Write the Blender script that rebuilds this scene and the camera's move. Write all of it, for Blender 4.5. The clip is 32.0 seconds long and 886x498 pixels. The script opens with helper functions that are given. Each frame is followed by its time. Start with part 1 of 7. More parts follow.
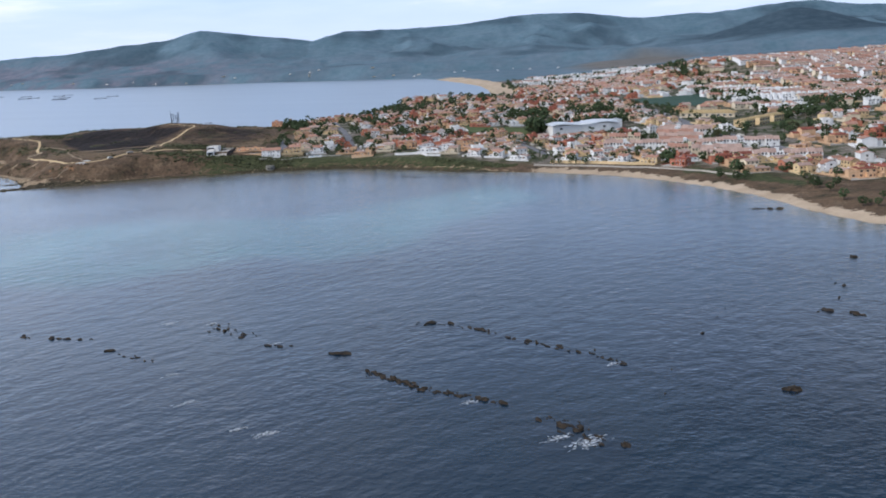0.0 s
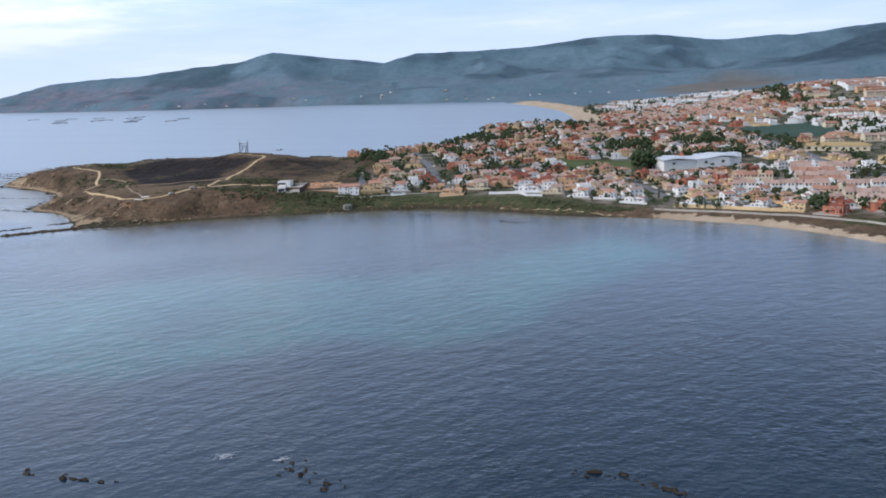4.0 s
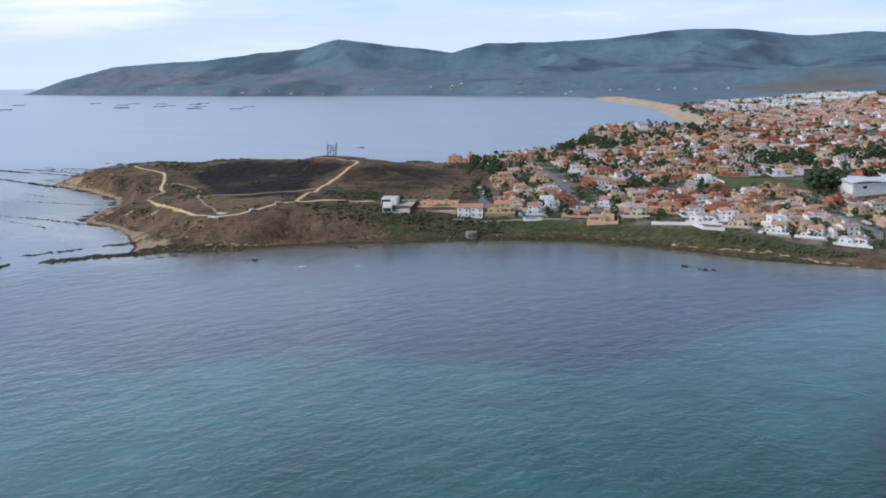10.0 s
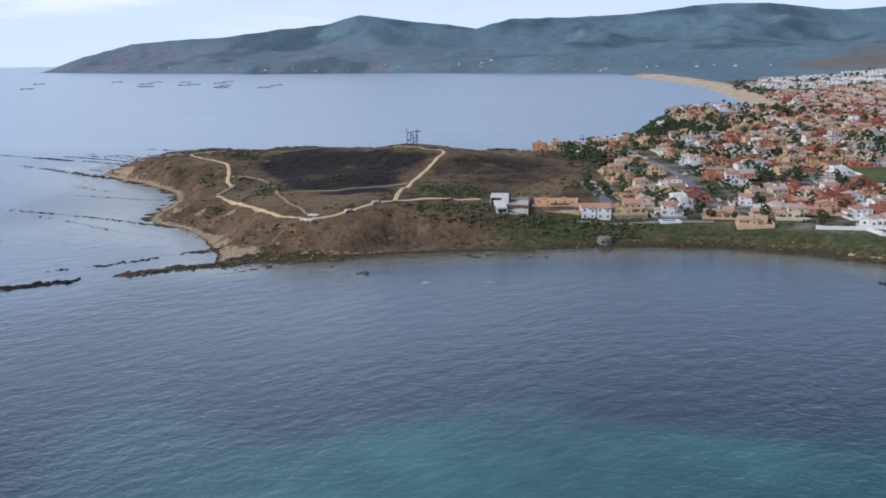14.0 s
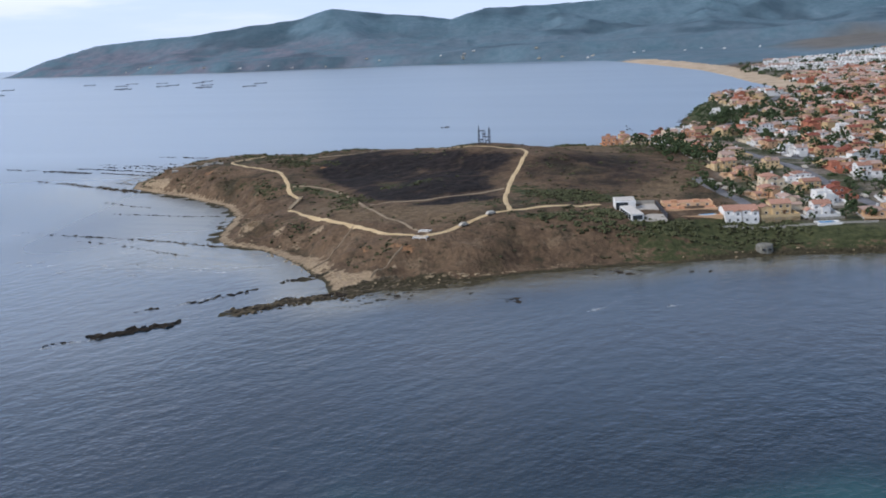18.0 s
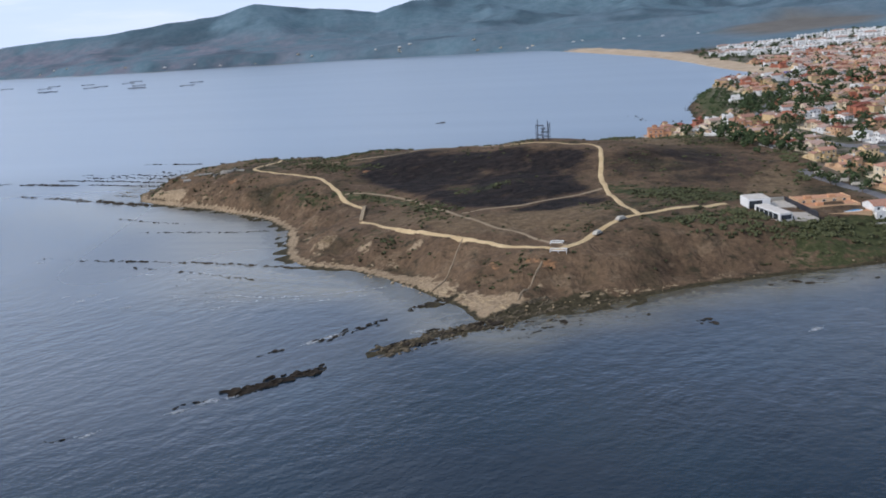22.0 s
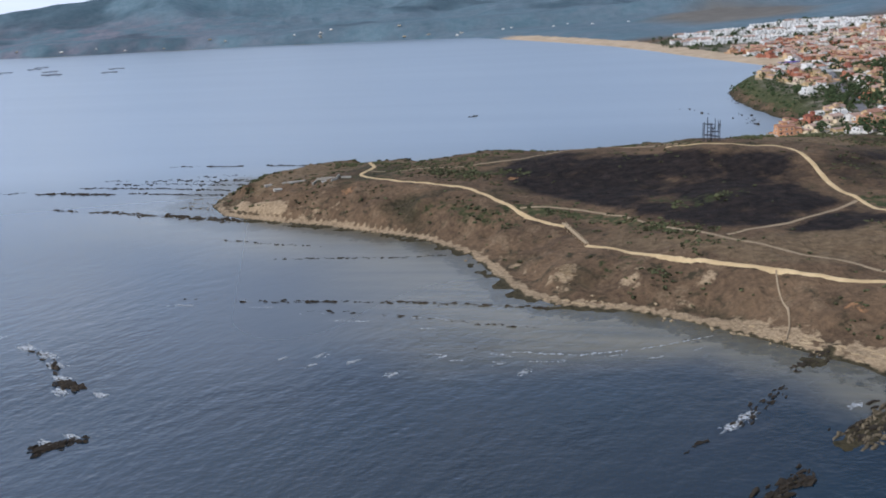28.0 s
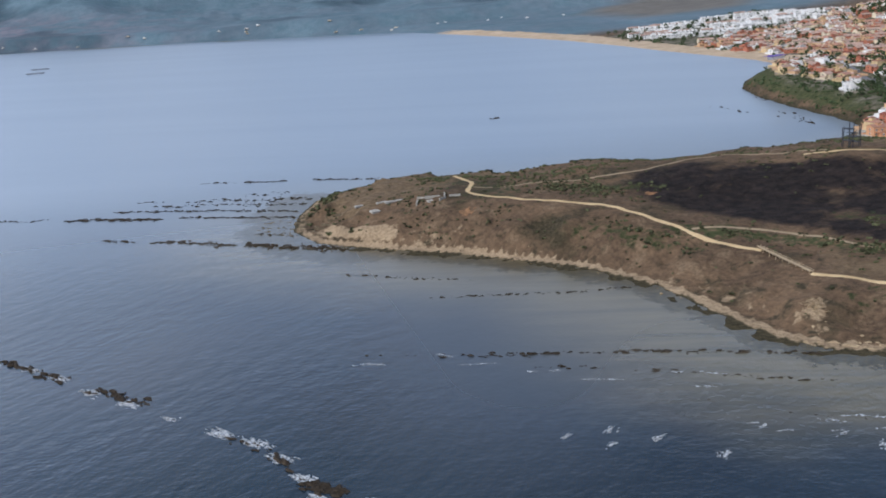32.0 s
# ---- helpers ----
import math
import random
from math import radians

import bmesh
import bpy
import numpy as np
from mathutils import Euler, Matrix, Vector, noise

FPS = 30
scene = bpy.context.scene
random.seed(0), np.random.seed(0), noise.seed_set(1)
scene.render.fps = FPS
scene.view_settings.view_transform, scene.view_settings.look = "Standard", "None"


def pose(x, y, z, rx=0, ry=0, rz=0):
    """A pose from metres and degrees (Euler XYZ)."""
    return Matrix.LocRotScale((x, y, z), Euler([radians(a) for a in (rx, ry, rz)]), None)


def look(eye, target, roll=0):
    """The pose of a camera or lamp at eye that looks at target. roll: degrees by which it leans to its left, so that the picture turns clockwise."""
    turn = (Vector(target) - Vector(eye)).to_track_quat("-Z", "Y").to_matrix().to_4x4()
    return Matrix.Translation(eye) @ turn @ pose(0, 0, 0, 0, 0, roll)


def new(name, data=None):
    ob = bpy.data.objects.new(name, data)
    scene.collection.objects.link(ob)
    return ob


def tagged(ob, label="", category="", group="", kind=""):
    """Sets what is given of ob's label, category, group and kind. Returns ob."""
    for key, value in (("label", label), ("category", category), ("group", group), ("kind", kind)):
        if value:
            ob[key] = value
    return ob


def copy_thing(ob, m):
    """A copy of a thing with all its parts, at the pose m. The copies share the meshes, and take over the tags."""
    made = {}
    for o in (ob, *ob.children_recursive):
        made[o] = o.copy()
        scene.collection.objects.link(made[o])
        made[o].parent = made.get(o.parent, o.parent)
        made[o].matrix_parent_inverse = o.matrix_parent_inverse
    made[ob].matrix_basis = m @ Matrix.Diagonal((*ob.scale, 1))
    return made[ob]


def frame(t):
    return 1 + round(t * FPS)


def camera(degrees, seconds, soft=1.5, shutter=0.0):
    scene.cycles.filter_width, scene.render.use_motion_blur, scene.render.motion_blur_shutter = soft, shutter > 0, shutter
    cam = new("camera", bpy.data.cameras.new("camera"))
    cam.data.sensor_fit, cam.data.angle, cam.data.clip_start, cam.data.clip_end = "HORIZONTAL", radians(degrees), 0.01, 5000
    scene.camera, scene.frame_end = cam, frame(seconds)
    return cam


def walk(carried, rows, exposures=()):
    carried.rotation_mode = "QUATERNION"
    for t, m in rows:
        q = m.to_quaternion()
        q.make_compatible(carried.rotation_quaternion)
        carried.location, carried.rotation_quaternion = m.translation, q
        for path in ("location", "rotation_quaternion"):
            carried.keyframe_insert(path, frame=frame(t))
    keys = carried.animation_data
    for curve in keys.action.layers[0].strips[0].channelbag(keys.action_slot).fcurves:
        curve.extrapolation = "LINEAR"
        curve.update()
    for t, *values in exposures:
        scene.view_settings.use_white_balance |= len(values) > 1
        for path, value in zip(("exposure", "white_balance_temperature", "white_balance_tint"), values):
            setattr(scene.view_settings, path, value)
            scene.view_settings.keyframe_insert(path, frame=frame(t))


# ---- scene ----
cam = camera(50.39, 32.0, soft=1.85)
# seconds, place, turn (degrees)
ROWS = [
    (0.0, 0.05, -0.04, 84.57, 78.001, 2.299, -1.728),
    (0.5, -2.27, 10.26, 84.90, 78.175, 2.328, -1.128),
    (1.0, -4.89, 23.62, 85.22, 78.399, 2.337, -0.427),
    (1.5, -7.21, 35.33, 85.46, 78.583, 2.346, 0.083),
    (2.0, -9.91, 47.62, 85.99, 78.758, 2.345, 0.524),
    (2.5, -12.14, 58.34, 86.33, 78.908, 2.306, 0.904),
    (3.0, -15.34, 71.16, 86.83, 79.115, 2.288, 1.415),
    (3.5, -18.06, 81.01, 87.09, 79.272, 2.242, 1.826),
    (5.5, -31.03, 126.84, 87.89, 79.868, 1.967, 3.740),
    (6.0, -36.43, 137.68, 87.93, 79.920, 1.867, 3.967),
    (6.5, -41.43, 147.42, 88.00, 79.947, 1.742, 4.082),
    (7.0, -44.25, 159.87, 88.99, 79.909, 1.643, 4.405),
    (7.5, -49.48, 169.64, 88.96, 79.939, 1.511, 4.487),
    (8.0, -54.05, 180.67, 89.76, 79.777, 1.398, 4.748),
    (8.5, -59.12, 189.24, 89.83, 79.614, 1.285, 4.981),
    (9.0, -65.14, 198.60, 90.07, 79.399, 1.152, 5.226),
    (9.5, -71.43, 207.56, 90.11, 79.193, 0.968, 5.474),
    (10.0, -76.72, 218.37, 91.07, 78.934, 0.933, 5.715),
    (10.5, -83.12, 226.11, 91.22, 78.784, 0.819, 5.877),
    (11.0, -90.28, 234.07, 91.22, 78.604, 0.685, 6.008),
    (11.5, -96.87, 241.88, 91.51, 78.394, 0.595, 6.149),
    (12.0, -104.73, 249.46, 91.69, 78.084, 0.440, 6.278),
    (12.5, -111.39, 258.54, 92.81, 77.754, 0.402, 6.454),
    (13.0, -120.13, 265.67, 92.94, 77.615, 0.328, 6.518),
    (13.5, -128.24, 272.21, 92.97, 77.596, 0.679, 6.461),
    (14.0, -137.33, 279.86, 93.38, 77.536, 1.080, 6.353),
    (14.5, -145.91, 286.16, 93.25, 77.518, 1.401, 6.266),
    (15.0, -155.48, 292.58, 93.13, 77.471, 1.763, 6.127),
    (15.5, -164.55, 298.57, 93.08, 77.426, 2.046, 6.017),
    (17.5, -201.68, 324.05, 94.15, 77.043, 2.625, 4.533),
    (18.0, -212.88, 330.26, 94.15, 76.967, 2.820, 3.788),
    (18.5, -222.69, 335.89, 94.22, 76.854, 2.962, 3.132),
    (19.0, -232.40, 342.15, 94.65, 76.734, 3.140, 2.492),
    (19.5, -242.48, 348.00, 94.84, 76.618, 3.273, 1.760),
    (20.0, -254.03, 355.07, 95.17, 76.496, 3.451, 0.905),
    (20.5, -263.59, 360.23, 95.20, 76.457, 3.518, 0.208),
    (21.0, -275.40, 367.11, 95.22, 76.418, 3.663, -0.539),
    (21.5, -285.04, 372.52, 95.24, 76.359, 3.748, -1.074),
    (22.0, -297.06, 379.47, 95.17, 76.290, 3.895, -1.795),
    (22.5, -307.40, 385.83, 95.15, 76.221, 4.033, -2.507),
    (23.0, -318.68, 392.73, 95.09, 76.173, 4.143, -3.340),
    (23.5, -329.03, 399.50, 95.17, 76.085, 4.274, -4.115),
    (24.0, -340.26, 407.13, 95.37, 75.988, 4.416, -4.975),
    (24.5, -350.67, 414.19, 95.57, 75.880, 4.528, -5.763),
    (25.0, -361.91, 422.06, 95.93, 75.752, 4.622, -6.351),
    (25.5, -372.46, 429.16, 96.39, 75.634, 4.520, -6.681),
    (26.0, -382.87, 436.77, 96.89, 75.515, 4.154, -6.882),
    (26.5, -394.43, 444.71, 97.74, 75.396, 3.667, -7.166),
    (28.5, -440.95, 478.19, 101.75, 74.965, 3.112, -10.089),
    (29.0, -451.20, 485.84, 102.63, 74.915, 3.129, -10.764),
    (29.5, -462.04, 494.39, 103.46, 74.865, 3.166, -11.508),
    (30.0, -474.56, 504.53, 104.45, 74.786, 3.205, -12.382),
    (30.5, -485.43, 513.44, 105.15, 74.687, 3.224, -13.185),
    (31.0, -496.90, 523.31, 106.01, 74.578, 3.233, -14.017),
    (31.5, -507.69, 532.59, 106.71, 74.449, 3.292, -14.790),
    (32.0, -519.23, 542.53, 107.42, 74.329, 3.311, -15.613),
]
walk(cam, [(t, pose(*p)) for t, *p in ROWS], exposures=[(0.0, 0.46, 6350, 10), (6.0, 0.42, 6330, 10), (13.0, 0.40, 6340, 10), (23.0, 0.40, 6480, 10), (29.0, 0.49, 6550, 10), (32.0, 0.50, 6550, 10)])

# ---- sky and sun: a veiled, mostly overcast day ----
SUN_UP, SUN_ROUND = radians(38), radians(-115)
world = bpy.data.worlds.new("sky")
scene.world = world
world.use_nodes = True
wn, wl = world.node_tree.nodes, world.node_tree.links
wn.clear()


def wnode(kind, **values):
    node = wn.new(kind)
    for key, value in values.items():
        node.inputs[key].default_value = value
    return node


w_out, w_back = wn.new("ShaderNodeOutputWorld"), wn.new("ShaderNodeBackground")
w_back.inputs["Strength"].default_value = 0.1
w_sky = wn.new("ShaderNodeTexSky")
w_sky.sky_type, w_sky.sun_disc, w_sky.sun_elevation, w_sky.sun_rotation = "NISHITA", False, SUN_UP, SUN_ROUND
w_co = wn.new("ShaderNodeTexCoord")
w_map = wn.new("ShaderNodeMapping")
w_map.inputs["Scale"].default_value = (1.3, 1.3, 9.0)
w_map.inputs["Location"].default_value = (0.35, 0.1, 0.4)
w_noise = wnode("ShaderNodeTexNoise", Scale=2.6, Detail=6.0, Roughness=0.55)
w_ramp = wn.new("ShaderNodeValToRGB")
w_ramp.color_ramp.elements[0].position, w_ramp.color_ramp.elements[0].color = 0.4, (4.15, 5.55, 8.5, 1)
w_ramp.color_ramp.elements[1].position, w_ramp.color_ramp.elements[1].color = 0.65, (7.9, 8.2, 9.0, 1)
mid = w_ramp.color_ramp.elements.new(0.55)
mid.color = (5.2, 6.4, 8.8, 1)
w_mix = wn.new("ShaderNodeMix")
w_mix.data_type = "RGBA"
w_mix.inputs["Factor"].default_value = 0.86
wl.new(w_co.outputs["Generated"], w_map.inputs["Vector"])
wl.new(w_map.outputs["Vector"], w_noise.inputs["Vector"])
wl.new(w_noise.outputs["Fac"], w_ramp.inputs["Fac"])
wl.new(w_sky.outputs["Color"], w_mix.inputs["A"])
wl.new(w_ramp.outputs["Color"], w_mix.inputs["B"])
# towards the horizon the cloud thins into one even, pale haze
w_sep, w_low = wn.new("ShaderNodeSeparateXYZ"), wn.new("ShaderNodeMapRange")
w_low.inputs["From Min"].default_value, w_low.inputs["From Max"].default_value = 0.0, 0.075
w_haze = wn.new("ShaderNodeMix")
w_haze.data_type = "RGBA"
w_haze.inputs["A"].default_value = (5.3, 6.3, 8.4, 1)
wl.new(w_co.outputs["Generated"], w_sep.inputs["Vector"])
wl.new(w_sep.outputs["Z"], w_low.inputs["Value"])
wl.new(w_low.outputs["Result"], w_haze.inputs["Factor"])
wl.new(w_mix.outputs["Result"], w_haze.inputs["B"])
# the cloud is brighter on the sun's side, and higher up darker away from it


def w_range(socket, a, b, c, d):
    n = wn.new("ShaderNodeMapRange")
    for key, value in (("From Min", a), ("From Max", b), ("To Min", c), ("To Max", d)):
        n.inputs[key].default_value = value
    wl.new(socket, n.inputs["Value"])
    return n.outputs["Result"]


def w_fade(factor, b):
    n = wn.new("ShaderNodeMix")
    n.inputs["A"].default_value = 1.0
    wl.new(factor, n.inputs["Factor"])
    wl.new(b, n.inputs["B"])
    return n.outputs["Result"]


w_glow = w_fade(w_range(w_sep.outputs["Z"], 0.04, 0.16, 0.0, 1.0), w_range(w_sep.outputs["X"], -0.5, 0.05, 1.38, 1.0))
w_dim = w_fade(w_range(w_sep.outputs["Z"], 0.18, 0.45, 0.0, 1.0), w_range(w_sep.outputs["X"], -0.3, 0.42, 0.74, 0.29))
w_scale, w_again = wn.new("ShaderNodeVectorMath"), wn.new("ShaderNodeVectorMath")
w_scale.operation = w_again.operation = "SCALE"
wl.new(w_haze.outputs["Result"], w_scale.inputs[0])
wl.new(w_glow, w_scale.inputs["Scale"])
wl.new(w_scale.outputs["Vector"], w_again.inputs[0])
wl.new(w_dim, w_again.inputs["Scale"])
wl.new(w_again.outputs["Vector"], w_back.inputs["Color"])
wl.new(w_back.outputs["Background"], w_out.inputs["Surface"])

sun = new("sun", bpy.data.lights.new("sun", "SUN"))
sun.data.energy, sun.data.angle, sun.data.color = 1.75, radians(14), (1.0, 0.92, 0.82)
sun.matrix_world = look((-0.9 * math.cos(SUN_UP), -0.42 * math.cos(SUN_UP), math.sin(SUN_UP)), (0, 0, 0))


# ---- materials ----
def material(name, rough=0.9, metal=0.0):
    m = bpy.data.materials.new(name)
    m.use_nodes = True
    m.node_tree.nodes["Principled BSDF"].inputs["Roughness"].default_value = rough
    m.node_tree.nodes["Principled BSDF"].inputs["Metallic"].default_value = metal
    if rough >= 0.9:
        m.node_tree.nodes["Principled BSDF"].inputs["Specular IOR Level"].default_value = 0.12
    return m


def node(m, kind, **values):
    made = m.node_tree.nodes.new(kind)
    for key, value in values.items():
        made.inputs[key.replace("_", " ")].default_value = value
    return made


def join(m, a, out, b, into):
    m.node_tree.links.new(a.outputs[out], b.inputs[into])


def mottle(m, vector, scale, dark, light, low=0.35, high=0.65, detail=5.0):
    """A ramp between two colours by noise; returns the ramp."""
    n = node(m, "ShaderNodeTexNoise", Scale=scale, Detail=detail, Roughness=0.6)
    if vector:
        m.node_tree.links.new(vector, n.inputs["Vector"])
    r = node(m, "ShaderNodeValToRGB")
    r.color_ramp.elements[0].position, r.color_ramp.elements[0].color = low, (*dark, 1)
    r.color_ramp.elements[1].position, r.color_ramp.elements[1].color = high, (*light, 1)
    join(m, n, "Fac", r, "Fac")
    return r


def blend(m, factor, a, b, how="MIX"):
    """Mix of two colour sockets by a factor socket or number."""
    n = node(m, "ShaderNodeMix")
    n.data_type, n.blend_type = "RGBA", how
    if isinstance(factor, (int, float)):
        n.inputs["Factor"].default_value = factor
    else:
        m.node_tree.links.new(factor, n.inputs["Factor"])
    for value, into in ((a, "A"), (b, "B")):
        if isinstance(value, tuple):
            n.inputs[into].default_value = (*value, 1)
        else:
            m.node_tree.links.new(value, n.inputs[into])
    return n.outputs["Result"]


def ragged(m, mask, vector, scale, soft=0.1):
    """A soft mask given a crisp, uneven edge by noise."""
    n = node(m, "ShaderNodeTexNoise", Scale=scale, Detail=6.0, Roughness=0.65)
    m.node_tree.links.new(vector, n.inputs["Vector"])
    spread_n = node(m, "ShaderNodeMapRange", From_Min=0.28, From_Max=0.72, To_Min=0.1, To_Max=0.9)
    join(m, n, "Fac", spread_n, "Value")
    gap = node(m, "ShaderNodeMath")
    gap.operation = "SUBTRACT"
    m.node_tree.links.new(mask, gap.inputs[0])
    join(m, spread_n, "Result", gap, 1)
    edge = node(m, "ShaderNodeMapRange", From_Min=-soft, From_Max=soft)
    join(m, gap, "Value", edge, "Value")
    return edge.outputs["Result"]


def bumped(m, vector, scale, strength, distance, detail=4.0):
    n = node(m, "ShaderNodeTexNoise", Scale=scale, Detail=detail)
    if vector:
        m.node_tree.links.new(vector, n.inputs["Vector"])
    b = node(m, "ShaderNodeBump", Strength=strength, Distance=distance)
    join(m, n, "Fac", b, "Height")
    m.node_tree.links.new(b.outputs["Normal"], m.node_tree.nodes["Principled BSDF"].inputs["Normal"])


def plain(name, dark, light, scale=1.0, rough=0.9, relief=0.0, metal=0.0, jitter=0.0):
    """A surface with grain between two colours; jitter varies it from object to object."""
    m = material(name, rough, metal)
    where = node(m, "ShaderNodeTexCoord").outputs["Object"]
    colour = mottle(m, where, scale, dark, light).outputs["Color"]
    colour = blend(m, 0.35, colour, mottle(m, where, scale * 7, dark, light).outputs["Color"])
    if jitter:
        info, isle = node(m, "ShaderNodeObjectInfo"), node(m, "ShaderNodeNewGeometry")
        both, k = node(m, "ShaderNodeMath"), node(m, "ShaderNodeMapRange", From_Max=2.0, To_Min=1 - jitter, To_Max=1 + jitter)
        join(m, info, "Random", both, 0)
        join(m, isle, "Random Per Island", both, 1)
        join(m, both, "Value", k, "Value")
        hsv = node(m, "ShaderNodeHueSaturation")
        m.node_tree.links.new(colour, hsv.inputs["Color"])
        join(m, k, "Result", hsv, "Value")
        colour = hsv.outputs["Color"]
    m.node_tree.links.new(colour, m.node_tree.nodes["Principled BSDF"].inputs["Base Color"])
    if relief:
        bumped(m, where, scale * 5, 0.6, relief)
    return m


WALLS = {
    "white": plain("white_render", (0.64, 0.635, 0.62), (0.8, 0.795, 0.78), 0.5, jitter=0.16),
    "cream": plain("cream_render", (0.56, 0.48, 0.35), (0.7, 0.6, 0.45), 0.5, jitter=0.2),
    "peach": plain("peach_render", (0.5, 0.32, 0.19), (0.64, 0.43, 0.27), 0.5, jitter=0.22),
    "ochre": plain("ochre_render", (0.54, 0.4, 0.225), (0.68, 0.52, 0.31), 0.5, jitter=0.2),
    "terracotta": plain("terracotta_render", (0.36, 0.135, 0.085), (0.48, 0.2, 0.13), 0.5, jitter=0.2),
    "orange": plain("orange_render", (0.5, 0.265, 0.145), (0.62, 0.35, 0.21), 0.5, jitter=0.2),
}
ROOFS = {
    "orange": plain("orange_roof_tile", (0.3, 0.158, 0.11), (0.44, 0.255, 0.19), 0.9, relief=0.05, jitter=0.4),
    "pink": plain("faded_roof_tile", (0.32, 0.22, 0.18), (0.45, 0.325, 0.27), 0.9, relief=0.05, jitter=0.3),
    "brown": plain("brown_roof_tile", (0.17, 0.06, 0.045), (0.29, 0.1, 0.07), 0.9, relief=0.05, jitter=0.35),
    "flat": plain("roof_terrace", (0.48, 0.44, 0.39), (0.66, 0.62, 0.57), 0.7, jitter=0.2),
}
GLASS = plain("dark_window_glass", (0.02, 0.025, 0.03), (0.05, 0.06, 0.07), 0.8, rough=0.15)
FRAME = plain("white_window_frame", (0.6, 0.6, 0.58), (0.75, 0.75, 0.72), 2.0)
WOOD = plain("brown_wood", (0.12, 0.07, 0.04), (0.22, 0.13, 0.08), 1.5)
PAVING = plain("pale_paving", (0.34, 0.31, 0.27), (0.48, 0.44, 0.39), 0.6, jitter=0.2)
ASPHALT = plain("worn_asphalt", (0.13, 0.13, 0.14), (0.22, 0.22, 0.23), 0.15)
DIRT = plain("sandy_track", (0.46, 0.33, 0.18), (0.64, 0.49, 0.29), 0.12, relief=0.05)
FAINT = plain("trodden_track", (0.24, 0.18, 0.12), (0.36, 0.28, 0.19), 0.12, relief=0.05)
CONCRETE = plain("weathered_concrete", (0.26, 0.25, 0.22), (0.42, 0.4, 0.36), 0.5, relief=0.03)
BOARD = plain("sun_bleached_boards", (0.4, 0.31, 0.2), (0.55, 0.44, 0.3), 1.2)
STEEL = plain("dark_rusted_steel", (0.02, 0.022, 0.03), (0.05, 0.05, 0.06), 1.0, rough=0.6, metal=0.3)
HALL_ROOF = plain("pale_metal_roof", (0.5, 0.53, 0.57), (0.64, 0.67, 0.7), 0.3, rough=0.6)
PAINT = plain("white_paint", (0.66, 0.66, 0.64), (0.8, 0.8, 0.78), 1.0, rough=0.6)
POOL = plain("pool_water", (0.03, 0.2, 0.42), (0.05, 0.28, 0.5), 0.5, rough=0.1)
ROCK = plain("wet_reef_rock", (0.013, 0.0115, 0.01), (0.066, 0.05, 0.035), 0.9, rough=0.9, relief=0.25, jitter=0.3)
ROCK.node_tree.nodes["Principled BSDF"].inputs["Specular IOR Level"].default_value = 0.2
PALEROCK = plain("pale_sandstone", (0.26, 0.19, 0.12), (0.46, 0.36, 0.23), 0.5, relief=0.2, jitter=0.2)
FOAM = plain("sea_foam", (0.42, 0.46, 0.5), (0.68, 0.71, 0.73), 0.6)
lace_at = node(FOAM, "ShaderNodeTexCoord").outputs["Object"]
lace = mottle(FOAM, lace_at, 1.6, (0.05, 0.05, 0.05), (0.95, 0.95, 0.95), 0.36, 0.66, 4.0)
join(FOAM, lace, "Color", FOAM.node_tree.nodes["Principled BSDF"], "Alpha")
BARK = plain("bark", (0.07, 0.05, 0.035), (0.15, 0.11, 0.08), 2.0, relief=0.03)
LEAVES = {
    "dark": plain("dark_leaves", (0.032, 0.052, 0.026), (0.082, 0.108, 0.05), 0.8, jitter=0.45),
    "olive": plain("olive_leaves", (0.043, 0.05, 0.025), (0.105, 0.11, 0.057), 0.8, jitter=0.45),
    "heath": plain("heath_leaves", (0.024, 0.027, 0.014), (0.062, 0.06, 0.032), 0.8, jitter=0.45),
    "palm": plain("palm_leaves", (0.03, 0.045, 0.02), (0.08, 0.1, 0.045), 0.8, jitter=0.2),
}
TYRE = plain("rubber", (0.012, 0.012, 0.012), (0.03, 0.03, 0.03), 3.0)
# rafts and floats: distance haze is painted in as pale grey-blue
RAFT = plain("hazed_raft_timber", (0.27, 0.29, 0.33), (0.37, 0.39, 0.43), 0.5)
TERRACE = plain("peach_terrace_tile", (0.45, 0.235, 0.14), (0.6, 0.335, 0.205), 0.35, relief=0.01)
LEDGE = plain("weathered_rock_ledge", (0.045, 0.038, 0.026), (0.19, 0.15, 0.1), 0.7, relief=0.2, jitter=0.35)
DUSTY = plain("dusty_white_paint", (0.4, 0.37, 0.31), (0.52, 0.48, 0.41), 1.0, rough=0.6)
FABRIC = plain("purple_awning", (0.1, 0.07, 0.3), (0.16, 0.12, 0.42), 0.5)


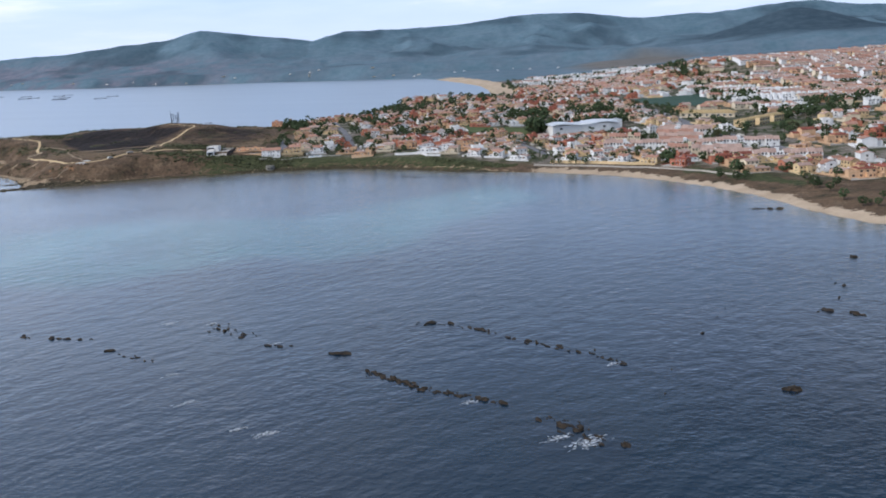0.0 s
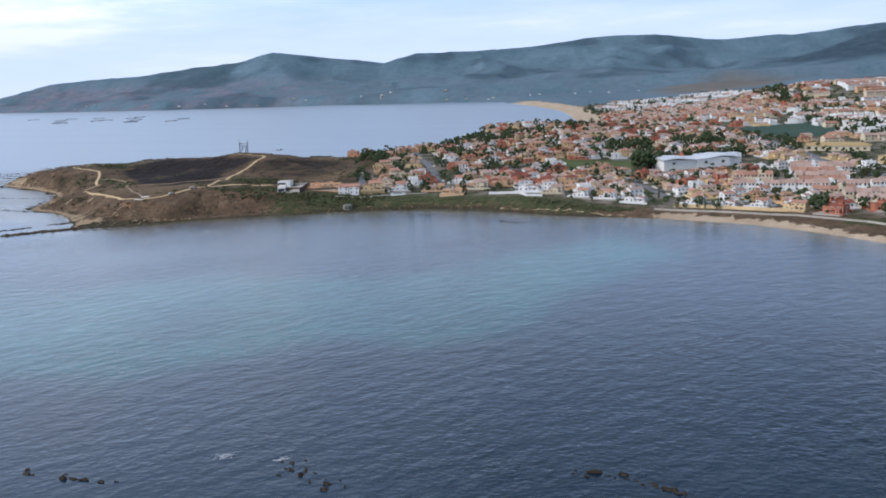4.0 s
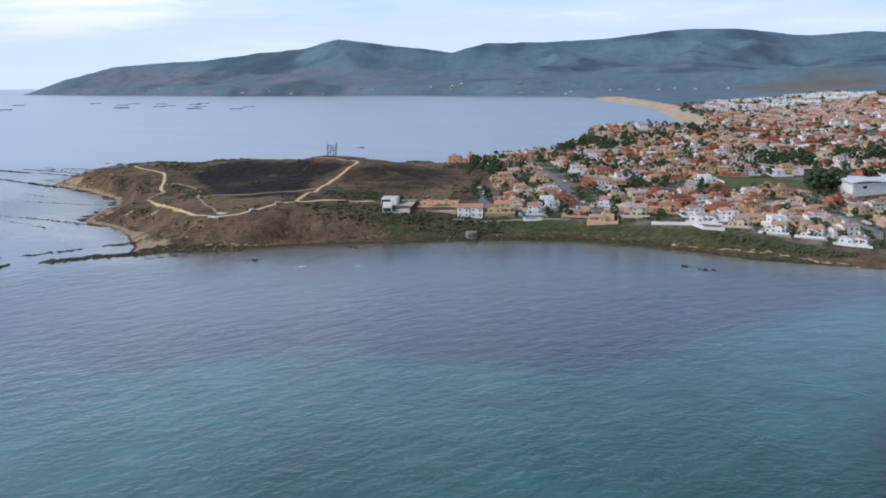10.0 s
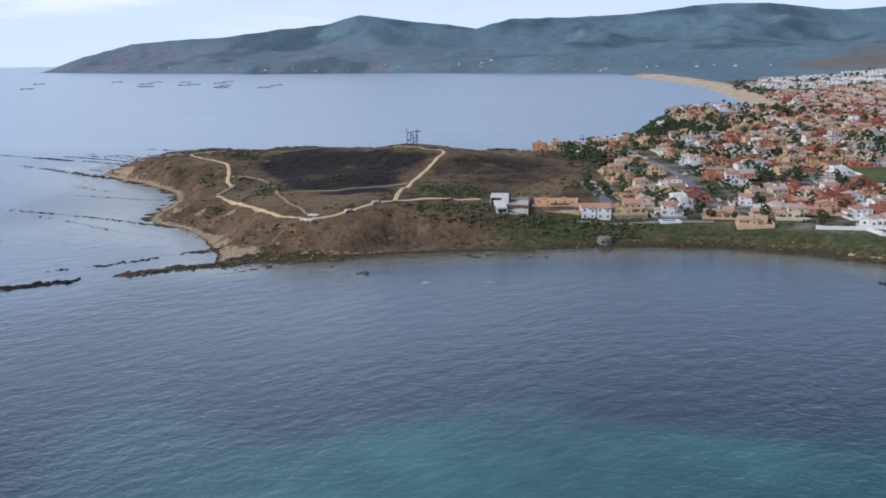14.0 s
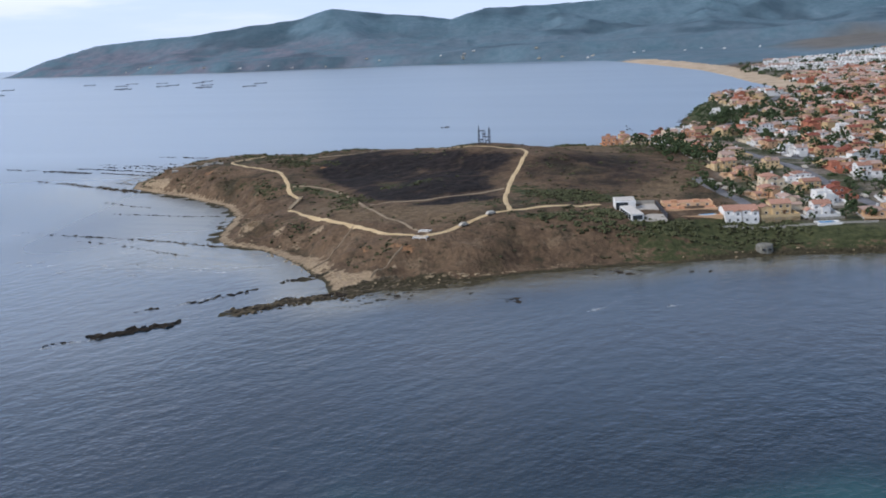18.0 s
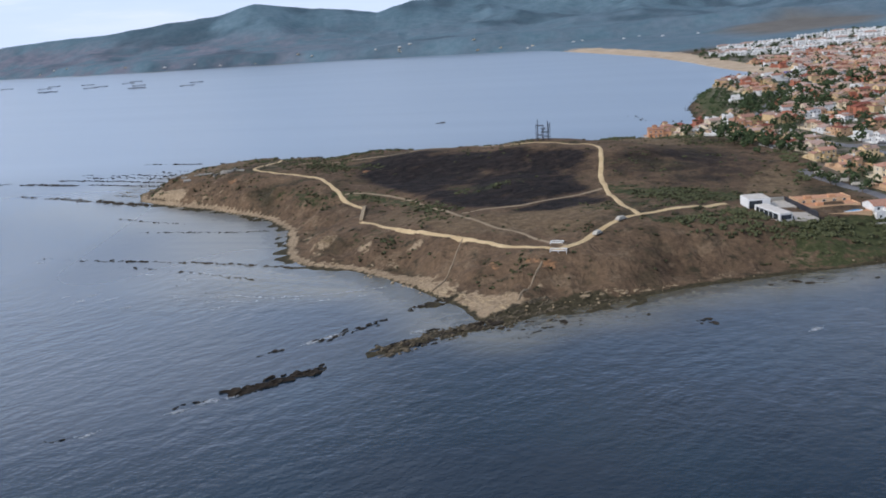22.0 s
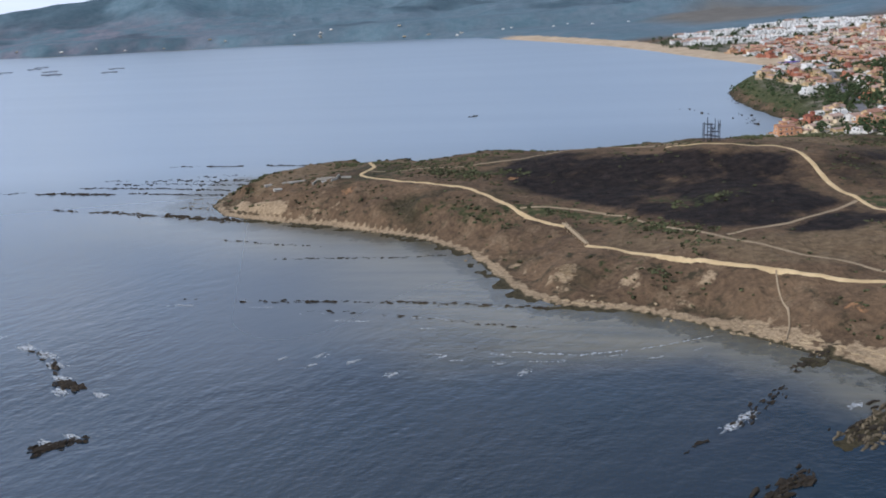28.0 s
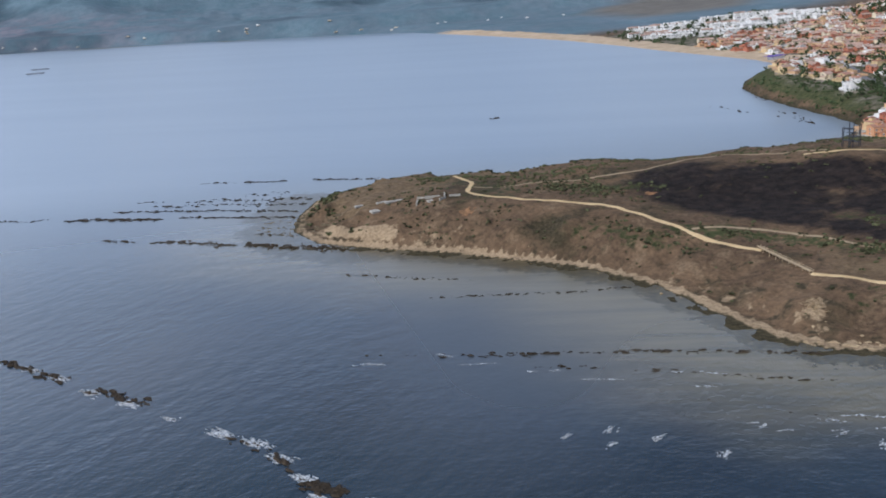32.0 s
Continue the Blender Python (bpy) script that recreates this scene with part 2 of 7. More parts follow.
# ---- shapes ----
class Shape:
    """Points and faces of one mesh, gathered piece by piece."""

    def __init__(self):
        self.points, self.faces, self.slots = [], [], []

    def add(self, points, faces, slot=0):
        base = len(self.points)
        self.points.extend(points)
        self.faces.extend(tuple(base + i for i in f) for f in faces)
        self.slots.extend([slot] * len(faces))
        return self

    def box(self, x0, y0, z0, x1, y1, z1, slot=0):
        p = [(x, y, z) for z in (z0, z1) for x, y in ((x0, y0), (x1, y0), (x1, y1), (x0, y1))]
        return self.add(p, [(3, 2, 1, 0), (4, 5, 6, 7), (0, 1, 5, 4), (1, 2, 6, 5), (2, 3, 7, 6), (3, 0, 4, 7)], slot)

    def tube(self, a, b, ra, rb, sides=7, slot=0):
        a, b = Vector(a), Vector(b)
        q = (b - a).to_track_quat("Z", "Y")
        p = []
        for end, r in ((a, ra), (b, rb)):
            p += [tuple(end + q @ Vector((r * math.cos(k), r * math.sin(k), 0))) for k in (2 * math.pi * i / sides for i in range(sides))]
        f = [(i, (i + 1) % sides, sides + (i + 1) % sides, sides + i) for i in range(sides)]
        return self.add(p, f + [tuple(range(sides))[::-1], tuple(range(sides, 2 * sides))], slot)

    def lump(self, centre, sx, sy, sz, dice, rings=3, sides=6, slot=0):
        """A rough rounded lump."""
        p = [(centre[0], centre[1], centre[2] - sz)]
        for r in range(1, rings + 1):
            a = math.pi * r / (rings + 1)
            for s in range(sides):
                b = 2 * math.pi * (s + 0.5 * (r % 2)) / sides
                k = dice.uniform(0.75, 1.2)
                p.append((centre[0] + k * sx * math.sin(a) * math.cos(b), centre[1] + k * sy * math.sin(a) * math.sin(b), centre[2] - k * sz * math.cos(a)))
        p.append((centre[0], centre[1], centre[2] + sz))
        last = len(p) - 1
        f = [(0, 1 + (s + 1) % sides, 1 + s) for s in range(sides)]
        for r in range(rings - 1):
            lo, hi = 1 + r * sides, 1 + (r + 1) * sides
            f += [(lo + s, lo + (s + 1) % sides, hi + (s + 1) % sides, hi + s) for s in range(sides)]
        lo = 1 + (rings - 1) * sides
        f += [(lo + s, lo + (s + 1) % sides, last) for s in range(sides)]
        return self.add(p, f, slot)

    def mesh(self, name, *materials, smooth=False):
        me = bpy.data.meshes.new(name)
        me.from_pydata(self.points, [], self.faces)
        for m in materials:
            me.materials.append(m)
        me.polygons.foreach_set("material_index", self.slots)
        if smooth:
            me.polygons.foreach_set("use_smooth", [True] * len(me.polygons))
        me.update()
        return me


def part(name, data, parent, label="", at=None):
    ob = new(name, data)
    ob.parent = parent
    if at is not None:
        ob.matrix_basis = at
    return tagged(ob, label)


def thing(name, label, category, group="", kind="", at=None):
    ob = tagged(new(name), label, category, group, kind)
    if at is not None:
        ob.matrix_basis = at
    return ob


# ---- the lie of the land ----
NORTH_SHORE = [(3000, 120), (900, 260), (420, 345), (260, 385), (204, 411), (192, 446), (184, 498), (169, 540), (151, 572),
               (126, 603), (83, 634), (53, 646), (24, 657), (6, 671), (-25, 693), (-59, 705), (-108, 705), (-141, 699),
               (-175, 694), (-208, 688), (-240, 677), (-261, 671), (-275, 662), (-284, 670)]
HEADLAND_SHORE = [(-288, 685), (-295, 696), (-304, 713), (-316, 731), (-330, 746), (-348, 757), (-358, 772), (-362, 800),
                  (-366, 833), (-380, 862), (-398, 882), (-421, 905), (-448, 926), (-470, 948), (-478, 975), (-472, 1005),
                  (-458, 1038), (-430, 1046), (-390, 1044), (-320, 1024), (-250, 1016), (-180, 1018), (-120, 1040), (-85, 1064)]
BAY_SHORE = [(-72, 1118), (-62, 1185), (-45, 1257), (-22, 1315), (20, 1370), (80, 1410), (121, 1445), (140, 1540), (140, 1640),
             (138, 1740), (145, 1906), (144, 2132), (110, 2400), (75, 2600), (35, 2820), (-100, 2950), (-207, 3000),
             (-430, 3120), (-700, 3210), (-960, 3250), (-1170, 3330), (-1470, 3490), (-1700, 3600), (-2120, 3860),
             (-2170, 3910), (-2050, 4030), (-1500, 4300), (-1000, 5300), (3000, 5300)]
SHORE = np.array(NORTH_SHORE + HEADLAND_SHORE + BAY_SHORE, float)
# spot heights: x, y, metres above the sea
SPOTS_HEAD = [(-250, 708, 12.5), (-219, 751, 15.7), (-275, 697, 9), (-324, 800, 8.5), (-324, 832, 8.5), (-344, 812, 6.5),
              (-400, 950, 14.2), (-440, 958, 11), (-452, 1000, 9), (-415, 1005, 11.5), (-285, 840, 13), (-320, 862, 12),
              (-350, 900, 14.5), (-320, 950, 18.6), (-360, 940, 15.5), (-229, 905, 24.8), (-202, 878, 23.6), (-285, 932, 20.0), (-170, 935, 16),
              (-140, 985, 11), (-200, 985, 12.5), (-280, 985, 12.5), (-370, 1005, 11), (-270, 770, 13.5), (-250, 830, 17)]
SPOTS_TOWN = [(-158, 738, 11.5), (-120, 765, 11.2), (-132, 760, 11.0), (-111, 716, 3.6), (-66, 735, 7), (-18, 765, 9), (-120, 850, 16), (-60, 850, 14),
              (-60, 950, 15), (0, 900, 12), (50, 800, 8), (103, 818, 5), (167, 836, 7), (83, 660, 4), (140, 640, 4), (200, 560, 4),
              (230, 450, 5), (-30, 1120, 14), (20, 1260, 18), (0, 1200, 14), (100, 1380, 10), (170, 1500, 4), (200, 1700, 5),
              (250, 1900, 6), (450, 1500, 16), (350, 1200, 10), (300, 900, 9), (300, 700, 10), (450, 1100, 14)]
SPOTS_REAR = [(600, 1700, 44), (750, 1680, 48), (880, 1700, 52), (720, 1350, 34), (500, 800, 18), (300, 2200, 10), (560, 2050, 24),
              (900, 2300, 48), (700, 1000, 30), (600, 600, 20), (250, 2700, 12), (700, 2800, 30), (1500, 2500, 60),
              (1500, 1500, 60), (1500, 600, 30)]
SPOTS = np.array(SPOTS_HEAD + SPOTS_TOWN + SPOTS_REAR, float)
RIDGE_X = [-2160, -2020, -1774, -1455, -1211, -1043, -885, -687, -546, -430, -302, -76, 149, 301, 428, 555, 733, 938, 1041, 1196, 1274, 1378, 1482, 1612, 1716, 1821, 1980, 2160, 3000]
RIDGE_Z = [46, 80, 106, 120, 147, 159, 195, 165, 152, 132, 168, 172, 179, 193, 208, 215, 216, 191, 180, 189, 196, 187, 203, 208, 226, 230, 211, 200, 195]


def fuzz(x, y, size, seed=0):
    """Smooth value noise from -1 to 1 over a lattice of that size."""
    u, v = x / size + 17.3 * seed, y / size - 9.1 * seed
    i, j = np.floor(u), np.floor(v)
    a, b = u - i, v - j
    a, b = a * a * (3 - 2 * a), b * b * (3 - 2 * b)

    def dice(p, q):
        s = np.sin(p * 127.1 + q * 311.7 + seed * 74.7) * 43758.5453
        return s - np.floor(s)
    top = dice(i, j) * (1 - a) + dice(i + 1, j) * a
    low = dice(i, j + 1) * (1 - a) + dice(i + 1, j + 1) * a
    return 2 * (top * (1 - b) + low * b) - 1


def inland(x, y, ring=SHORE):
    """Metres from the shore: positive on land, negative at sea."""
    best, inside = np.full(x.shape, 1e9), np.zeros(x.shape, bool)
    for (ax, ay), (bx, by) in zip(ring, np.roll(ring, -1, axis=0)):
        ex, ey = bx - ax, by - ay
        k = np.clip(((x - ax) * ex + (y - ay) * ey) / (ex * ex + ey * ey), 0, 1)
        best = np.minimum(best, (x - ax - k * ex) ** 2 + (y - ay - k * ey) ** 2)
        if ay != by:
            inside ^= ((ay > y) != (by > y)) & (x < ax + (y - ay) * ex / ey)
    return np.sqrt(best) * np.where(inside, 1, -1)


def step(a, b, v):
    k = np.clip((v - a) / (b - a), 0, 1)
    return k * k * (3 - 2 * k)


APRON = [(-318, 735), (-303, 728), (-293, 717), (-285, 703), (-277, 690), (-266, 679), (-262, 668), (-284, 660), (-292, 684), (-304, 704), (-314, 724)]


def apron(x, y):
    return step(-3, 3, inland(x, y, np.array(APRON, float)))


# reefs of flat rock awash at the point, and along the western foot
FLATS = (((-316, 644), (-262, 676), 4.4), ((-256, 671), (-230, 677), 5.0), ((-304, 688), (-291, 695), 3.6), ((-354, 621), (-331, 635), 2.2))


def platform(x, y, d):
    """1 on the rock platforms just awash, 0 elsewhere."""
    mask = step(-8, -4, d + 2.5 * fuzz(x, y, 9, 50)) * step(1.5, 0, d) * step(-300, -325, x) * step(735, 755, y) * step(960, 935, y)
    for (ax, ay), (bx, by), half in FLATS:
        ex, ey = bx - ax, by - ay
        k = np.clip(((x - ax) * ex + (y - ay) * ey) / (ex * ex + ey * ey), 0, 1)
        off = np.hypot(x - ax - k * ex, y - ay - k * ey) + 1.6 * fuzz(x, y, 6, 55)
        mask = np.maximum(mask, step(half + 1, half - 1, off))
    return mask


def land(x, y):
    """Height of the ground at x, y (arrays)."""
    x, y = np.asarray(x, float), np.asarray(y, float)
    d = inland(x, y)
    top, total = np.zeros(x.shape), np.zeros(x.shape)
    for sx, sy, sz in SPOTS:
        w = 1 / ((x - sx) ** 2 + (y - sy) ** 2 + 150) ** 1.7
        top, total = top + w * sz, total + w
    top /= total
    head = step(-90, -190, x) * step(1200, 1100, y)
    sandy = step(1480, 1560, y) * step(3000, 2700, y) * step(420, 250, x)
    cove = step(-60, 80, x) * step(690, 640, y)
    slope = 13 - 3 * head - 4.2 * head * step(-285, -335, x) + 60 * sandy + 12 * cove
    rough = fuzz(x, y, 38, 3) * 0.35 + fuzz(x, y, 14, 4) * 0.3 + fuzz(x, y, 6, 5) * 0.22
    gully = (np.abs(fuzz(x, y, 26, 6)) + 0.75 * np.abs(fuzz(x, y, 11, 7)) + 0.4 * np.abs(fuzz(x, y, 6.5, 9))) * np.exp(-((d - 16) / 12) ** 2)
    gully = gully * step(5, 12, d)
    dd = np.maximum(d - 5.6 * head * (1 + 0.4 * fuzz(x, y, 23, 8)), 0)
    z = top * (1 - np.exp(-(dd / slope) ** 1.25)) + 0.75 * step(0, 5, d)
    z = z + head * (rough * 1.6 * step(4, 25, d) - 4.6 * gully) + (1 - head) * rough * 0.5 * step(4, 30, d)
    # the low sandstone apron below the north-eastern bluff
    flat = apron(x, y)
    z = z * (1 - flat) + np.minimum(z, 0.45 + 0.13 * np.maximum(d, 0) + 0.25 * rough) * flat
    # the hills across the bay
    ridge = np.interp(x, RIDGE_X, RIDGE_Z)
    far = np.where(x < -430, 4050.0, np.interp(x, [-430, 130, 3000], [4050, 4300, 4400]))
    near = np.interp(x, [-2160, -1700, -1170, -700, -207, 40, 600, 3000], [3880, 3600, 3330, 3210, 3000, 2960, 2900, 2700])
    u = np.clip((y - near) / (far - near), 0, 1)
    crest = ridge * (0.16 * step(0, 0.05, u) + 0.84 * u ** 1.25) * step(1.0, 0.8, np.clip((y - far) / 900, 0, 1))
    folds = np.abs(fuzz(x, y, 420, 11)) * 0.5 + np.abs(fuzz(x, y, 190, 12)) * 0.3 + np.abs(fuzz(x, y, 80, 13)) * 0.12
    crest = crest * (1 - 0.85 * folds * np.sin(np.pi * np.clip(u, 0, 1)) ** 0.8) + fuzz(x, y, 45, 14) * 2.5 * step(0.1, 0.5, u)
    knoll = 100 * np.exp(-((x - 1350) / 310) ** 2 - ((y - 3350) / 260) ** 2)
    back = step(2500, 3000, y)
    z = z * (1 - step(2950, 3250, y) * 0.8) + (crest * step(0, 60, d) + knoll * (1 + 0.25 * folds)) * back
    shelf = platform(x, y, d)
    awash = 0.06 + 0.28 * fuzz(x, y, 6, 48) + 0.2 * fuzz(x, y, 3, 49)
    return np.where(d > 0, z, np.maximum(-6, d * 0.12) * (1 - shelf) + awash * shelf)


def spread(*spans):
    """Grid lines: (from, to, spacing) one after another."""
    out = []
    for a, b, gap in spans:
        out += list(np.linspace(a, b, max(2, round((b - a) / gap) + 1))[:-1])
    return np.array(out + [spans[-1][1]])


def zone(x, y, ring, soft):
    """1 inside the ring, 0 outside, with an edge of that width."""
    return step(-soft, soft, inland(x, y, np.array(ring, float)))


def sheet(name, xs, ys, height):
    gx, gy = np.meshgrid(xs, ys)
    gz = height(gx, gy)
    me = bpy.data.meshes.new(name)
    n, m = len(xs), len(ys)
    i = (np.arange(m - 1)[:, None] * n + np.arange(n - 1)[None, :]).ravel()
    me.from_pydata(np.stack([gx.ravel(), gy.ravel(), gz.ravel()], 1).tolist(), [], np.stack([i, i + 1, i + n + 1, i + n], 1).tolist())
    me.polygons.foreach_set("use_smooth", [True] * len(me.polygons))
    return me, gx.ravel(), gy.ravel(), gz.ravel()


def stain(me, name, *channels):
    """A colour attribute from up to four arrays."""
    rgba = np.zeros((len(me.vertices), 4), np.float32)
    for k, c in enumerate(channels):
        rgba[:, k] = c
    me.attributes.new(name, "FLOAT_COLOR", "POINT").data.foreach_set("color", rgba.ravel())


# ---- ground ----
BURNT_HILL = [(-345, 934), (-300, 936), (-258, 905), (-230, 886), (-207, 866), (-211, 834), (-221, 796), (-252, 772), (-279, 779),
              (-292, 812), (-312, 858), (-333, 890)]
BURNT_FIELD = [(-199, 859), (-165, 880), (-142, 878), (-126, 840), (-130, 818), (-172, 796), (-198, 826)]
GREEN_SLOPE = [(-160, 728), (-140, 716), (-110, 712), (-70, 712), (-30, 706), (0, 684), (60, 655), (75, 652), (50, 672), (15, 700),
               (-30, 727), (-70, 734), (-120, 740)]
GREEN_DIP = [(-210, 800), (-170, 792), (-150, 780), (-160, 762), (-200, 770), (-212, 784)]
GREEN_STRIP = [(-345, 862), (-320, 852), (-300, 822), (-285, 790), (-280, 776), (-300, 800), (-318, 832), (-340, 846)]
GREEN_BRINK = [(-384, 890), (-366, 884), (-350, 866), (-337, 842), (-346, 838), (-358, 852), (-372, 872)]
GREEN_CREST = [(-372, 938), (-350, 936), (-318, 918), (-322, 908), (-346, 918), (-366, 926)]
GREEN_BANK = [(-216, 734), (-196, 746), (-165, 752), (-158, 728), (-190, 716), (-212, 722)]
GREEN_HOLLOW = [(-285, 845), (-262, 838), (-245, 828), (-262, 815), (-285, 818)]
TOWN = [(-112, 752), (-100, 738), (-60, 728), (10, 700), (60, 668), (90, 650), (140, 632), (190, 590), (225, 520), (300, 470),
        (900, 450), (1100, 1000), (1150, 1800), (720, 1830), (600, 2000), (420, 2100), (300, 2130), (190, 2060), (178, 1950), (176, 1480), (96, 1390),
        (14, 1322), (-28, 1245), (-50, 1130), (-78, 1066), (-150, 1000), (-118, 950), (-104, 850)]
BARE_FIELD = [(430, 2420), (640, 2330), (800, 2560), (900, 2860), (700, 2950), (460, 2760)]

ground_mesh, gx, gy, gz = sheet("ground", spread((-2300, -620, 24), (-620, -500, 8), (-500, -90, 2.4), (-90, 260, 6), (260, 900, 16), (900, 2900, 36)),
                                spread((90, 380, 30), (380, 640, 7), (640, 1085, 2.4), (1085, 1460, 7), (1460, 2400, 20), (2400, 3000, 30), (3000, 4400, 20), (4400, 4900, 60)), land)
shore_m = inland(gx, gy)
head = step(-95, -150, gx) * step(1200, 1090, gy)
wob = fuzz(gx, gy, 30, 21) * 8 + fuzz(gx, gy, 9, 22) * 4
burnt = np.maximum(zone(gx + wob, gy - wob, BURNT_HILL, 9), zone(gx + wob, gy + wob, BURNT_FIELD, 16) * 0.66)
burnt = np.maximum(burnt, zone(gx + wob * 0.4, gy, [(-262, 773), (-219, 797), (-217, 772), (-240, 762)], 4) * 0.9)
burnt = burnt * np.clip(0.95 + 0.35 * fuzz(gx, gy, 26, 23) + 0.15 * fuzz(gx, gy, 8, 24), 0.45, 1)
green = zone(gx + wob * 0.5, gy + wob * 0.4, GREEN_SLOPE, 5)
green = np.maximum(green, 0.6 * step(0, 3, shore_m) * step(40, 25, shore_m) * step(-190, -150, gx) * step(60, 40, gx) * step(900, 800, gy))
green = np.maximum(green, zone(gx + wob * 0.5, gy + wob * 0.5, [(164, 590), (184, 562), (196, 530), (204, 500), (216, 505), (206, 560), (176, 600)], 4))
for ring in (GREEN_DIP, GREEN_STRIP, GREEN_HOLLOW, GREEN_BRINK, GREEN_CREST, GREEN_BANK):
    green = np.maximum(green, zone(gx + wob, gy - wob, ring, 7) * (0.42 if ring is GREEN_HOLLOW else 0.66 if ring in (GREEN_DIP, GREEN_STRIP) else 0.5))
green = np.maximum(green, head * step(0.2, 0.75, fuzz(gx, gy, 34, 25) + 0.4 * fuzz(gx, gy, 11, 26)) * 0.42 * step(12, 30, shore_m) * (1 - burnt))
green = np.maximum(green, step(1085, 1110, gy) * step(1440, 1400, gy) * step(50, 26, shore_m) * step(2, 9, shore_m) * 0.85)
burnt *= 1 - 0.5 * green
town = zone(gx, gy, TOWN, 8)
lip = fuzz(gx, gy, 19, 27) * 3
sand = step(8 + lip, 4 + lip, shore_m) * 0.18
sand = np.maximum(sand, step(5.4, 3.8, shore_m + lip * 0.35) * step(-255, -285, gx) * 0.97)
sand *= step(2900, 2600, gy)
sand = np.maximum(sand, step(54, 40, shore_m + lip * 2) * step(1425, 1500, gy) * step(2800, 2560, gy) * step(420, 300, gx))
sand = np.maximum(sand, step(10, 6, shore_m + lip) * step(66, 90, gx) * step(670, 640, gy))
sand = np.maximum(sand, apron(gx + lip * 0.6, gy) * 0.9 * np.clip(0.85 + 0.5 * fuzz(gx, gy, 8, 46), 0, 1))
west = step(-280, -300, gx) * step(700, 730, gy)
wet = step(3.4 - 2.2 * west, 1.6 - 1.4 * west, shore_m + lip * 0.3) * np.maximum(step(1.2, 0.4, gx / 60) * step(2000, 1000, gy), head)
wet = np.maximum(wet, step(13, 8, np.hypot((gx + 244) * 0.8, (gy - 675) * 1.4) + lip))
wet = np.maximum(wet, 0.8 * step(6, 2, shore_m + lip) * step(-150, -120, gx) * step(80, 40, gx) * step(900, 800, gy))
wet = np.maximum(wet, 0.5 * step(9, 4, shore_m + lip) * step(-456, -466, gx) * step(955, 975, gy) * step(1200, 1100, gy))
wet = np.maximum(wet, platform(gx, gy, shore_m))
scar = np.zeros(gx.shape)
for px, py, pr in ((-275, 707, 4.5), (-261, 701, 4), (-255, 698, 4), (-406, 924, 6), (-330, 905, 5), (-300, 716, 3)):
    scar = np.maximum(scar, (0.55 + 0.3 * fuzz(gx, gy, 3, 47)) * step(pr * 1.4, pr * 0.3, np.hypot(gx - px, gy - py) + lip * 0.5))
pale_field = np.maximum(zone(gx + wob, gy + wob, [(-150, 905), (-128, 950), (-160, 985), (-190, 960), (-185, 915)], 10), zone(gx + wob, gy, [(-140, 770), (-122, 800), (-124, 830), (-150, 800), (-172, 775)], 6))
pale_field = np.maximum(pale_field, 0.75 * zone(gx + wob * 0.6, gy + wob, [(-250, 716), (-222, 745), (-222, 780), (-262, 772), (-290, 790), (-312, 815), (-318, 800), (-286, 745)], 6))
pale_field = np.maximum(pale_field, 0.8 * zone(gx + wob * 0.6, gy + wob, [(-455, 960), (-405, 962), (-395, 1000), (-330, 985), (-320, 1010), (-440, 1035), (-465, 1000)], 6))
bare = head * step(0.32, 0.62, fuzz(gx, gy, 17, 28) + 0.3 * fuzz(gx, gy, 6, 29)) * step(20, 10, shore_m) * step(-255, -300, gx) * 0.36
bare = np.maximum(bare, step(34, 16, np.hypot((gx + 452), (gy - 948)) + lip) * step(17, 9, shore_m) * step(4, 7, shore_m))
for px, py, pr in ((-341, 776, 9), (-320, 764, 4), (-323, 759, 6), (-303, 747, 5), (-260, 688, 2.5), (-352, 806, 5), (-353, 819, 5), (-349, 790, 5), (-346, 768, 6), (-270, 681, 2)):
    bare = np.maximum(bare, (0.56 + 0.3 * fuzz(gx, gy, 4, 30)) * step(pr * 1.5, pr * 0.2, np.hypot(gx - px, gy - py) + lip))
# pine patches, and the nearer knoll darkened as if under less haze
pines_thin_haze = np.maximum(step(1.3, 0.7, np.hypot((gx - 1360) / 430, (gy - 3330) / 320) + 0.15 * fuzz(gx, gy, 60, 43)), step(0.15, 0.7, fuzz(gx, gy, 210, 44) + 0.5 * fuzz(gx, gy, 70, 45)) * step(3000, 3200, gy) * 0.6)
stain(ground_mesh, "cover", burnt, green, sand, town)
stain(ground_mesh, "strand", wet, scar, pale_field)
stain(ground_mesh, "relief", bare, step(2080, 2250, gy), zone(gx + wob, gy, BARE_FIELD, 60), pines_thin_haze)
ground = tagged(new("ground", ground_mesh), "dry scrub headland, town plots and wooded hills above the sea", "ground", kind="structure")

def node_value(m, v):
    n = node(m, "ShaderNodeValue")
    n.outputs[0].default_value = v
    return n.outputs[0]


SOIL = material("dry_scrub_soil", 0.95)
where = node(SOIL, "ShaderNodeTexCoord").outputs["Object"]
cover, relief = node(SOIL, "ShaderNodeVertexColor"), node(SOIL, "ShaderNodeVertexColor")
cover.layer_name, relief.layer_name = "cover", "relief"
strand, split_c = node(SOIL, "ShaderNodeVertexColor"), node(SOIL, "ShaderNodeSeparateColor")
strand.layer_name = "strand"
join(SOIL, strand, "Color", split_c, "Color")
split, split_b = node(SOIL, "ShaderNodeSeparateColor"), node(SOIL, "ShaderNodeSeparateColor")
join(SOIL, cover, "Color", split, "Color")
join(SOIL, relief, "Color", split_b, "Color")
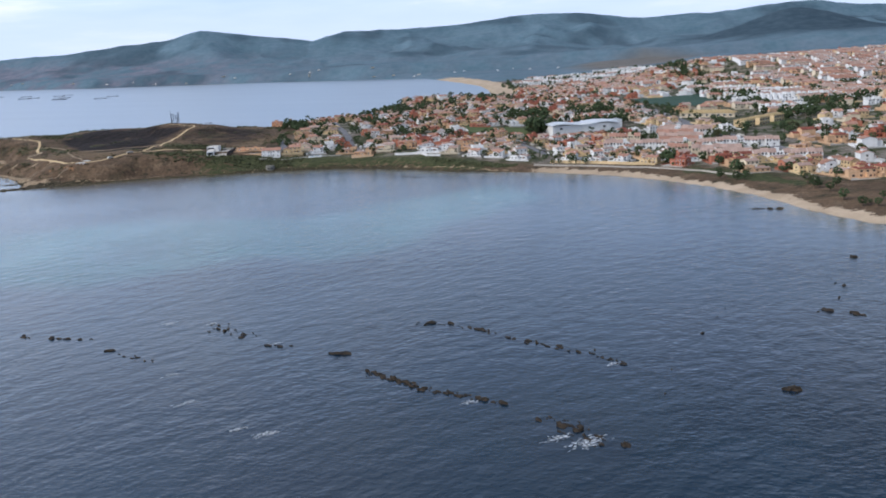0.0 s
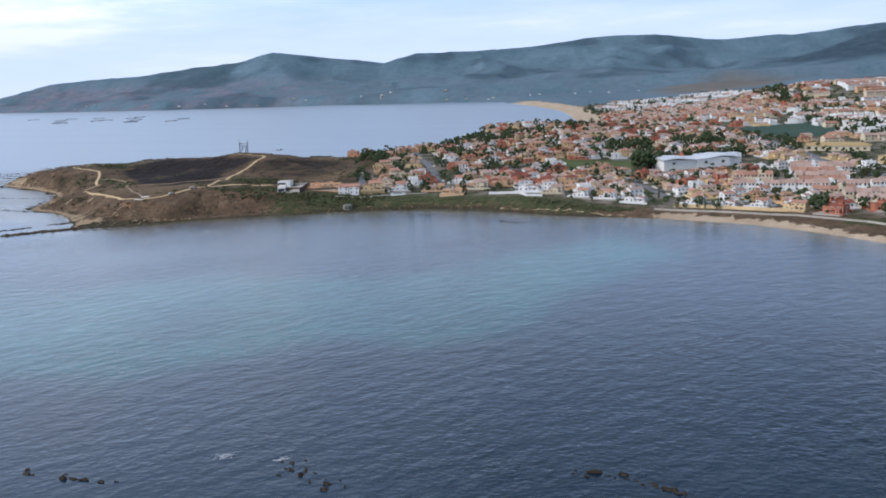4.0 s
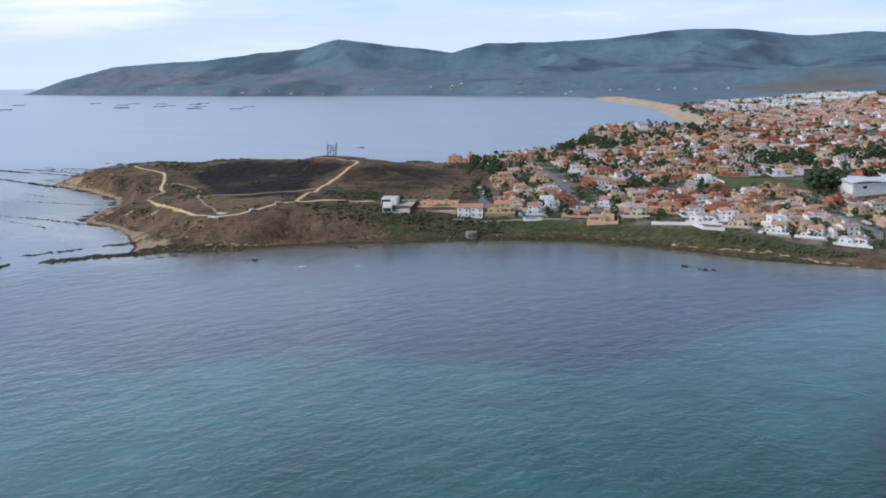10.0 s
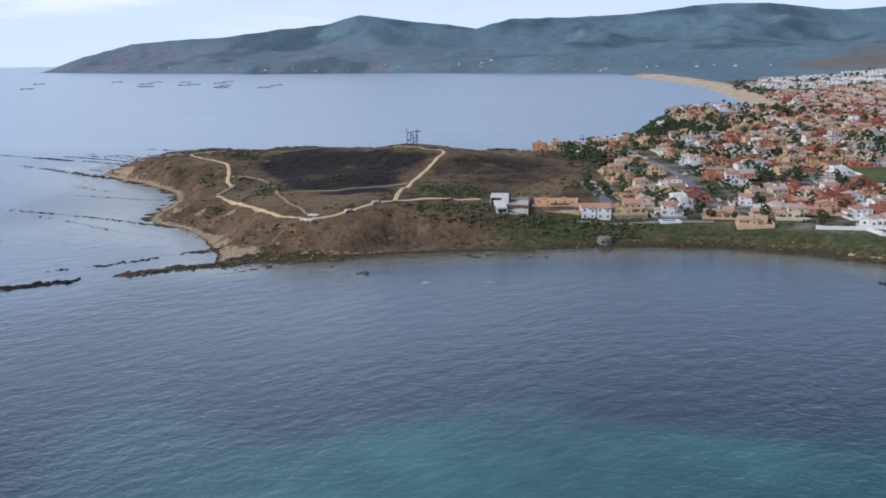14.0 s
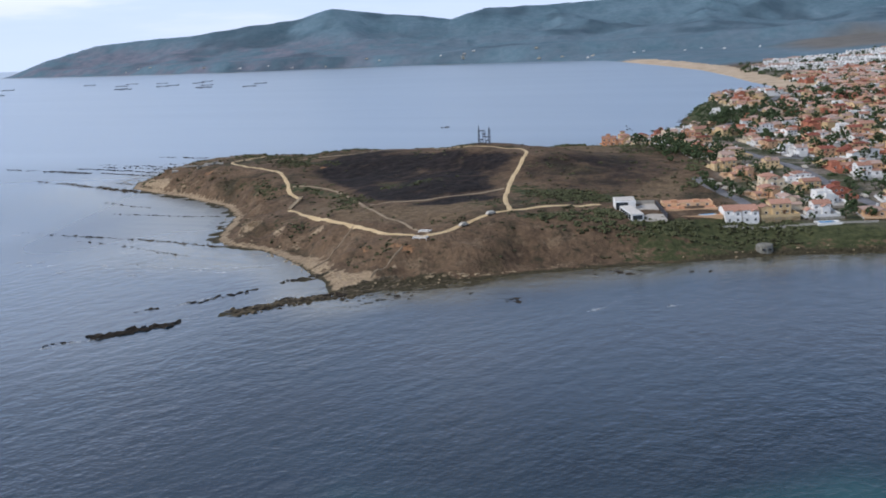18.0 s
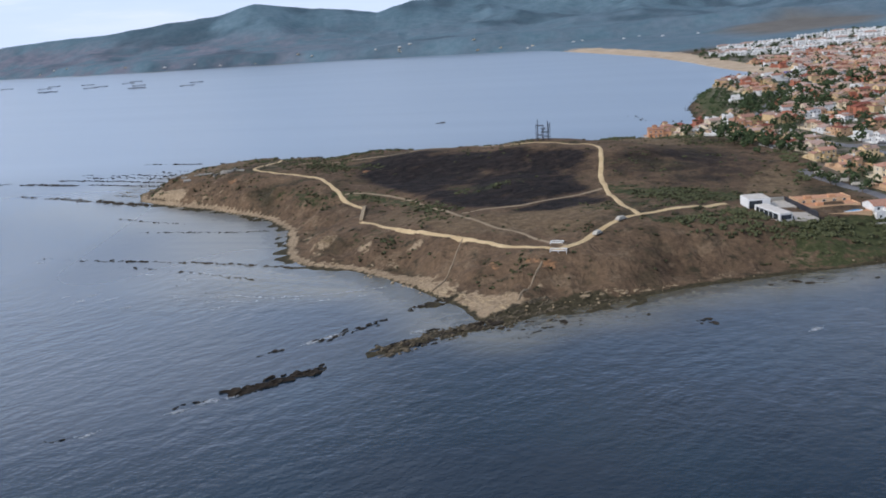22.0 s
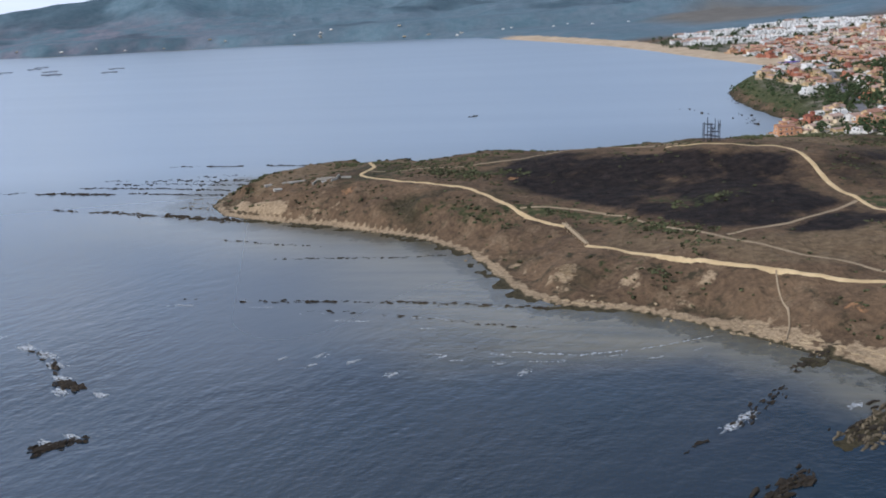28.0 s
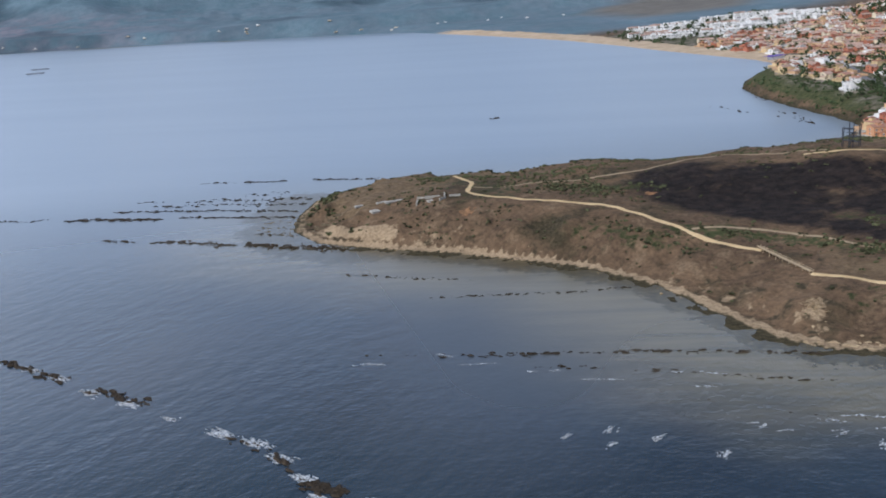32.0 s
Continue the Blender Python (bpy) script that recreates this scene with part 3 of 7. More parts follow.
dry = blend(SOIL, 0.5, mottle(SOIL, where, 0.035, (0.064, 0.043, 0.03), (0.182, 0.12, 0.075), 0.35, 0.65).outputs["Color"],
            mottle(SOIL, where, 0.5, (0.042, 0.03, 0.021), (0.205, 0.136, 0.083), 0.3, 0.7).outputs["Color"])
dry = blend(SOIL, ragged(SOIL, node_value(SOIL, 0.3), where, 0.16), dry, (0.045, 0.038, 0.024))
dry = blend(SOIL, ragged(SOIL, node_value(SOIL, 0.31), where, 0.09), dry, mottle(SOIL, where, 0.8, (0.13, 0.09, 0.056), (0.24, 0.17, 0.11)).outputs["Color"])
dry = blend(SOIL, ragged(SOIL, node_value(SOIL, 0.36), where, 0.03), dry, mottle(SOIL, where, 0.7, (0.028, 0.026, 0.016), (0.08, 0.062, 0.038)).outputs["Color"])
straw = mottle(SOIL, where, 0.35, (0.095, 0.066, 0.04), (0.2, 0.143, 0.088), 0.3, 0.7).outputs["Color"]
dry = blend(SOIL, ragged(SOIL, split_c.outputs["Blue"], where, 0.12, 0.25), dry, straw)
scorched = mottle(SOIL, where, 0.22, (0.012, 0.0102, 0.0102), (0.046, 0.034, 0.03), 0.38, 0.85).outputs["Color"]
grass = mottle(SOIL, where, 0.3, (0.03, 0.038, 0.017), (0.092, 0.098, 0.044), 0.3, 0.7).outputs["Color"]
grit = blend(SOIL, 0.55, mottle(SOIL, where, 0.12, (0.2, 0.143, 0.09), (0.42, 0.315, 0.205), 0.3, 0.7).outputs["Color"], mottle(SOIL, where, 0.9, (0.15, 0.106, 0.066), (0.46, 0.35, 0.23), 0.3, 0.7).outputs["Color"])
plots = blend(SOIL, mottle(SOIL, where, 0.06, (0, 0, 0), (1, 1, 1), 0.46, 0.6).outputs["Color"],
              mottle(SOIL, where, 0.3, (0.035, 0.045, 0.022), (0.1, 0.1, 0.058)).outputs["Color"],
              mottle(SOIL, where, 0.3, (0.14, 0.12, 0.1), (0.27, 0.235, 0.195)).outputs["Color"])
# far hills: aerial haze is painted into the scrub and scree as blue
hazed_maquis = blend(SOIL, 0.5, mottle(SOIL, where, 0.006, (0.076, 0.138, 0.172), (0.145, 0.216, 0.262), 0.35, 0.65).outputs["Color"],
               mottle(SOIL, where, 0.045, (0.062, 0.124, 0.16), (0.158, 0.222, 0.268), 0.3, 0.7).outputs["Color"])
scree = mottle(SOIL, where, 0.011, (0, 0, 0), (1, 1, 1), 0.4, 0.56).outputs["Color"]
lowness = node(SOIL, "ShaderNodeSeparateXYZ")
SOIL.node_tree.links.new(where, lowness.inputs["Vector"])
low_band = node(SOIL, "ShaderNodeMapRange", From_Min=115.0, From_Max=60.0)
join(SOIL, lowness, "Z", low_band, "Value")
scree_low = node(SOIL, "ShaderNodeMath")
scree_low.operation = "MULTIPLY"
west_x = node(SOIL, "ShaderNodeMapRange", From_Min=-350.0, From_Max=-950.0, To_Min=0.25)
join(SOIL, lowness, "X", west_x, "Value")
scree_west = node(SOIL, "ShaderNodeMath")
scree_west.operation = "MULTIPLY"
SOIL.node_tree.links.new(scree, scree_west.inputs[0])
join(SOIL, west_x, "Result", scree_west, 1)
join(SOIL, scree_west, "Value", scree_low, 0)
join(SOIL, low_band, "Result", scree_low, 1)
hill = blend(SOIL, scree_low.outputs["Value"], hazed_maquis, mottle(SOIL, where, 0.03, (0.115, 0.138, 0.178), (0.2, 0.197, 0.235), 0.35, 0.65).outputs["Color"])
# dark pine colour, with less haze painted in than the ridges behind
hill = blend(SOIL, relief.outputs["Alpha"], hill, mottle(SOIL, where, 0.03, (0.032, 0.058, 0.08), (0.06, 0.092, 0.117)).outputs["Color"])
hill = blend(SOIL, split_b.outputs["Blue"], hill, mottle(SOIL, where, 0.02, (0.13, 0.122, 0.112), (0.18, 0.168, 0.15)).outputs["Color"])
colour = blend(SOIL, ragged(SOIL, split.outputs["Red"], where, 0.09, 0.3), dry, scorched)
colour = blend(SOIL, ragged(SOIL, split.outputs["Green"], where, 0.3), colour, grass)
colour = blend(SOIL, cover.outputs["Alpha"], colour, plots)
colour = blend(SOIL, ragged(SOIL, split_b.outputs["Red"], where, 0.22), colour, grit)
colour = blend(SOIL, ragged(SOIL, split_c.outputs["Green"], where, 0.3), colour, mottle(SOIL, where, 0.5, (0.2, 0.1, 0.05), (0.36, 0.2, 0.105)).outputs["Color"])
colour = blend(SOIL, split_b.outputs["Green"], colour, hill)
beach_y = node(SOIL, "ShaderNodeMapRange", From_Min=1200.0, From_Max=1450.0)
join(SOIL, lowness, "Y", beach_y, "Value")
beach_x, beach_at = node(SOIL, "ShaderNodeMapRange", From_Min=60.0, From_Max=110.0), node(SOIL, "ShaderNodeMath")
beach_at.operation = "MAXIMUM"
join(SOIL, lowness, "X", beach_x, "Value")
join(SOIL, beach_x, "Result", beach_at, 0)
join(SOIL, beach_y, "Result", beach_at, 1)
beach = blend(SOIL, beach_at.outputs["Value"], grit, mottle(SOIL, where, 0.05, (0.4, 0.305, 0.21), (0.55, 0.43, 0.31)).outputs["Color"])
colour = blend(SOIL, ragged(SOIL, split.outputs["Blue"], where, 0.3), colour, beach)
colour = blend(SOIL, ragged(SOIL, split_c.outputs["Red"], where, 0.35, 0.15), colour, mottle(SOIL, where, 0.6, (0.022, 0.02, 0.011), (0.085, 0.07, 0.042), 0.3, 0.7).outputs["Color"])
SOIL.node_tree.links.new(colour, SOIL.node_tree.nodes["Principled BSDF"].inputs["Base Color"])
bumped(SOIL, where, 0.5, 0.9, 0.6, detail=6.0)
fine = [n for n in SOIL.node_tree.nodes if n.type == "BUMP"][0]
spur_noise, spur = node(SOIL, "ShaderNodeTexNoise", Scale=0.0075, Detail=5.0, Roughness=0.55), node(SOIL, "ShaderNodeBump", Distance=11.0)
SOIL.node_tree.links.new(where, spur_noise.inputs["Vector"])
join(SOIL, spur_noise, "Fac", spur, "Height")
join(SOIL, split_b, "Green", spur, "Strength")
rill_map = node(SOIL, "ShaderNodeTexNoise", Scale=0.13, Detail=5.0, Roughness=0.6, Distortion=0.6)
rill = node(SOIL, "ShaderNodeBump", Strength=0.75, Distance=2.6)
SOIL.node_tree.links.new(where, rill_map.inputs["Vector"])
join(SOIL, rill_map, "Fac", rill, "Height")
join(SOIL, spur, "Normal", rill, "Normal")
join(SOIL, rill, "Normal", fine, "Normal")
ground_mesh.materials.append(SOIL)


TABLE_X, TABLE_Y = np.arange(-520, 1160, 3.0), np.arange(440, 2300, 3.0)
TABLE = land(*np.meshgrid(TABLE_X, TABLE_Y))


def floor_at(x, y):
    """Height of the ground, read from a table over the town and the headland."""
    i, j = (x + 520) / 3, (y - 440) / 3
    if 0 <= i < len(TABLE_X) - 1 and 0 <= j < len(TABLE_Y) - 1:
        a, b = int(i), int(j)
        p, q = i - a, j - b
        return float((TABLE[b, a] * (1 - p) + TABLE[b, a + 1] * p) * (1 - q) + (TABLE[b + 1, a] * (1 - p) + TABLE[b + 1, a + 1] * p) * q)
    return float(land(np.array([x]), np.array([y]))[0])


# ---- sea ----
TEAL = [(-262, 500), (-200, 486), (-150, 508), (-100, 500), (-60, 492), (0, 545), (40, 575), (60, 520), (10, 450), (-20, 396),
        (-50, 384), (-75, 400), (-105, 378), (-130, 360), (-190, 372), (-262, 420)]
sea_mesh, sx, sy, _ = sheet("water", spread((-4800, -700, 120), (-700, 300, 7), (300, 4800, 150)),
                            spread((-400, 100, 20), (100, 1300, 7), (1300, 5000, 100)), lambda x, y: x * 0.0)
swirl = fuzz(sx, sy, 60, 31) * 18 + fuzz(sx, sy, 22, 32) * 7
teal = zone(sx + swirl, sy + swirl * 0.6, TEAL, 14) * np.clip(0.85 + 0.3 * fuzz(sx, sy, 45, 33), 0, 1)
off = -inland(sx, sy)
shelf = step(85, 22, off + fuzz(sx, sy, 18, 34) * 6) * step(-275, -295, sx) * step(692, 716, sy)
shallow = step(34, 6, off + fuzz(sx, sy, 14, 35) * 5)
sandbar = step(340, 40, off) * step(1250, 1500, sy) * step(-320, 20, sx)
weed = step(0.1, 0.6, fuzz(sx, sy, 95, 36) + 0.4 * fuzz(sx, sy, 30, 37))
calm = np.maximum(step(850, 1050, sy), 0.72 * step(-370, -470, sx) * step(690, 860, sy))
lee = (sx + 396) * -0.503 + (sy - 598) * 0.864 + fuzz(sx, sy, 40, 39) * 12
calm = np.maximum(calm, 0.98 * step(70, 185, lee) * step(-520, -440, sx) * step(-255, -285, sx))
calm = np.maximum(calm, (0.16 * step(330, 480, sy) + 0.38 * step(470, 660, sy)) * step(-290, -190, sx))
calm = np.maximum(calm, 0.4 * step(620, 690, sy) * step(-380, -300, sx))
calm = np.maximum(calm, 0.36 * step(560, 640, sy) * step(-290, -350, sx) * step(750, 690, sy))
calm = np.maximum(calm, 0.78 * step(690, 790, sy + sx * 0.2 + 70) * step(-460, -400, sx) * step(-250, -290, sx) * step(1000, 900, sy))
# second chop channel: the bay, whose base colour is paled with reflected sky
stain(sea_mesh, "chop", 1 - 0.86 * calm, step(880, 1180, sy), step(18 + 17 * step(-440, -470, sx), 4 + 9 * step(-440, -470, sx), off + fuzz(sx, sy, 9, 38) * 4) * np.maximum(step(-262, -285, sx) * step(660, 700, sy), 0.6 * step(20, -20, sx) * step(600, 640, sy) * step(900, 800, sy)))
stain(sea_mesh, "depth", teal, np.maximum(shelf, shallow * 0.9), sandbar, weed)
water = tagged(new("water", sea_mesh), "rippled grey-blue sea with turquoise sand patches", "sea", kind="structure")
SEA = material("sea_water", 0.1)
bsdf = SEA.node_tree.nodes["Principled BSDF"]
wind = node(SEA, "ShaderNodeMapRange", From_Min=0.14, From_Max=1.0, To_Min=0.3, To_Max=0.11)
gloss = node(SEA, "ShaderNodeMapRange", From_Min=0.14, From_Max=1.0, To_Min=2.3, To_Max=1.36)
where = node(SEA, "ShaderNodeTexCoord").outputs["Object"]
depth, split = node(SEA, "ShaderNodeVertexColor"), node(SEA, "ShaderNodeSeparateColor")
depth.layer_name = "depth"
join(SEA, depth, "Color", split, "Color")
strata = node(SEA, "ShaderNodeMapping", Rotation=(0, 0, radians(-22)), Scale=(8.0, 1.0, 1.0))
strata.vector_type = "TEXTURE"
SEA.node_tree.links.new(where, strata.inputs["Vector"])
deep = mottle(SEA, where, 0.02, (0.004, 0.017, 0.033), (0.0105, 0.029, 0.049), 0.3, 0.7).outputs["Color"]
deep = blend(SEA, depth.outputs["Alpha"], deep, (0.0105, 0.023, 0.039))
colour = blend(SEA, split.outputs["Red"], deep, mottle(SEA, where, 0.05, (0.009, 0.08, 0.084), (0.024, 0.126, 0.126)).outputs["Color"])
colour = blend(SEA, split.outputs["Blue"], colour, (0.07, 0.14, 0.17))
colour = blend(SEA, split.outputs["Green"], colour, mottle(SEA, strata.outputs["Vector"], 0.16, (0.1, 0.096, 0.072), (0.185, 0.163, 0.11), 0.35, 0.7).outputs["Color"])
shore_tone = colour
swell_map = node(SEA, "ShaderNodeMapping", Rotation=(0, 0, radians(44)), Scale=(1.6, 1.0, 1.0))
swell_map.vector_type = "TEXTURE"
ripple_map = node(SEA, "ShaderNodeMapping", Rotation=(0, 0, radians(-12)), Scale=(1.3, 1.0, 1.0))
ripple_map.vector_type = "TEXTURE"
SEA.node_tree.links.new(where, ripple_map.inputs["Vector"])
SEA.node_tree.links.new(where, swell_map.inputs["Vector"])
swell = node(SEA, "ShaderNodeTexNoise", Scale=0.175, Detail=4.0, Roughness=0.55)
ripple = node(SEA, "ShaderNodeTexNoise", Scale=0.55, Detail=3.0, Roughness=0.6)
join(SEA, swell_map, "Vector", swell, "Vector")
join(SEA, ripple_map, "Vector", ripple, "Vector")
bump_a = node(SEA, "ShaderNodeBump", Strength=1.0, Distance=0.48)
bump_b = node(SEA, "ShaderNodeBump", Strength=1.0, Distance=0.2)
chop = node(SEA, "ShaderNodeVertexColor")
chop.layer_name = "chop"
chop_split = node(SEA, "ShaderNodeSeparateColor")
join(SEA, chop, "Color", chop_split, "Color")
join(SEA, chop_split, "Red", wind, "Value")
# reflected sky is painted into the bay's colour; weed grows along the foreshore
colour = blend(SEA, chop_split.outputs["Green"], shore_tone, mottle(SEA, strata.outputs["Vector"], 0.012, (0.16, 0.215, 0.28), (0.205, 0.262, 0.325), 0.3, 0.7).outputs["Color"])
colour = blend(SEA, ragged(SEA, chop_split.outputs["Blue"], where, 0.2), colour, mottle(SEA, where, 0.4, (0.028, 0.026, 0.011), (0.1, 0.083, 0.038)).outputs["Color"])
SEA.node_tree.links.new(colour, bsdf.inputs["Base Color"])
join(SEA, wind, "Result", bsdf, "Roughness")
join(SEA, chop_split, "Red", gloss, "Value")
join(SEA, gloss, "Result", bsdf, "IOR")
# gusts ruffle the surface in broad patches
gust = node(SEA, "ShaderNodeTexNoise", Scale=0.011, Detail=4.0, Roughness=0.6)
gust_k, gust_chop = node(SEA, "ShaderNodeMapRange", From_Min=0.32, From_Max=0.68, To_Min=0.5, To_Max=1.2), node(SEA, "ShaderNodeMath")
gust_chop.operation = "MULTIPLY"
join(SEA, swell_map, "Vector", gust, "Vector")
join(SEA, gust, "Fac", gust_k, "Value")
join(SEA, gust_k, "Result", gust_chop, 0)
ruffle = node(SEA, "ShaderNodeMapRange", From_Min=0.14, From_Max=1.0, To_Min=0.3, To_Max=1.0)
join(SEA, chop_split, "Red", ruffle, "Value")
join(SEA, ruffle, "Result", gust_chop, 1)
join(SEA, gust_chop, "Value", bump_a, "Strength")
join(SEA, gust_chop, "Value", bump_b, "Strength")
join(SEA, swell, "Fac", bump_a, "Height")
join(SEA, ripple, "Fac", bump_b, "Height")
join(SEA, bump_a, "Normal", bump_b, "Normal")
join(SEA, bump_b, "Normal", bsdf, "Normal")
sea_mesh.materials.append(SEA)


# ---- tracks and roads ----
def ribbon(name, label, category, line, width, m, lift=0.12, ragged=0.3):
    """A track laid on the ground along a smoothed line."""
    pts = np.array(line, float)
    for _ in range(2):
        a, b = pts[:-1], pts[1:]
        cut = np.empty((2 * len(a), 2))
        cut[0::2], cut[1::2] = a * 0.75 + b * 0.25, a * 0.25 + b * 0.75
        pts = np.vstack([pts[:1], cut, pts[-1:]])
    run = np.r_[0, np.cumsum(np.hypot(*np.diff(pts, axis=0).T))]
    n = max(4, int(run[-1] / 2.2))
    s = np.linspace(0, run[-1], n)
    px, py = np.interp(s, run, pts[:, 0]), np.interp(s, run, pts[:, 1])
    tx, ty = np.gradient(px), np.gradient(py)
    k = np.hypot(tx, ty)
    nx, ny = -ty / k, tx / k
    cols = []
    for c in (-1, -0.5, 0, 0.5, 1):
        w = width / 2 * c * (1 + ragged * fuzz(s, s * 0 + c * 7, 7, 41) * abs(c))
        cols.append((px + nx * w, py + ny * w))
    sh = Shape()
    P = []
    for i, (cx, cy) in enumerate(cols):
        z = land(cx, cy) + (lift if 0 < i < 4 else -0.15)
        P.append(np.stack([cx, cy, z], 1))
    P = np.stack(P, 1).reshape(-1, 3)
    faces = [(5 * r + c, 5 * r + c + 1, 5 * r + c + 6, 5 * r + c + 5) for r in range(n - 1) for c in range(4)]
    sh.add(P.tolist(), faces)
    return tagged(new(name, sh.mesh(name, m, smooth=True)), label, category, kind="structure")


ribbon("dirt_track", "pale sandy track along the cliff edge", "track",
       [(-250, 706), (-262, 716), (-276, 729), (-284, 737), (-303, 758), (-316, 780), (-327, 798)], 3.0, DIRT)
ribbon("dirt_track", "pale sandy track winding to the headland's tip", "track",
       [(-327, 826), (-338, 845), (-342, 862), (-350, 884), (-356, 897), (-372, 913), (-391, 931), (-401, 947), (-394, 962), (-389, 974), (-390, 1004)], 3.0, DIRT)
ribbon("dirt_track", "pale sandy track to the white house", "track",
       [(-251, 706), (-241, 714), (-233, 725), (-224, 734), (-214, 739), (-199, 745), (-184, 753), (-173, 760)], 3.4, DIRT)
ribbon("dirt_track", "pale sandy track climbing to the steel tower", "track",
       [(-214, 739), (-217, 770), (-215, 800), (-213, 824), (-208, 845), (-203, 872), (-207, 884), (-217, 890), (-231, 897), (-251, 909)], 3.1, DIRT)
ribbon("footpath", "faint trodden footpath along the ridge", "track",
       [(-394, 960), (-378, 952), (-353, 945), (-328, 938), (-300, 937), (-275, 945), (-258, 938), (-250, 920), (-240, 906)], 2.2, FAINT)
ribbon("footpath", "faint trodden footpath beside the scorched field", "track",
       [(-247, 709), (-257, 727), (-270, 746), (-283, 768), (-294, 802), (-307, 835), (-322, 850), (-338, 856)], 2.2, FAINT)
ribbon("footpath", "faint trodden footpath across the scorched field", "track",
       [(-282, 776), (-268, 778), (-245, 785), (-217, 800)], 2.2, FAINT)
ribbon("street", "asphalt street between villas", "street", [(-45, 738), (-53, 768), (-61, 820), (-70, 880), (-79, 930), (-87, 985)], 8, ASPHALT, 0.1, 0)
ribbon("street", "wide asphalt avenue through the town", "street", [(250, 640), (240, 764), (250, 900), (259, 1100), (250, 1330), (270, 1500)], 14, ASPHALT, 0.1, 0)
ribbon("street", "asphalt street between villas", "street", [(95, 690), (85, 740), (60, 790), (-20, 850), (-70, 880)], 7, ASPHALT, 0.1, 0)
ribbon("street", "asphalt street above the cove", "street", [(-70, 1020), (-20, 1120), (30, 1230), (90, 1340), (170, 1440)], 8, ASPHALT, 0.1, 0)
ribbon("street", "short paved street with parked cars", "street", [(-119, 816), (-114, 795), (-109, 770), (-108, 752)], 8, ASPHALT, 0.12, 0)

# ---- house kit ----
rnd = random.Random(5)


def hip_roof(sh, x0, y0, x1, y1, z, rise, over=0.5, slot=0):
    x0, y0, x1, y1 = x0 - over, y0 - over, x1 + over, y1 + over
    t = 0.22
    if x1 - x0 >= y1 - y0:
        k = (y1 - y0) / 2
        r = [(x0 + k * 0.9, (y0 + y1) / 2), (x1 - k * 0.9, (y0 + y1) / 2)]
    else:
        k = (x1 - x0) / 2
        r = [((x0 + x1) / 2, y0 + k * 0.9), ((x0 + x1) / 2, y1 - k * 0.9)]
    p = [(x0, y0, z), (x1, y0, z), (x1, y1, z), (x0, y1, z), (x0, y0, z + t), (x1, y0, z + t), (x1, y1, z + t), (x0, y1, z + t),
         (*r[0], z + t + rise), (*r[1], z + t + rise)]
    f = [(3, 2, 1, 0), (0, 1, 5, 4), (1, 2, 6, 5), (2, 3, 7, 6), (3, 0, 4, 7)]
    if x1 - x0 >= y1 - y0:
        f += [(4, 5, 9, 8), (5, 6, 9), (6, 7, 8, 9), (7, 4, 8)]
    else:
        f += [(4, 5, 8), (5, 6, 9, 8), (6, 7, 9), (7, 4, 8, 9)]
    return sh.add(p, f, slot)


def gable_roof(sh, x0, y0, x1, y1, z, rise, over=0.45, along="x", slot=0):
    """Two tiled slopes with thickness, meeting in a ridge."""
    t = 0.2
    if along == "x":
        mid, drop, e0, e1 = (y0 + y1) / 2, 2 * rise * over / (y1 - y0), x0 - over, x1 + over
        line = [(y0 - over, z - drop), (mid, z + rise), (y1 + over, z - drop), (y1 + over, z - drop + t), (mid, z + rise + t), (y0 - over, z - drop + t)]
        p = [(e, u, v) for e in (e0, e1) for u, v in line]
    else:
        mid, drop, e0, e1 = (x0 + x1) / 2, 2 * rise * over / (x1 - x0), y0 - over, y1 + over
        line = [(x0 - over, z - drop), (mid, z + rise), (x1 + over, z - drop), (x1 + over, z - drop + t), (mid, z + rise + t), (x0 - over, z - drop + t)]
        p = [(u, e, v) for e in (e0, e1) for u, v in line]
    f = [(i, (i + 1) % 6, 6 + (i + 1) % 6, 6 + i) for i in range(6)]
    return sh.add(p, f + [(0, 1, 4, 5), (1, 2, 3, 4), (6, 11, 10, 7), (7, 10, 9, 8)], slot)


def gable_end(sh, x0, y0, x1, y1, z, rise, along="x"):
    if along == "x":
        ym = (y0 + y1) / 2
        p = [(x0, y0, z), (x0, y1, z), (x0, ym, z + rise), (x1, y0, z), (x1, y1, z), (x1, ym, z + rise)]
    else:
        xm = (x0 + x1) / 2
        p = [(x0, y0, z), (x1, y0, z), (xm, y0, z + rise), (x0, y1, z), (x1, y1, z), (xm, y1, z + rise)]
    return sh.add(p, [(0, 1, 2), (5, 4, 3), (0, 3, 4, 1), (1, 4, 5, 2), (2, 5, 3, 0)])


WINDOW = Shape().box(-0.65, -0.06, -0.7, 0.65, 0.02, 0.7, 1).box(-0.55, -0.08, -0.6, 0.55, -0.05, 0.6, 0).box(-0.03, -0.1, -0.6, 0.03, -0.07, 0.6, 1).mesh("window", GLASS, FRAME)
WIDE_WINDOW = Shape().box(-1.3, -0.06, -1.0, 1.3, 0.02, 1.0, 1).box(-1.2, -0.08, -0.92, 1.2, -0.05, 0.92, 0).box(-0.04, -0.1, -0.92, 0.04, -0.07, 0.92, 1).mesh("wide_window", GLASS, FRAME)
CASEMENT = (Shape().box(-0.65, -0.07, -0.7, -0.55, 0.02, 0.7).box(0.55, -0.07, -0.7, 0.65, 0.02, 0.7).box(-0.55, -0.07, 0.6, 0.55, 0.02, 0.7).box(-0.55, -0.07, -0.7, 0.55, 0.02, -0.6)
            .box(-0.03, -0.07, -0.6, 0.03, 0.02, 0.6).mesh("window", FRAME))
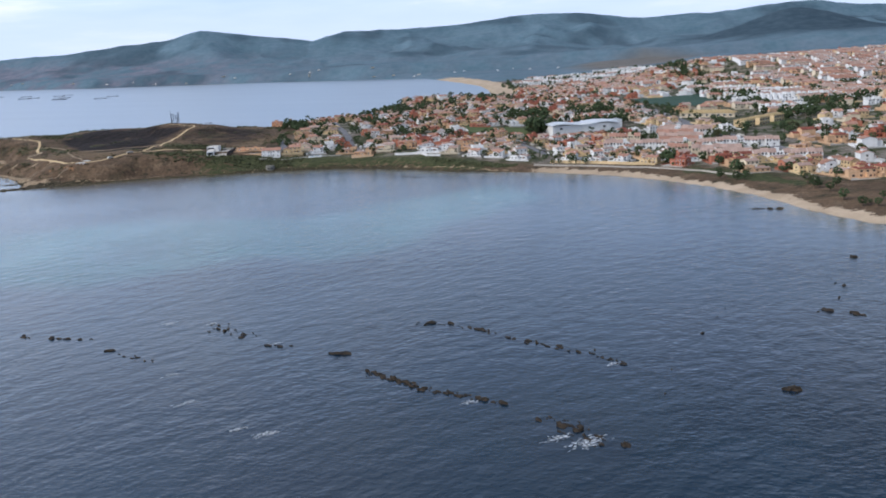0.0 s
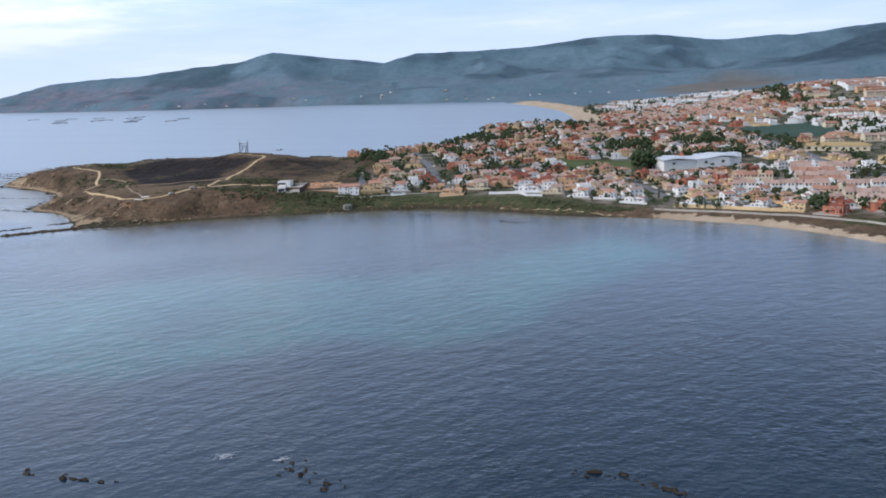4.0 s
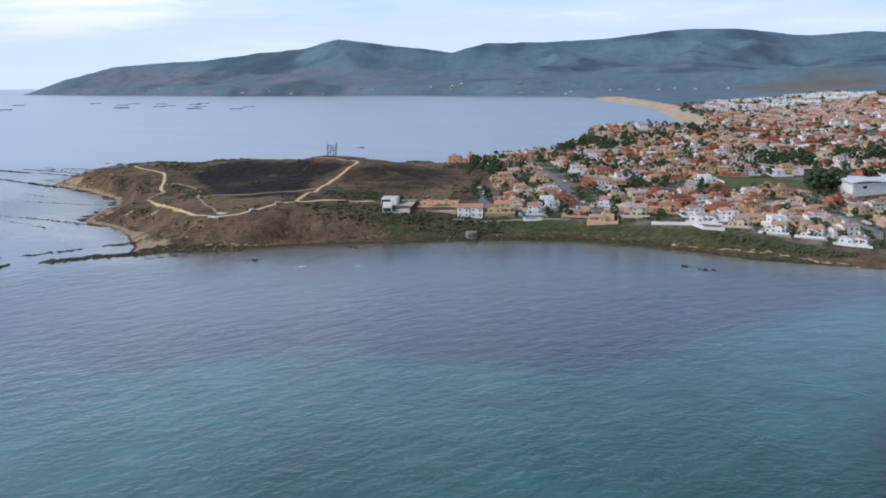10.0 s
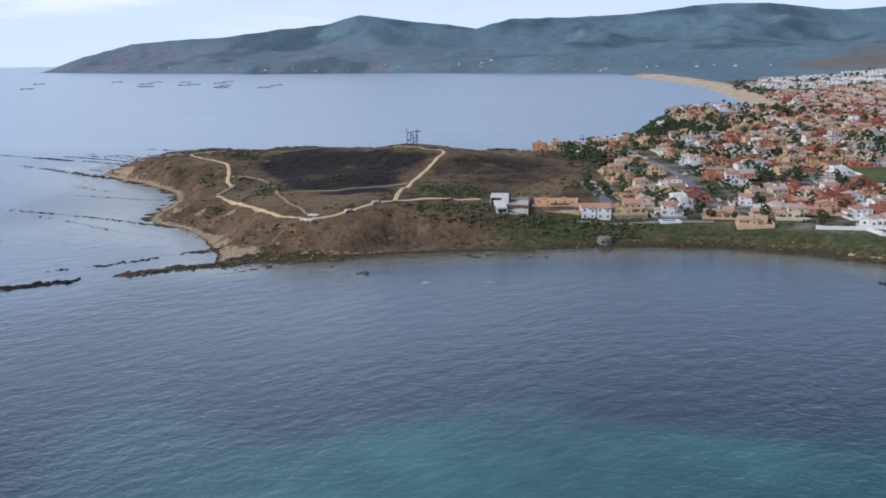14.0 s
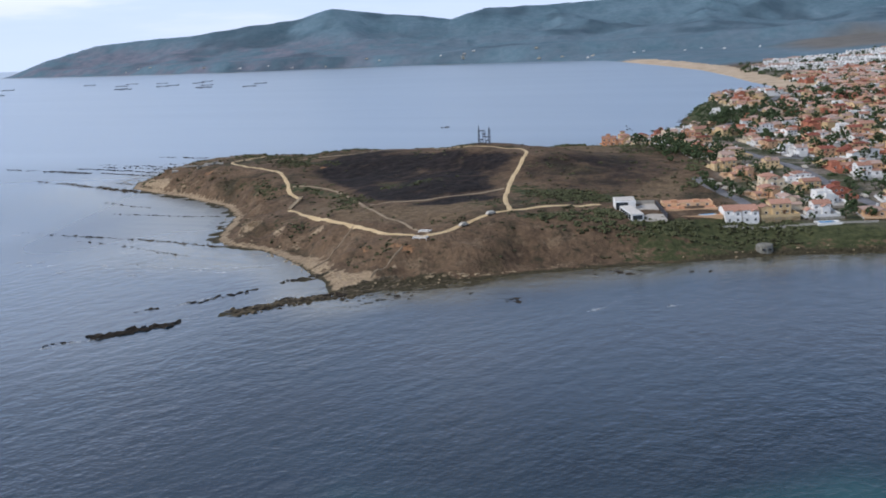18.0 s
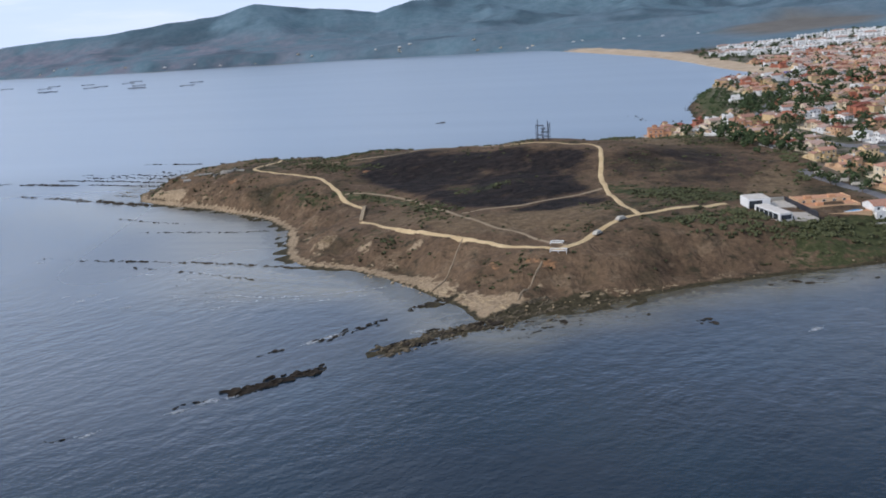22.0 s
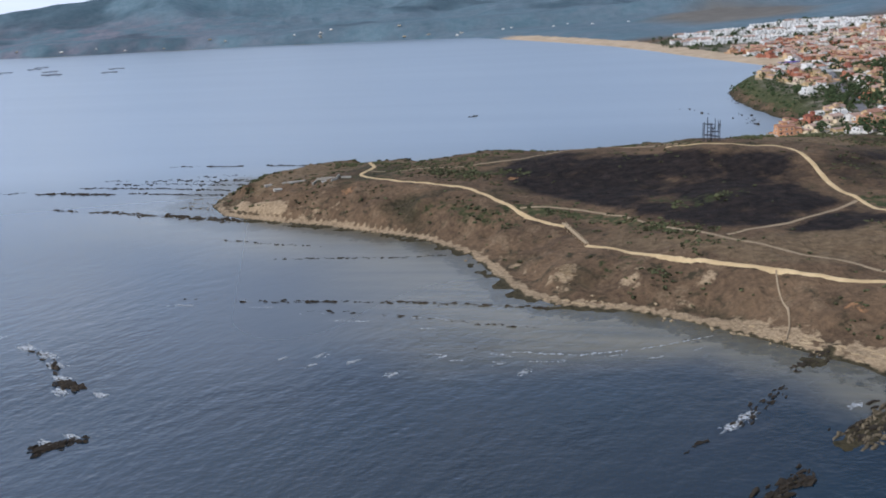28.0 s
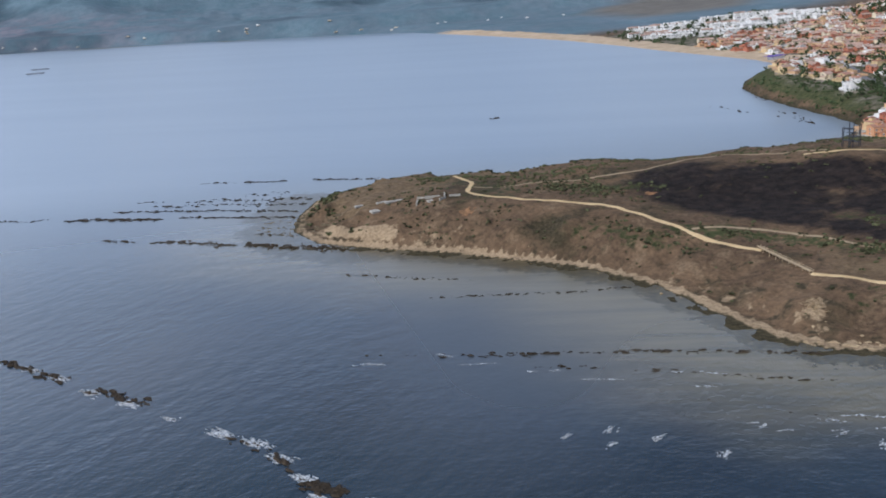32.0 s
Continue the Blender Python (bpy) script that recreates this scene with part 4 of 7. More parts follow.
PANE = Shape().box(-0.55, -0.03, -0.6, 0.55, 0.01, 0.6).mesh("pane", GLASS)
DOOR = Shape().box(-0.5, -0.08, 0, 0.5, 0.02, 2.1).box(-0.6, -0.05, 0, -0.5, 0.02, 2.2).box(0.5, -0.05, 0, 0.6, 0.02, 2.2).mesh("door", WOOD)
CHIMNEY = Shape().box(-0.4, -0.4, -1.2, 0.4, 0.4, 1.2).box(-0.5, -0.5, 1.2, 0.5, 0.5, 1.4).mesh("chimney", WALLS["white"])


TONES = {"white": "white", "cream": "cream", "peach": "peach-coloured", "ochre": "ochre", "terracotta": "terracotta-red", "orange": "orange"}
TILES = {"orange": "orange tiled roofs", "pink": "faded pink tiled roofs", "brown": "dark red-brown tiled roofs", "flat": "flat roof terraces"}


def cover(body, top, kind, x0, y0, x1, y1, h, rise):
    """Closes a block with a hipped, gabled or flat roof."""
    top.append(Shape())
    top = top[-1]
    if kind == "hip":
        hip_roof(top, x0, y0, x1, y1, h, rise, 0.35)
    elif kind in ("x", "y"):
        gable_end(body, x0, y0, x1, y1, h, rise, kind)
        gable_roof(top, x0, y0, x1, y1, h, rise, 0.3, kind)
    else:
        for a, b, c, d in ((x0, y0, x1, y0 + 0.2), (x0, y1 - 0.2, x1, y1), (x0, y0, x0 + 0.2, y1), (x1 - 0.2, y0, x1, y1)):
            body.box(a, b, h, c, d, h + 0.85)
        top.box(x0 + 0.2, y0 + 0.2, h - 0.1, x1 - 0.2, y1 - 0.2, h + 0.08)


def plan(wall, roof, seed):
    """A villa of one main block with wings, porch and balcony: wall and roof shapes, and where its windows sit."""
    dice = random.Random(seed)
    body, top, spots = Shape(), [], []
    w, d, storeys = dice.uniform(7.5, 10.5), dice.uniform(6.5, 8.5), dice.choice((2, 2, 2, 1))
    h = 2.8 * storeys + dice.uniform(0, 0.5)
    pick = (lambda *k: "flat") if roof == "flat" else (lambda *k: dice.choice(k))
    body.box(-w / 2, -d / 2, -3, w / 2, d / 2, h)
    cover(body, top, pick("hip", "x", "x", "y"), -w / 2, -d / 2, w / 2, d / 2, h, dice.uniform(1.1, 1.7))
    for s in range(storeys):
        for i in range(3):
            spots.append((-w / 2 + w * (i + 0.5) / 3, -d / 2, 1.5 + 2.8 * s, 0))
            spots.append((-w / 2 + w * (i + 0.5) / 3, d / 2, 1.5 + 2.8 * s, 180))
        spots += [(-w / 2, 0, 1.5 + 2.8 * s, -90), (w / 2, 0, 1.5 + 2.8 * s, 90)]
    side = dice.choice((-1, 1))
    ww, wd, wh = dice.uniform(3, 5.5), dice.uniform(4.5, 6.5), dice.choice((2.7, 2.9, 4.2))
    x0, x1 = (w / 2, w / 2 + ww) if side > 0 else (-w / 2 - ww, -w / 2)
    y0 = dice.uniform(-d / 2 - 1.5, d / 2 - wd)
    body.box(x0, y0, -3, x1, y0 + wd, wh)
    cover(body, top, pick("y", "hip", "flat", "x"), x0, y0, x1, y0 + wd, wh, 0.9)
    spots.append(((x0 + x1) / 2, y0, 1.5, 0))
    fw, fd = dice.uniform(2.8, 4.4), dice.uniform(1.6, 3.2)
    fx, fh = dice.uniform(-w / 2, w / 2 - fw), dice.choice((2.7, 2.8, min(h, 4.9)))
    body.box(fx, -d / 2 - fd, -3, fx + fw, -d / 2, fh)
    cover(body, top, pick("y", "y", "flat", "flat"), fx, -d / 2 - fd, fx + fw, -d / 2 + 0.3, fh, 0.9)
    spots.append((fx + fw / 2, -d / 2 - fd, 1.5, 0))
    # raised terrace with a low parapet and steps
    tx0, tx1, ty = -w / 2 - dice.uniform(0, 2), w / 2 + dice.uniform(0, 2), -d / 2 - fd - dice.uniform(1.5, 3)
    body.box(tx0, ty, -3, tx1, -d / 2, 0.25)
    body.box(tx0, ty, 0.25, tx1, ty + 0.2, 1.0)
    if dice.random() < 0.5:
        body.box(-w / 2 - 0.02, -d / 2 - 1.3, 2.75, fx, -d / 2, 2.95)
        body.box(-w / 2 - 0.02, -d / 2 - 1.3, 2.95, fx, -d / 2 - 1.15, 3.8)
    if dice.random() < 0.45 and storeys == 2:
        cx, cy = dice.uniform(-w / 4, w / 4), dice.uniform(-d / 4, d / 4)
        body.box(cx - 1.4, cy - 1.4, h - 0.5, cx + 1.4, cy + 1.4, h + 2.6)
        cover(body, top, "flat" if roof == "flat" else "hip", cx - 1.4, cy - 1.4, cx + 1.4, cy + 1.4, h + 2.6, 0.7)
    # paved yard behind a low wall
    ya, yb, yl, yr = dice.uniform(2.5, 5), dice.uniform(1.5, 3), dice.uniform(1, 3), dice.uniform(1, 3)
    lx, rx, fy, by = min(-w / 2, x0) - yl, max(w / 2, x1) + yr, ty - ya * 0.5, d / 2 + yb
    body.box(lx, fy, -3, rx, by, 0.12, 2)
    for a, b, c, e in ((lx, fy, rx, fy + 0.3), (lx, by - 0.3, rx, by), (lx, fy + 0.3, lx + 0.3, by - 0.3), (rx - 0.3, fy + 0.3, rx, by - 0.3)):
        if dice.random() < 0.75:
            body.box(a, b, -3, c, e, dice.choice((1.1, 1.5, 1.9)))
    if dice.random() < 0.4:
        body.box(lx + 0.6, by - 3.6, 0.12, lx + 3.6, by - 0.6, 2.5)
    return body, top, spots, storeys, (w, d, h)


def villa(wall, roof, seed, level):
    body, top, spots, storeys, (w, d, h) = plan(wall, roof, seed)
    house = thing("house", f"{'two' if storeys == 2 else 'single'}-storey {TONES[wall]} rendered villa with {TILES[roof]}", "house", "villas of the seaside town")
    if level > 1:
        for x, y, z, turn in spots:
            if level > 2:
                part("pane", PANE, part("window", CASEMENT, house, at=pose(x, y, z, 0, 0, turn)))
            else:
                part("window", WINDOW, house, at=pose(x, y, z, 0, 0, turn))
        part("door", DOOR, house, at=pose(w * 0.2, -d / 2, 0.25))
    else:
        shade(body, spots)
    part("wall", body.mesh("wall", WALLS[wall], GLASS, PAVING), house)
    for block in top:
        part("roof", block.mesh("roof", ROOFS[roof]), house)
    part("chimney", CHIMNEY, house, at=pose(w * 0.28, d * 0.12, h + 0.9))
    if level > 1 and seed % 3:
        fence = Shape().box(-w / 2 - 4, -d / 2 - 6.4, -1.6, w / 2 + 4, -d / 2 - 6.2, 0.5).box(-w / 2 - 4, -d / 2 - 6.2, -3, -w / 2 - 3.8, d / 2 + 2, 0.9)
        part("garden_wall", fence.mesh("garden_wall", CONCRETE if seed % 2 else WALLS[wall]), house)
    return house


def shade(body, spots):
    for x, y, z, turn in spots:
        a, b = (0.6, 0.05) if turn in (0, 180) else (0.05, 0.6)
        body.box(x - a, y - b, z - 0.65, x + a, y + b, z + 0.65, 1)


HUES = ["white"] * 13 + ["cream"] * 4 + ["peach"] * 3 + ["ochre"] * 4 + ["terracotta"] * 2 + ["orange"] * 2
TOPS = ["orange"] * 6 + ["pink"] * 8 + ["brown"] * 4 + ["flat"] * 5
kit = random.Random(21)
FORMS = [(kit.choice(HUES), kit.choice(TOPS), 500 + i) for i in range(26)]
STOCK = {}


def put_house(i, level, at):
    """The i-th kind of villa at that level of detail; built once, then copied."""
    if (i, level) not in STOCK:
        STOCK[i, level] = villa(*FORMS[i], level)
        STOCK[i, level].matrix_basis = at
        return STOCK[i, level]
    return copy_thing(STOCK[i, level], at)


def kind_of(wall, roof):
    """The first kind of villa in those colours, made if there is none."""
    for i, f in enumerate(FORMS):
        if f[:2] == (wall, roof):
            return i
    FORMS.append((wall, roof, 560 + len(FORMS)))
    return len(FORMS) - 1


# what lies too far off to be told apart is gathered into one mesh
FAR_SLOTS = [WALLS[k] for k in WALLS] + [ROOFS[k] for k in ROOFS] + [GLASS, PAVING]
WALL_SLOT, ROOF_SLOT = {k: i for i, k in enumerate(WALLS)}, {k: len(WALLS) + i for i, k in enumerate(ROOFS)}
GLASS_SLOT, PAVED_SLOT = len(WALLS) + len(ROOFS), len(WALLS) + len(ROOFS) + 1
far_town, FAR_STOCK = Shape(), {}


def blot(sh, src, at, slots):
    m = np.array(at)
    pts = np.array(src.points) @ m[:3, :3].T + m[:3, 3]
    base = len(sh.points)
    sh.points.extend(map(tuple, pts))
    sh.faces.extend(tuple(base + i for i in f) for f in src.faces)
    sh.slots.extend(slots[s] for s in src.slots)


def far_house(i, at):
    if i not in FAR_STOCK:
        body, top, spots, *_ = plan(*FORMS[i])
        shade(body, spots[::2])
        FAR_STOCK[i] = body, top
    wall, roof, _ = FORMS[i]
    blot(far_town, FAR_STOCK[i][0], at, [WALL_SLOT[wall], GLASS_SLOT, PAVED_SLOT])
    for block in FAR_STOCK[i][1]:
        blot(far_town, block, at, [ROOF_SLOT[roof]])


def near_line(x, y, line, reach):
    for (ax, ay), (bx, by) in zip(line, line[1:]):
        ex, ey = bx - ax, by - ay
        k = min(1, max(0, ((x - ax) * ex + (y - ay) * ey) / (ex * ex + ey * ey)))
        if math.hypot(x - ax - k * ex, y - ay - k * ey) < reach:
            return True
    return False


def within(x, y, ring):
    hit = False
    for (ax, ay), (bx, by) in zip(ring, ring[1:] + ring[:1]):
        if (ay > y) != (by > y) and x < ax + (y - ay) * (bx - ax) / (by - ay):
            hit = not hit
    return hit


STREETS = [[(-45, 738), (-53, 768), (-61, 820), (-70, 880), (-79, 930), (-87, 985)], [(250, 640), (240, 764), (250, 900), (259, 1100), (250, 1330), (270, 1500)],
           [(95, 690), (85, 740), (60, 790), (-20, 850), (-70, 880)], [(-70, 1020), (-20, 1120), (30, 1230), (90, 1340), (170, 1440)], [(-119, 816), (-108, 752)]]
SCHOOL_FIELD = [(30, 842), (62, 838), (98, 842), (104, 890), (44, 895)]
SCHOOL_YARD = [(88, 806), (150, 800), (215, 820), (215, 905), (100, 910)]
PITCH = [(276, 1215), (348, 1258), (386, 1284), (368, 1140), (335, 1067), (292, 1025), (272, 1084)]
PARK = [(262, 760), (310, 765), (340, 830), (345, 905), (330, 960), (262, 975)]
COVE_WOOD = [(-80, 1070), (-40, 1085), (-20, 1120), (-8, 1180), (-20, 1250), (-60, 1210), (-75, 1120)]
FORELAND = [(-170, 700), (-20, 690), (60, 640), (84, 648), (68, 668), (10, 703), (-40, 731), (-110, 735), (-170, 742)]
GREEN_BELT = [(313, 797), (392, 955), (445, 998), (412, 890), (344, 802), (297, 744)]
OPEN_LOT = [(245, 700), (290, 690), (310, 720), (310, 745), (250, 770)]
PITCH_TREES = [(380, 1040), (470, 1180), (440, 1230), (370, 1190)]
HILL_TREES = [(400, 1340), (500, 1390), (520, 1560), (440, 1500)]
CLEAR = [GREEN_BELT, OPEN_LOT, PITCH_TREES, HILL_TREES, SCHOOL_FIELD, SCHOOL_YARD, PITCH, PARK, COVE_WOOD, FORELAND]
ROW_QUARTER = [(150, 716), (180, 650), (222, 604), (244, 604), (236, 770), (190, 792)]
CLEAR.append(ROW_QUARTER)
taken = []


def free(x, y, r):
    if any((x - a) ** 2 + (y - b) ** 2 < (r + c) ** 2 for a, b, c in taken):
        return False
    return True


# the first row above the green slope, villa by villa: wall, roof, x, y, turn
FIRST_ROW = [("ochre", "orange", -97, 745, 4), ("white", "orange", -79, 746, 2), ("peach", "pink", -58, 743, -4), ("peach", "pink", -36, 742, -6), ("cream", "pink", -22, 733, -8),
             ("terracotta", "orange", -12, 764, -8), ("white", "pink", 11, 717, -14), ("cream", "pink", 27, 707, -20), ("white", "orange", 43, 696, -24), ("peach", "orange", -6, 741, -10),
             ("white", "orange", 59, 690, -26), ("white", "pink", 75, 677, -28), ("peach", "orange", -93, 777, 12), ("cream", "orange", -88, 797, 8), ("peach", "orange", -95, 817, 14),
             ("ochre", "orange", -99, 836, 10), ("cream", "pink", -94, 860, 6), ("white", "flat", -72, 766, 8), ("white", "orange", -38, 766, -4), ("orange", "orange", -145, 988, -8),
             ("white", "pink", -116, 997, -12), ("orange", "orange", -91, 990, -10), ("white", "flat", -84, 1030, -10), ("white", "flat", -38, 1150, -14), ("white", "orange", -10, 1178, -20), ("terracotta", "brown", 22, 738, -14), ("peach", "pink", 38, 722, -20),
             ("terracotta", "brown", 7, 756, -12), ("white", "orange", 108, 661, -34), ("white", "pink", 124, 651, -36), ("white", "orange", 141, 641, -40), ("ochre", "orange", 157, 626, -44),
             ("terracotta", "brown", 172, 608, -48), ("peach", "pink", -45, 728, -5), ("ochre", "orange", -70, 790, 8)]
for wall, roof, x, y, turn in FIRST_ROW:
    put_house(kind_of(wall, roof), 3, pose(x, y, floor_at(x, y) + 0.1, 0, 0, turn) @ Matrix.Diagonal((0.95, 0.95, 0.85, 1)))
    taken.append((x, y, 6.5))

# the streets of villas behind it
for row in range(-40, 90):
    for col in range(-40, 60):
        u, v = col * 15.6 + rnd.uniform(-2.4, 2.4), row * 17.0 + rnd.uniform(-2.8, 2.8)
        a = radians(9)
        x, y = -20 + u * math.cos(a) - v * math.sin(a), 800 + u * math.sin(a) + v * math.cos(a)
        drop, kind, turn = rnd.random(), rnd.randrange(26), rnd.choice((0, 0, 0, 90, -90, 180)) + rnd.uniform(-7, 7) + 9
        if x > 262 or y > 1430 or not within(x, y, TOWN) or drop > (0.9 if y < 900 else 0.74 if y < 990 else 0.84):
            continue
        if any(within(x, y, c) for c in CLEAR) or any(near_line(x, y, s, 9.0) for s in STREETS) or not free(x, y, 5.2) or near_line(x, y, NORTH_SHORE[3:21], 40):
            continue
        at = pose(x, y, floor_at(x, y) + 0.1, 0, 0, turn) @ Matrix.Diagonal((rnd.uniform(0.85, 1.1), rnd.uniform(0.85, 1.05), rnd.uniform(0.72, 0.95), 1))
        if y < 990:
            put_house(kind, 2 if y < 835 and x < 110 else 1, at)
        else:
            far_house(kind, at)
        taken.append((x, y, 5.0))


# ---- terraced rows of the farther town ----
def terrace_row(units, roof, seed):
    dice = random.Random(seed)
    body, top = Shape(), Shape()
    for i in range(units):
        x0, x1 = (i - units / 2) * 6.6, (i - units / 2 + 1) * 6.6
        h, y = 4.5 + dice.uniform(-0.5, 0.5), dice.choice((0, 0, 0.9, 1.6))
        body.box(x0, -4.5 - y, -4, x1, 4.5 - y, h)
        for wx, wz in ((0.9, 0.6), (3.7, 3.4), (0.9, 3.4)):
            body.box(x0 + wx, -4.58 - y, wz, x0 + wx + 1.5, -4.4 - y, wz + 1.3, 1)
        body.box(x0 + 0.3, -7.4 - y, -4, x1 - 0.3, -7.2 - y, 1.1)
        if roof == "flat" or dice.random() < 0.1:
            body.box(x0, 1 - y, h, x0 + 3.5, 4.5 - y, h + 2.3)
            body.box(x0, -4.5 - y, h, x1, -4.3 - y, h + 0.8)
        else:
            gable_end(body, x0, -4.5 - y, x1, 4.5 - y, h, 2.3)
            gable_roof(top, x0, -4.5 - y, x1, 4.5 - y, h, 2.3, 0.1)
    return body, top


OCHRE_TILE = plain("ochre_roof_tile", (0.36, 0.26, 0.13), (0.48, 0.36, 0.19), 0.6, relief=0.05)
ROWS_KINDS = [(7, "white", "orange"), (8, "white", "flat"), (7, "cream", "pink"), (6, "peach", "orange"), (9, "white", "pink"), (6, "terracotta", "pink"), (5, "white", "flat"), (5, "cream", "orange")]
ROW_STOCK = {i: terrace_row(n, roof, 300 + i) for i, (n, wall, roof) in enumerate(ROWS_KINDS)}


def put_row(i, at):
    _, wall, roof = ROWS_KINDS[i]
    blot(far_town, ROW_STOCK[i][0], at, [WALL_SLOT[wall], GLASS_SLOT, PAVED_SLOT])
    if ROW_STOCK[i][1].points:
        blot(far_town, ROW_STOCK[i][1], at, [ROOF_SLOT[roof]])


WHITE_QUARTER = [(235, 2090), (222, 1930), (260, 1880), (330, 1890), (520, 1850), (600, 1950), (460, 2090), (320, 2120)]
HILL_QUARTER = [(462, 1010), (500, 1203), (532, 1500), (540, 1760), (1000, 1760), (900, 1300), (640, 900)]
MID_QUARTER = [(372, 925), (350, 985), (368, 1067), (392, 1300), (400, 1360), (452, 1400), (470, 1270), (478, 1170), (440, 1020)]
BAY_QUARTER = [(176, 1480), (280, 1440), (520, 1500), (540, 1760), (400, 1830), (240, 1780), (185, 1830)]
for quarter, kinds, gap_x, gap_y, turn, keep in ((ROW_QUARTER, (7, 0, 2, 7, 4), 40, 19, -14, 0.85), (MID_QUARTER, (1, 6, 2, 4, 7), 40, 20, 4, 0.9), (HILL_QUARTER, (0, 4, 0, 2, 4, 3), 52, 19, 6, 0.95), (WHITE_QUARTER, (1, 1, 6, 4, 1), 46, 22, -8, 0.85)):
    xs, ys = [p[0] for p in quarter], [p[1] for p in quarter]
    y = min(ys)
    while y < max(ys):
        x = min(xs) + rnd.uniform(0, 30)
        while x < max(xs):
            if within(x, y, quarter) and rnd.random() < keep and not any(near_line(x, y, s, 14 if quarter is ROW_QUARTER else 30) for s in STREETS):
                put_row(rnd.choice(kinds), pose(x, y, floor_at(x, y) + 0.2, 0, 0, turn + rnd.uniform(-2, 2)) @ Matrix.Diagonal((0.72 if quarter is ROW_QUARTER else 1, 1, 1, 1)))
            x += gap_x + rnd.uniform(-3, 5)
        y += gap_y + rnd.uniform(-2, 2)
# houses above the bay's beach, villas and short rows in loose order
for row in range(24):
    for col in range(22):
        x, y = 180 + col * 19 + rnd.uniform(-6, 6) + row % 2 * 9, 1445 + row * 18 + rnd.uniform(-5, 5)
        pick, kind = rnd.random(), rnd.randrange(26)
        if not within(x, y, BAY_QUARTER) or pick > 0.82 or any(near_line(x, y, s, 12) for s in STREETS):
            continue
        if pick < 0.34:
            put_row(rnd.choice((3, 4, 5, 2, 5, 7)), pose(x, y, floor_at(x, y) + 0.2, 0, 0, -14 + rnd.uniform(-25, 25)) @ Matrix.Diagonal((0.5, 1, 0.9, 1)))
        else:
            far_house(kind, pose(x, y, floor_at(x, y) + 0.1, 0, 0, rnd.choice((0, 90, 180)) + rnd.uniform(-15, 15)) @ Matrix.Diagonal((1, 1, 0.85, 1)))
# the middle of the town: short rows and villas mixed
for row in range(60):
    for col in range(30):
        x, y = 275 + col * 26 + rnd.uniform(-4, 4) + row % 2 * 13, 480 + row * 23 + rnd.uniform(-4, 4)
        pick, kind = rnd.random(), rnd.randrange(26)
        if not within(x, y, TOWN) or any(within(x, y, c) for c in CLEAR + [HILL_QUARTER, WHITE_QUARTER, BAY_QUARTER, MID_QUARTER]) or any(near_line(x, y, s, 19) for s in STREETS):
            continue
        if x > 0.62 * y + 120 or pick > 0.72:
            continue
        if pick < 0.25 and x > 300 and y > 900:
            put_row(rnd.randrange(len(ROWS_KINDS)), pose(x, y, floor_at(x, y) + 0.2, 0, 0, rnd.choice((8, 8, 98))) @ Matrix.Diagonal((0.55, 1, 1, 1)))
        else:
            far_house(kind, pose(x, y, floor_at(x, y) + 0.1, 0, 0, rnd.choice((0, 90, 180)) + rnd.uniform(-8, 8)))

# small white buildings at the foot of the far hills
for x, y in ((-1060, 3322), (-880, 3268), (-340, 3114), (-310, 3108), (120, 2900), (150, 2940), (250, 2890), (345, 2860), (420, 2800), (300, 2930)):
    far_house(kind_of("white", "flat"), pose(x, y, floor_at(x, y) - 0.8, 0, 0, rnd.uniform(-20, 20)) @ Matrix.Diagonal((0.7, 0.7, 0.42, 1)))
FAR_COAST = [(-1640, 3575), (-1470, 3490), (-1170, 3330), (-960, 3250), (-700, 3210), (-430, 3120), (-207, 3000), (-100, 2950), (35, 2820)]
for _ in range(16):
    k = rnd.random() ** 0.8 * (len(FAR_COAST) - 1)
    (ax, ay), (bx, by), q = FAR_COAST[int(k)], FAR_COAST[int(k) + 1], k - int(k)
    x, y = ax + (bx - ax) * q + rnd.uniform(-20, 30), ay + (by - ay) * q + rnd.uniform(14, 60)
    far_house(kind_of(rnd.choice(("white", "cream")), "flat"), pose(x, y, floor_at(x, y) - 0.8, 0, 0, rnd.uniform(-30, 30)) @ Matrix.Diagonal((0.5, 0.5, 0.36, 1)))
tagged(new("far_houses", far_town.mesh("far_houses", *FAR_SLOTS)), "white and terracotta villas and terraced rows of the farther town", "houses", kind="stuff")

# ---- long ochre-roofed school and yellow flats beside the avenue ----
school = thing("school", "long single-storey school with an ochre tiled roof", "school", at=pose(283, 915, floor_at(283, 915), 0, 0, -26))
part("wall", Shape().box(-26, -8, -3, 26, 8, 4.2).mesh("wall", WALLS["cream"]), school)
part("roof", hip_roof(Shape(), -26, -8, 26, 8, 4.2, 2.6, 0.6).mesh("roof", OCHRE_TILE), school)
for i in range(9):
    part("window", WIDE_WINDOW, school, at=pose(-22 + 5.5 * i, -8, 2.2))
for x, y in ((276, 792), (296, 812), (316, 832)):
    flats = thing("apartment_block", "yellow three-storey block of flats with dark arcades", "building", "yellow flats beside the avenue", at=pose(x, y, floor_at(x, y), 0, 0, 42))
    part("wall", Shape().box(-9, -5, -3, 9, 5, 6.4).mesh("wall", WALLS["ochre"]), flats)
    part("roof", hip_roof(Shape(), -9, -5, 9, 5, 6.4, 1.3, 0.5).mesh("roof", OCHRE_TILE), flats)
    for i in range(4):
        for z in (1.4, 4.6):
            part("window", WIDE_WINDOW, flats, at=pose(-6.8 + 4.5 * i, -5, z))

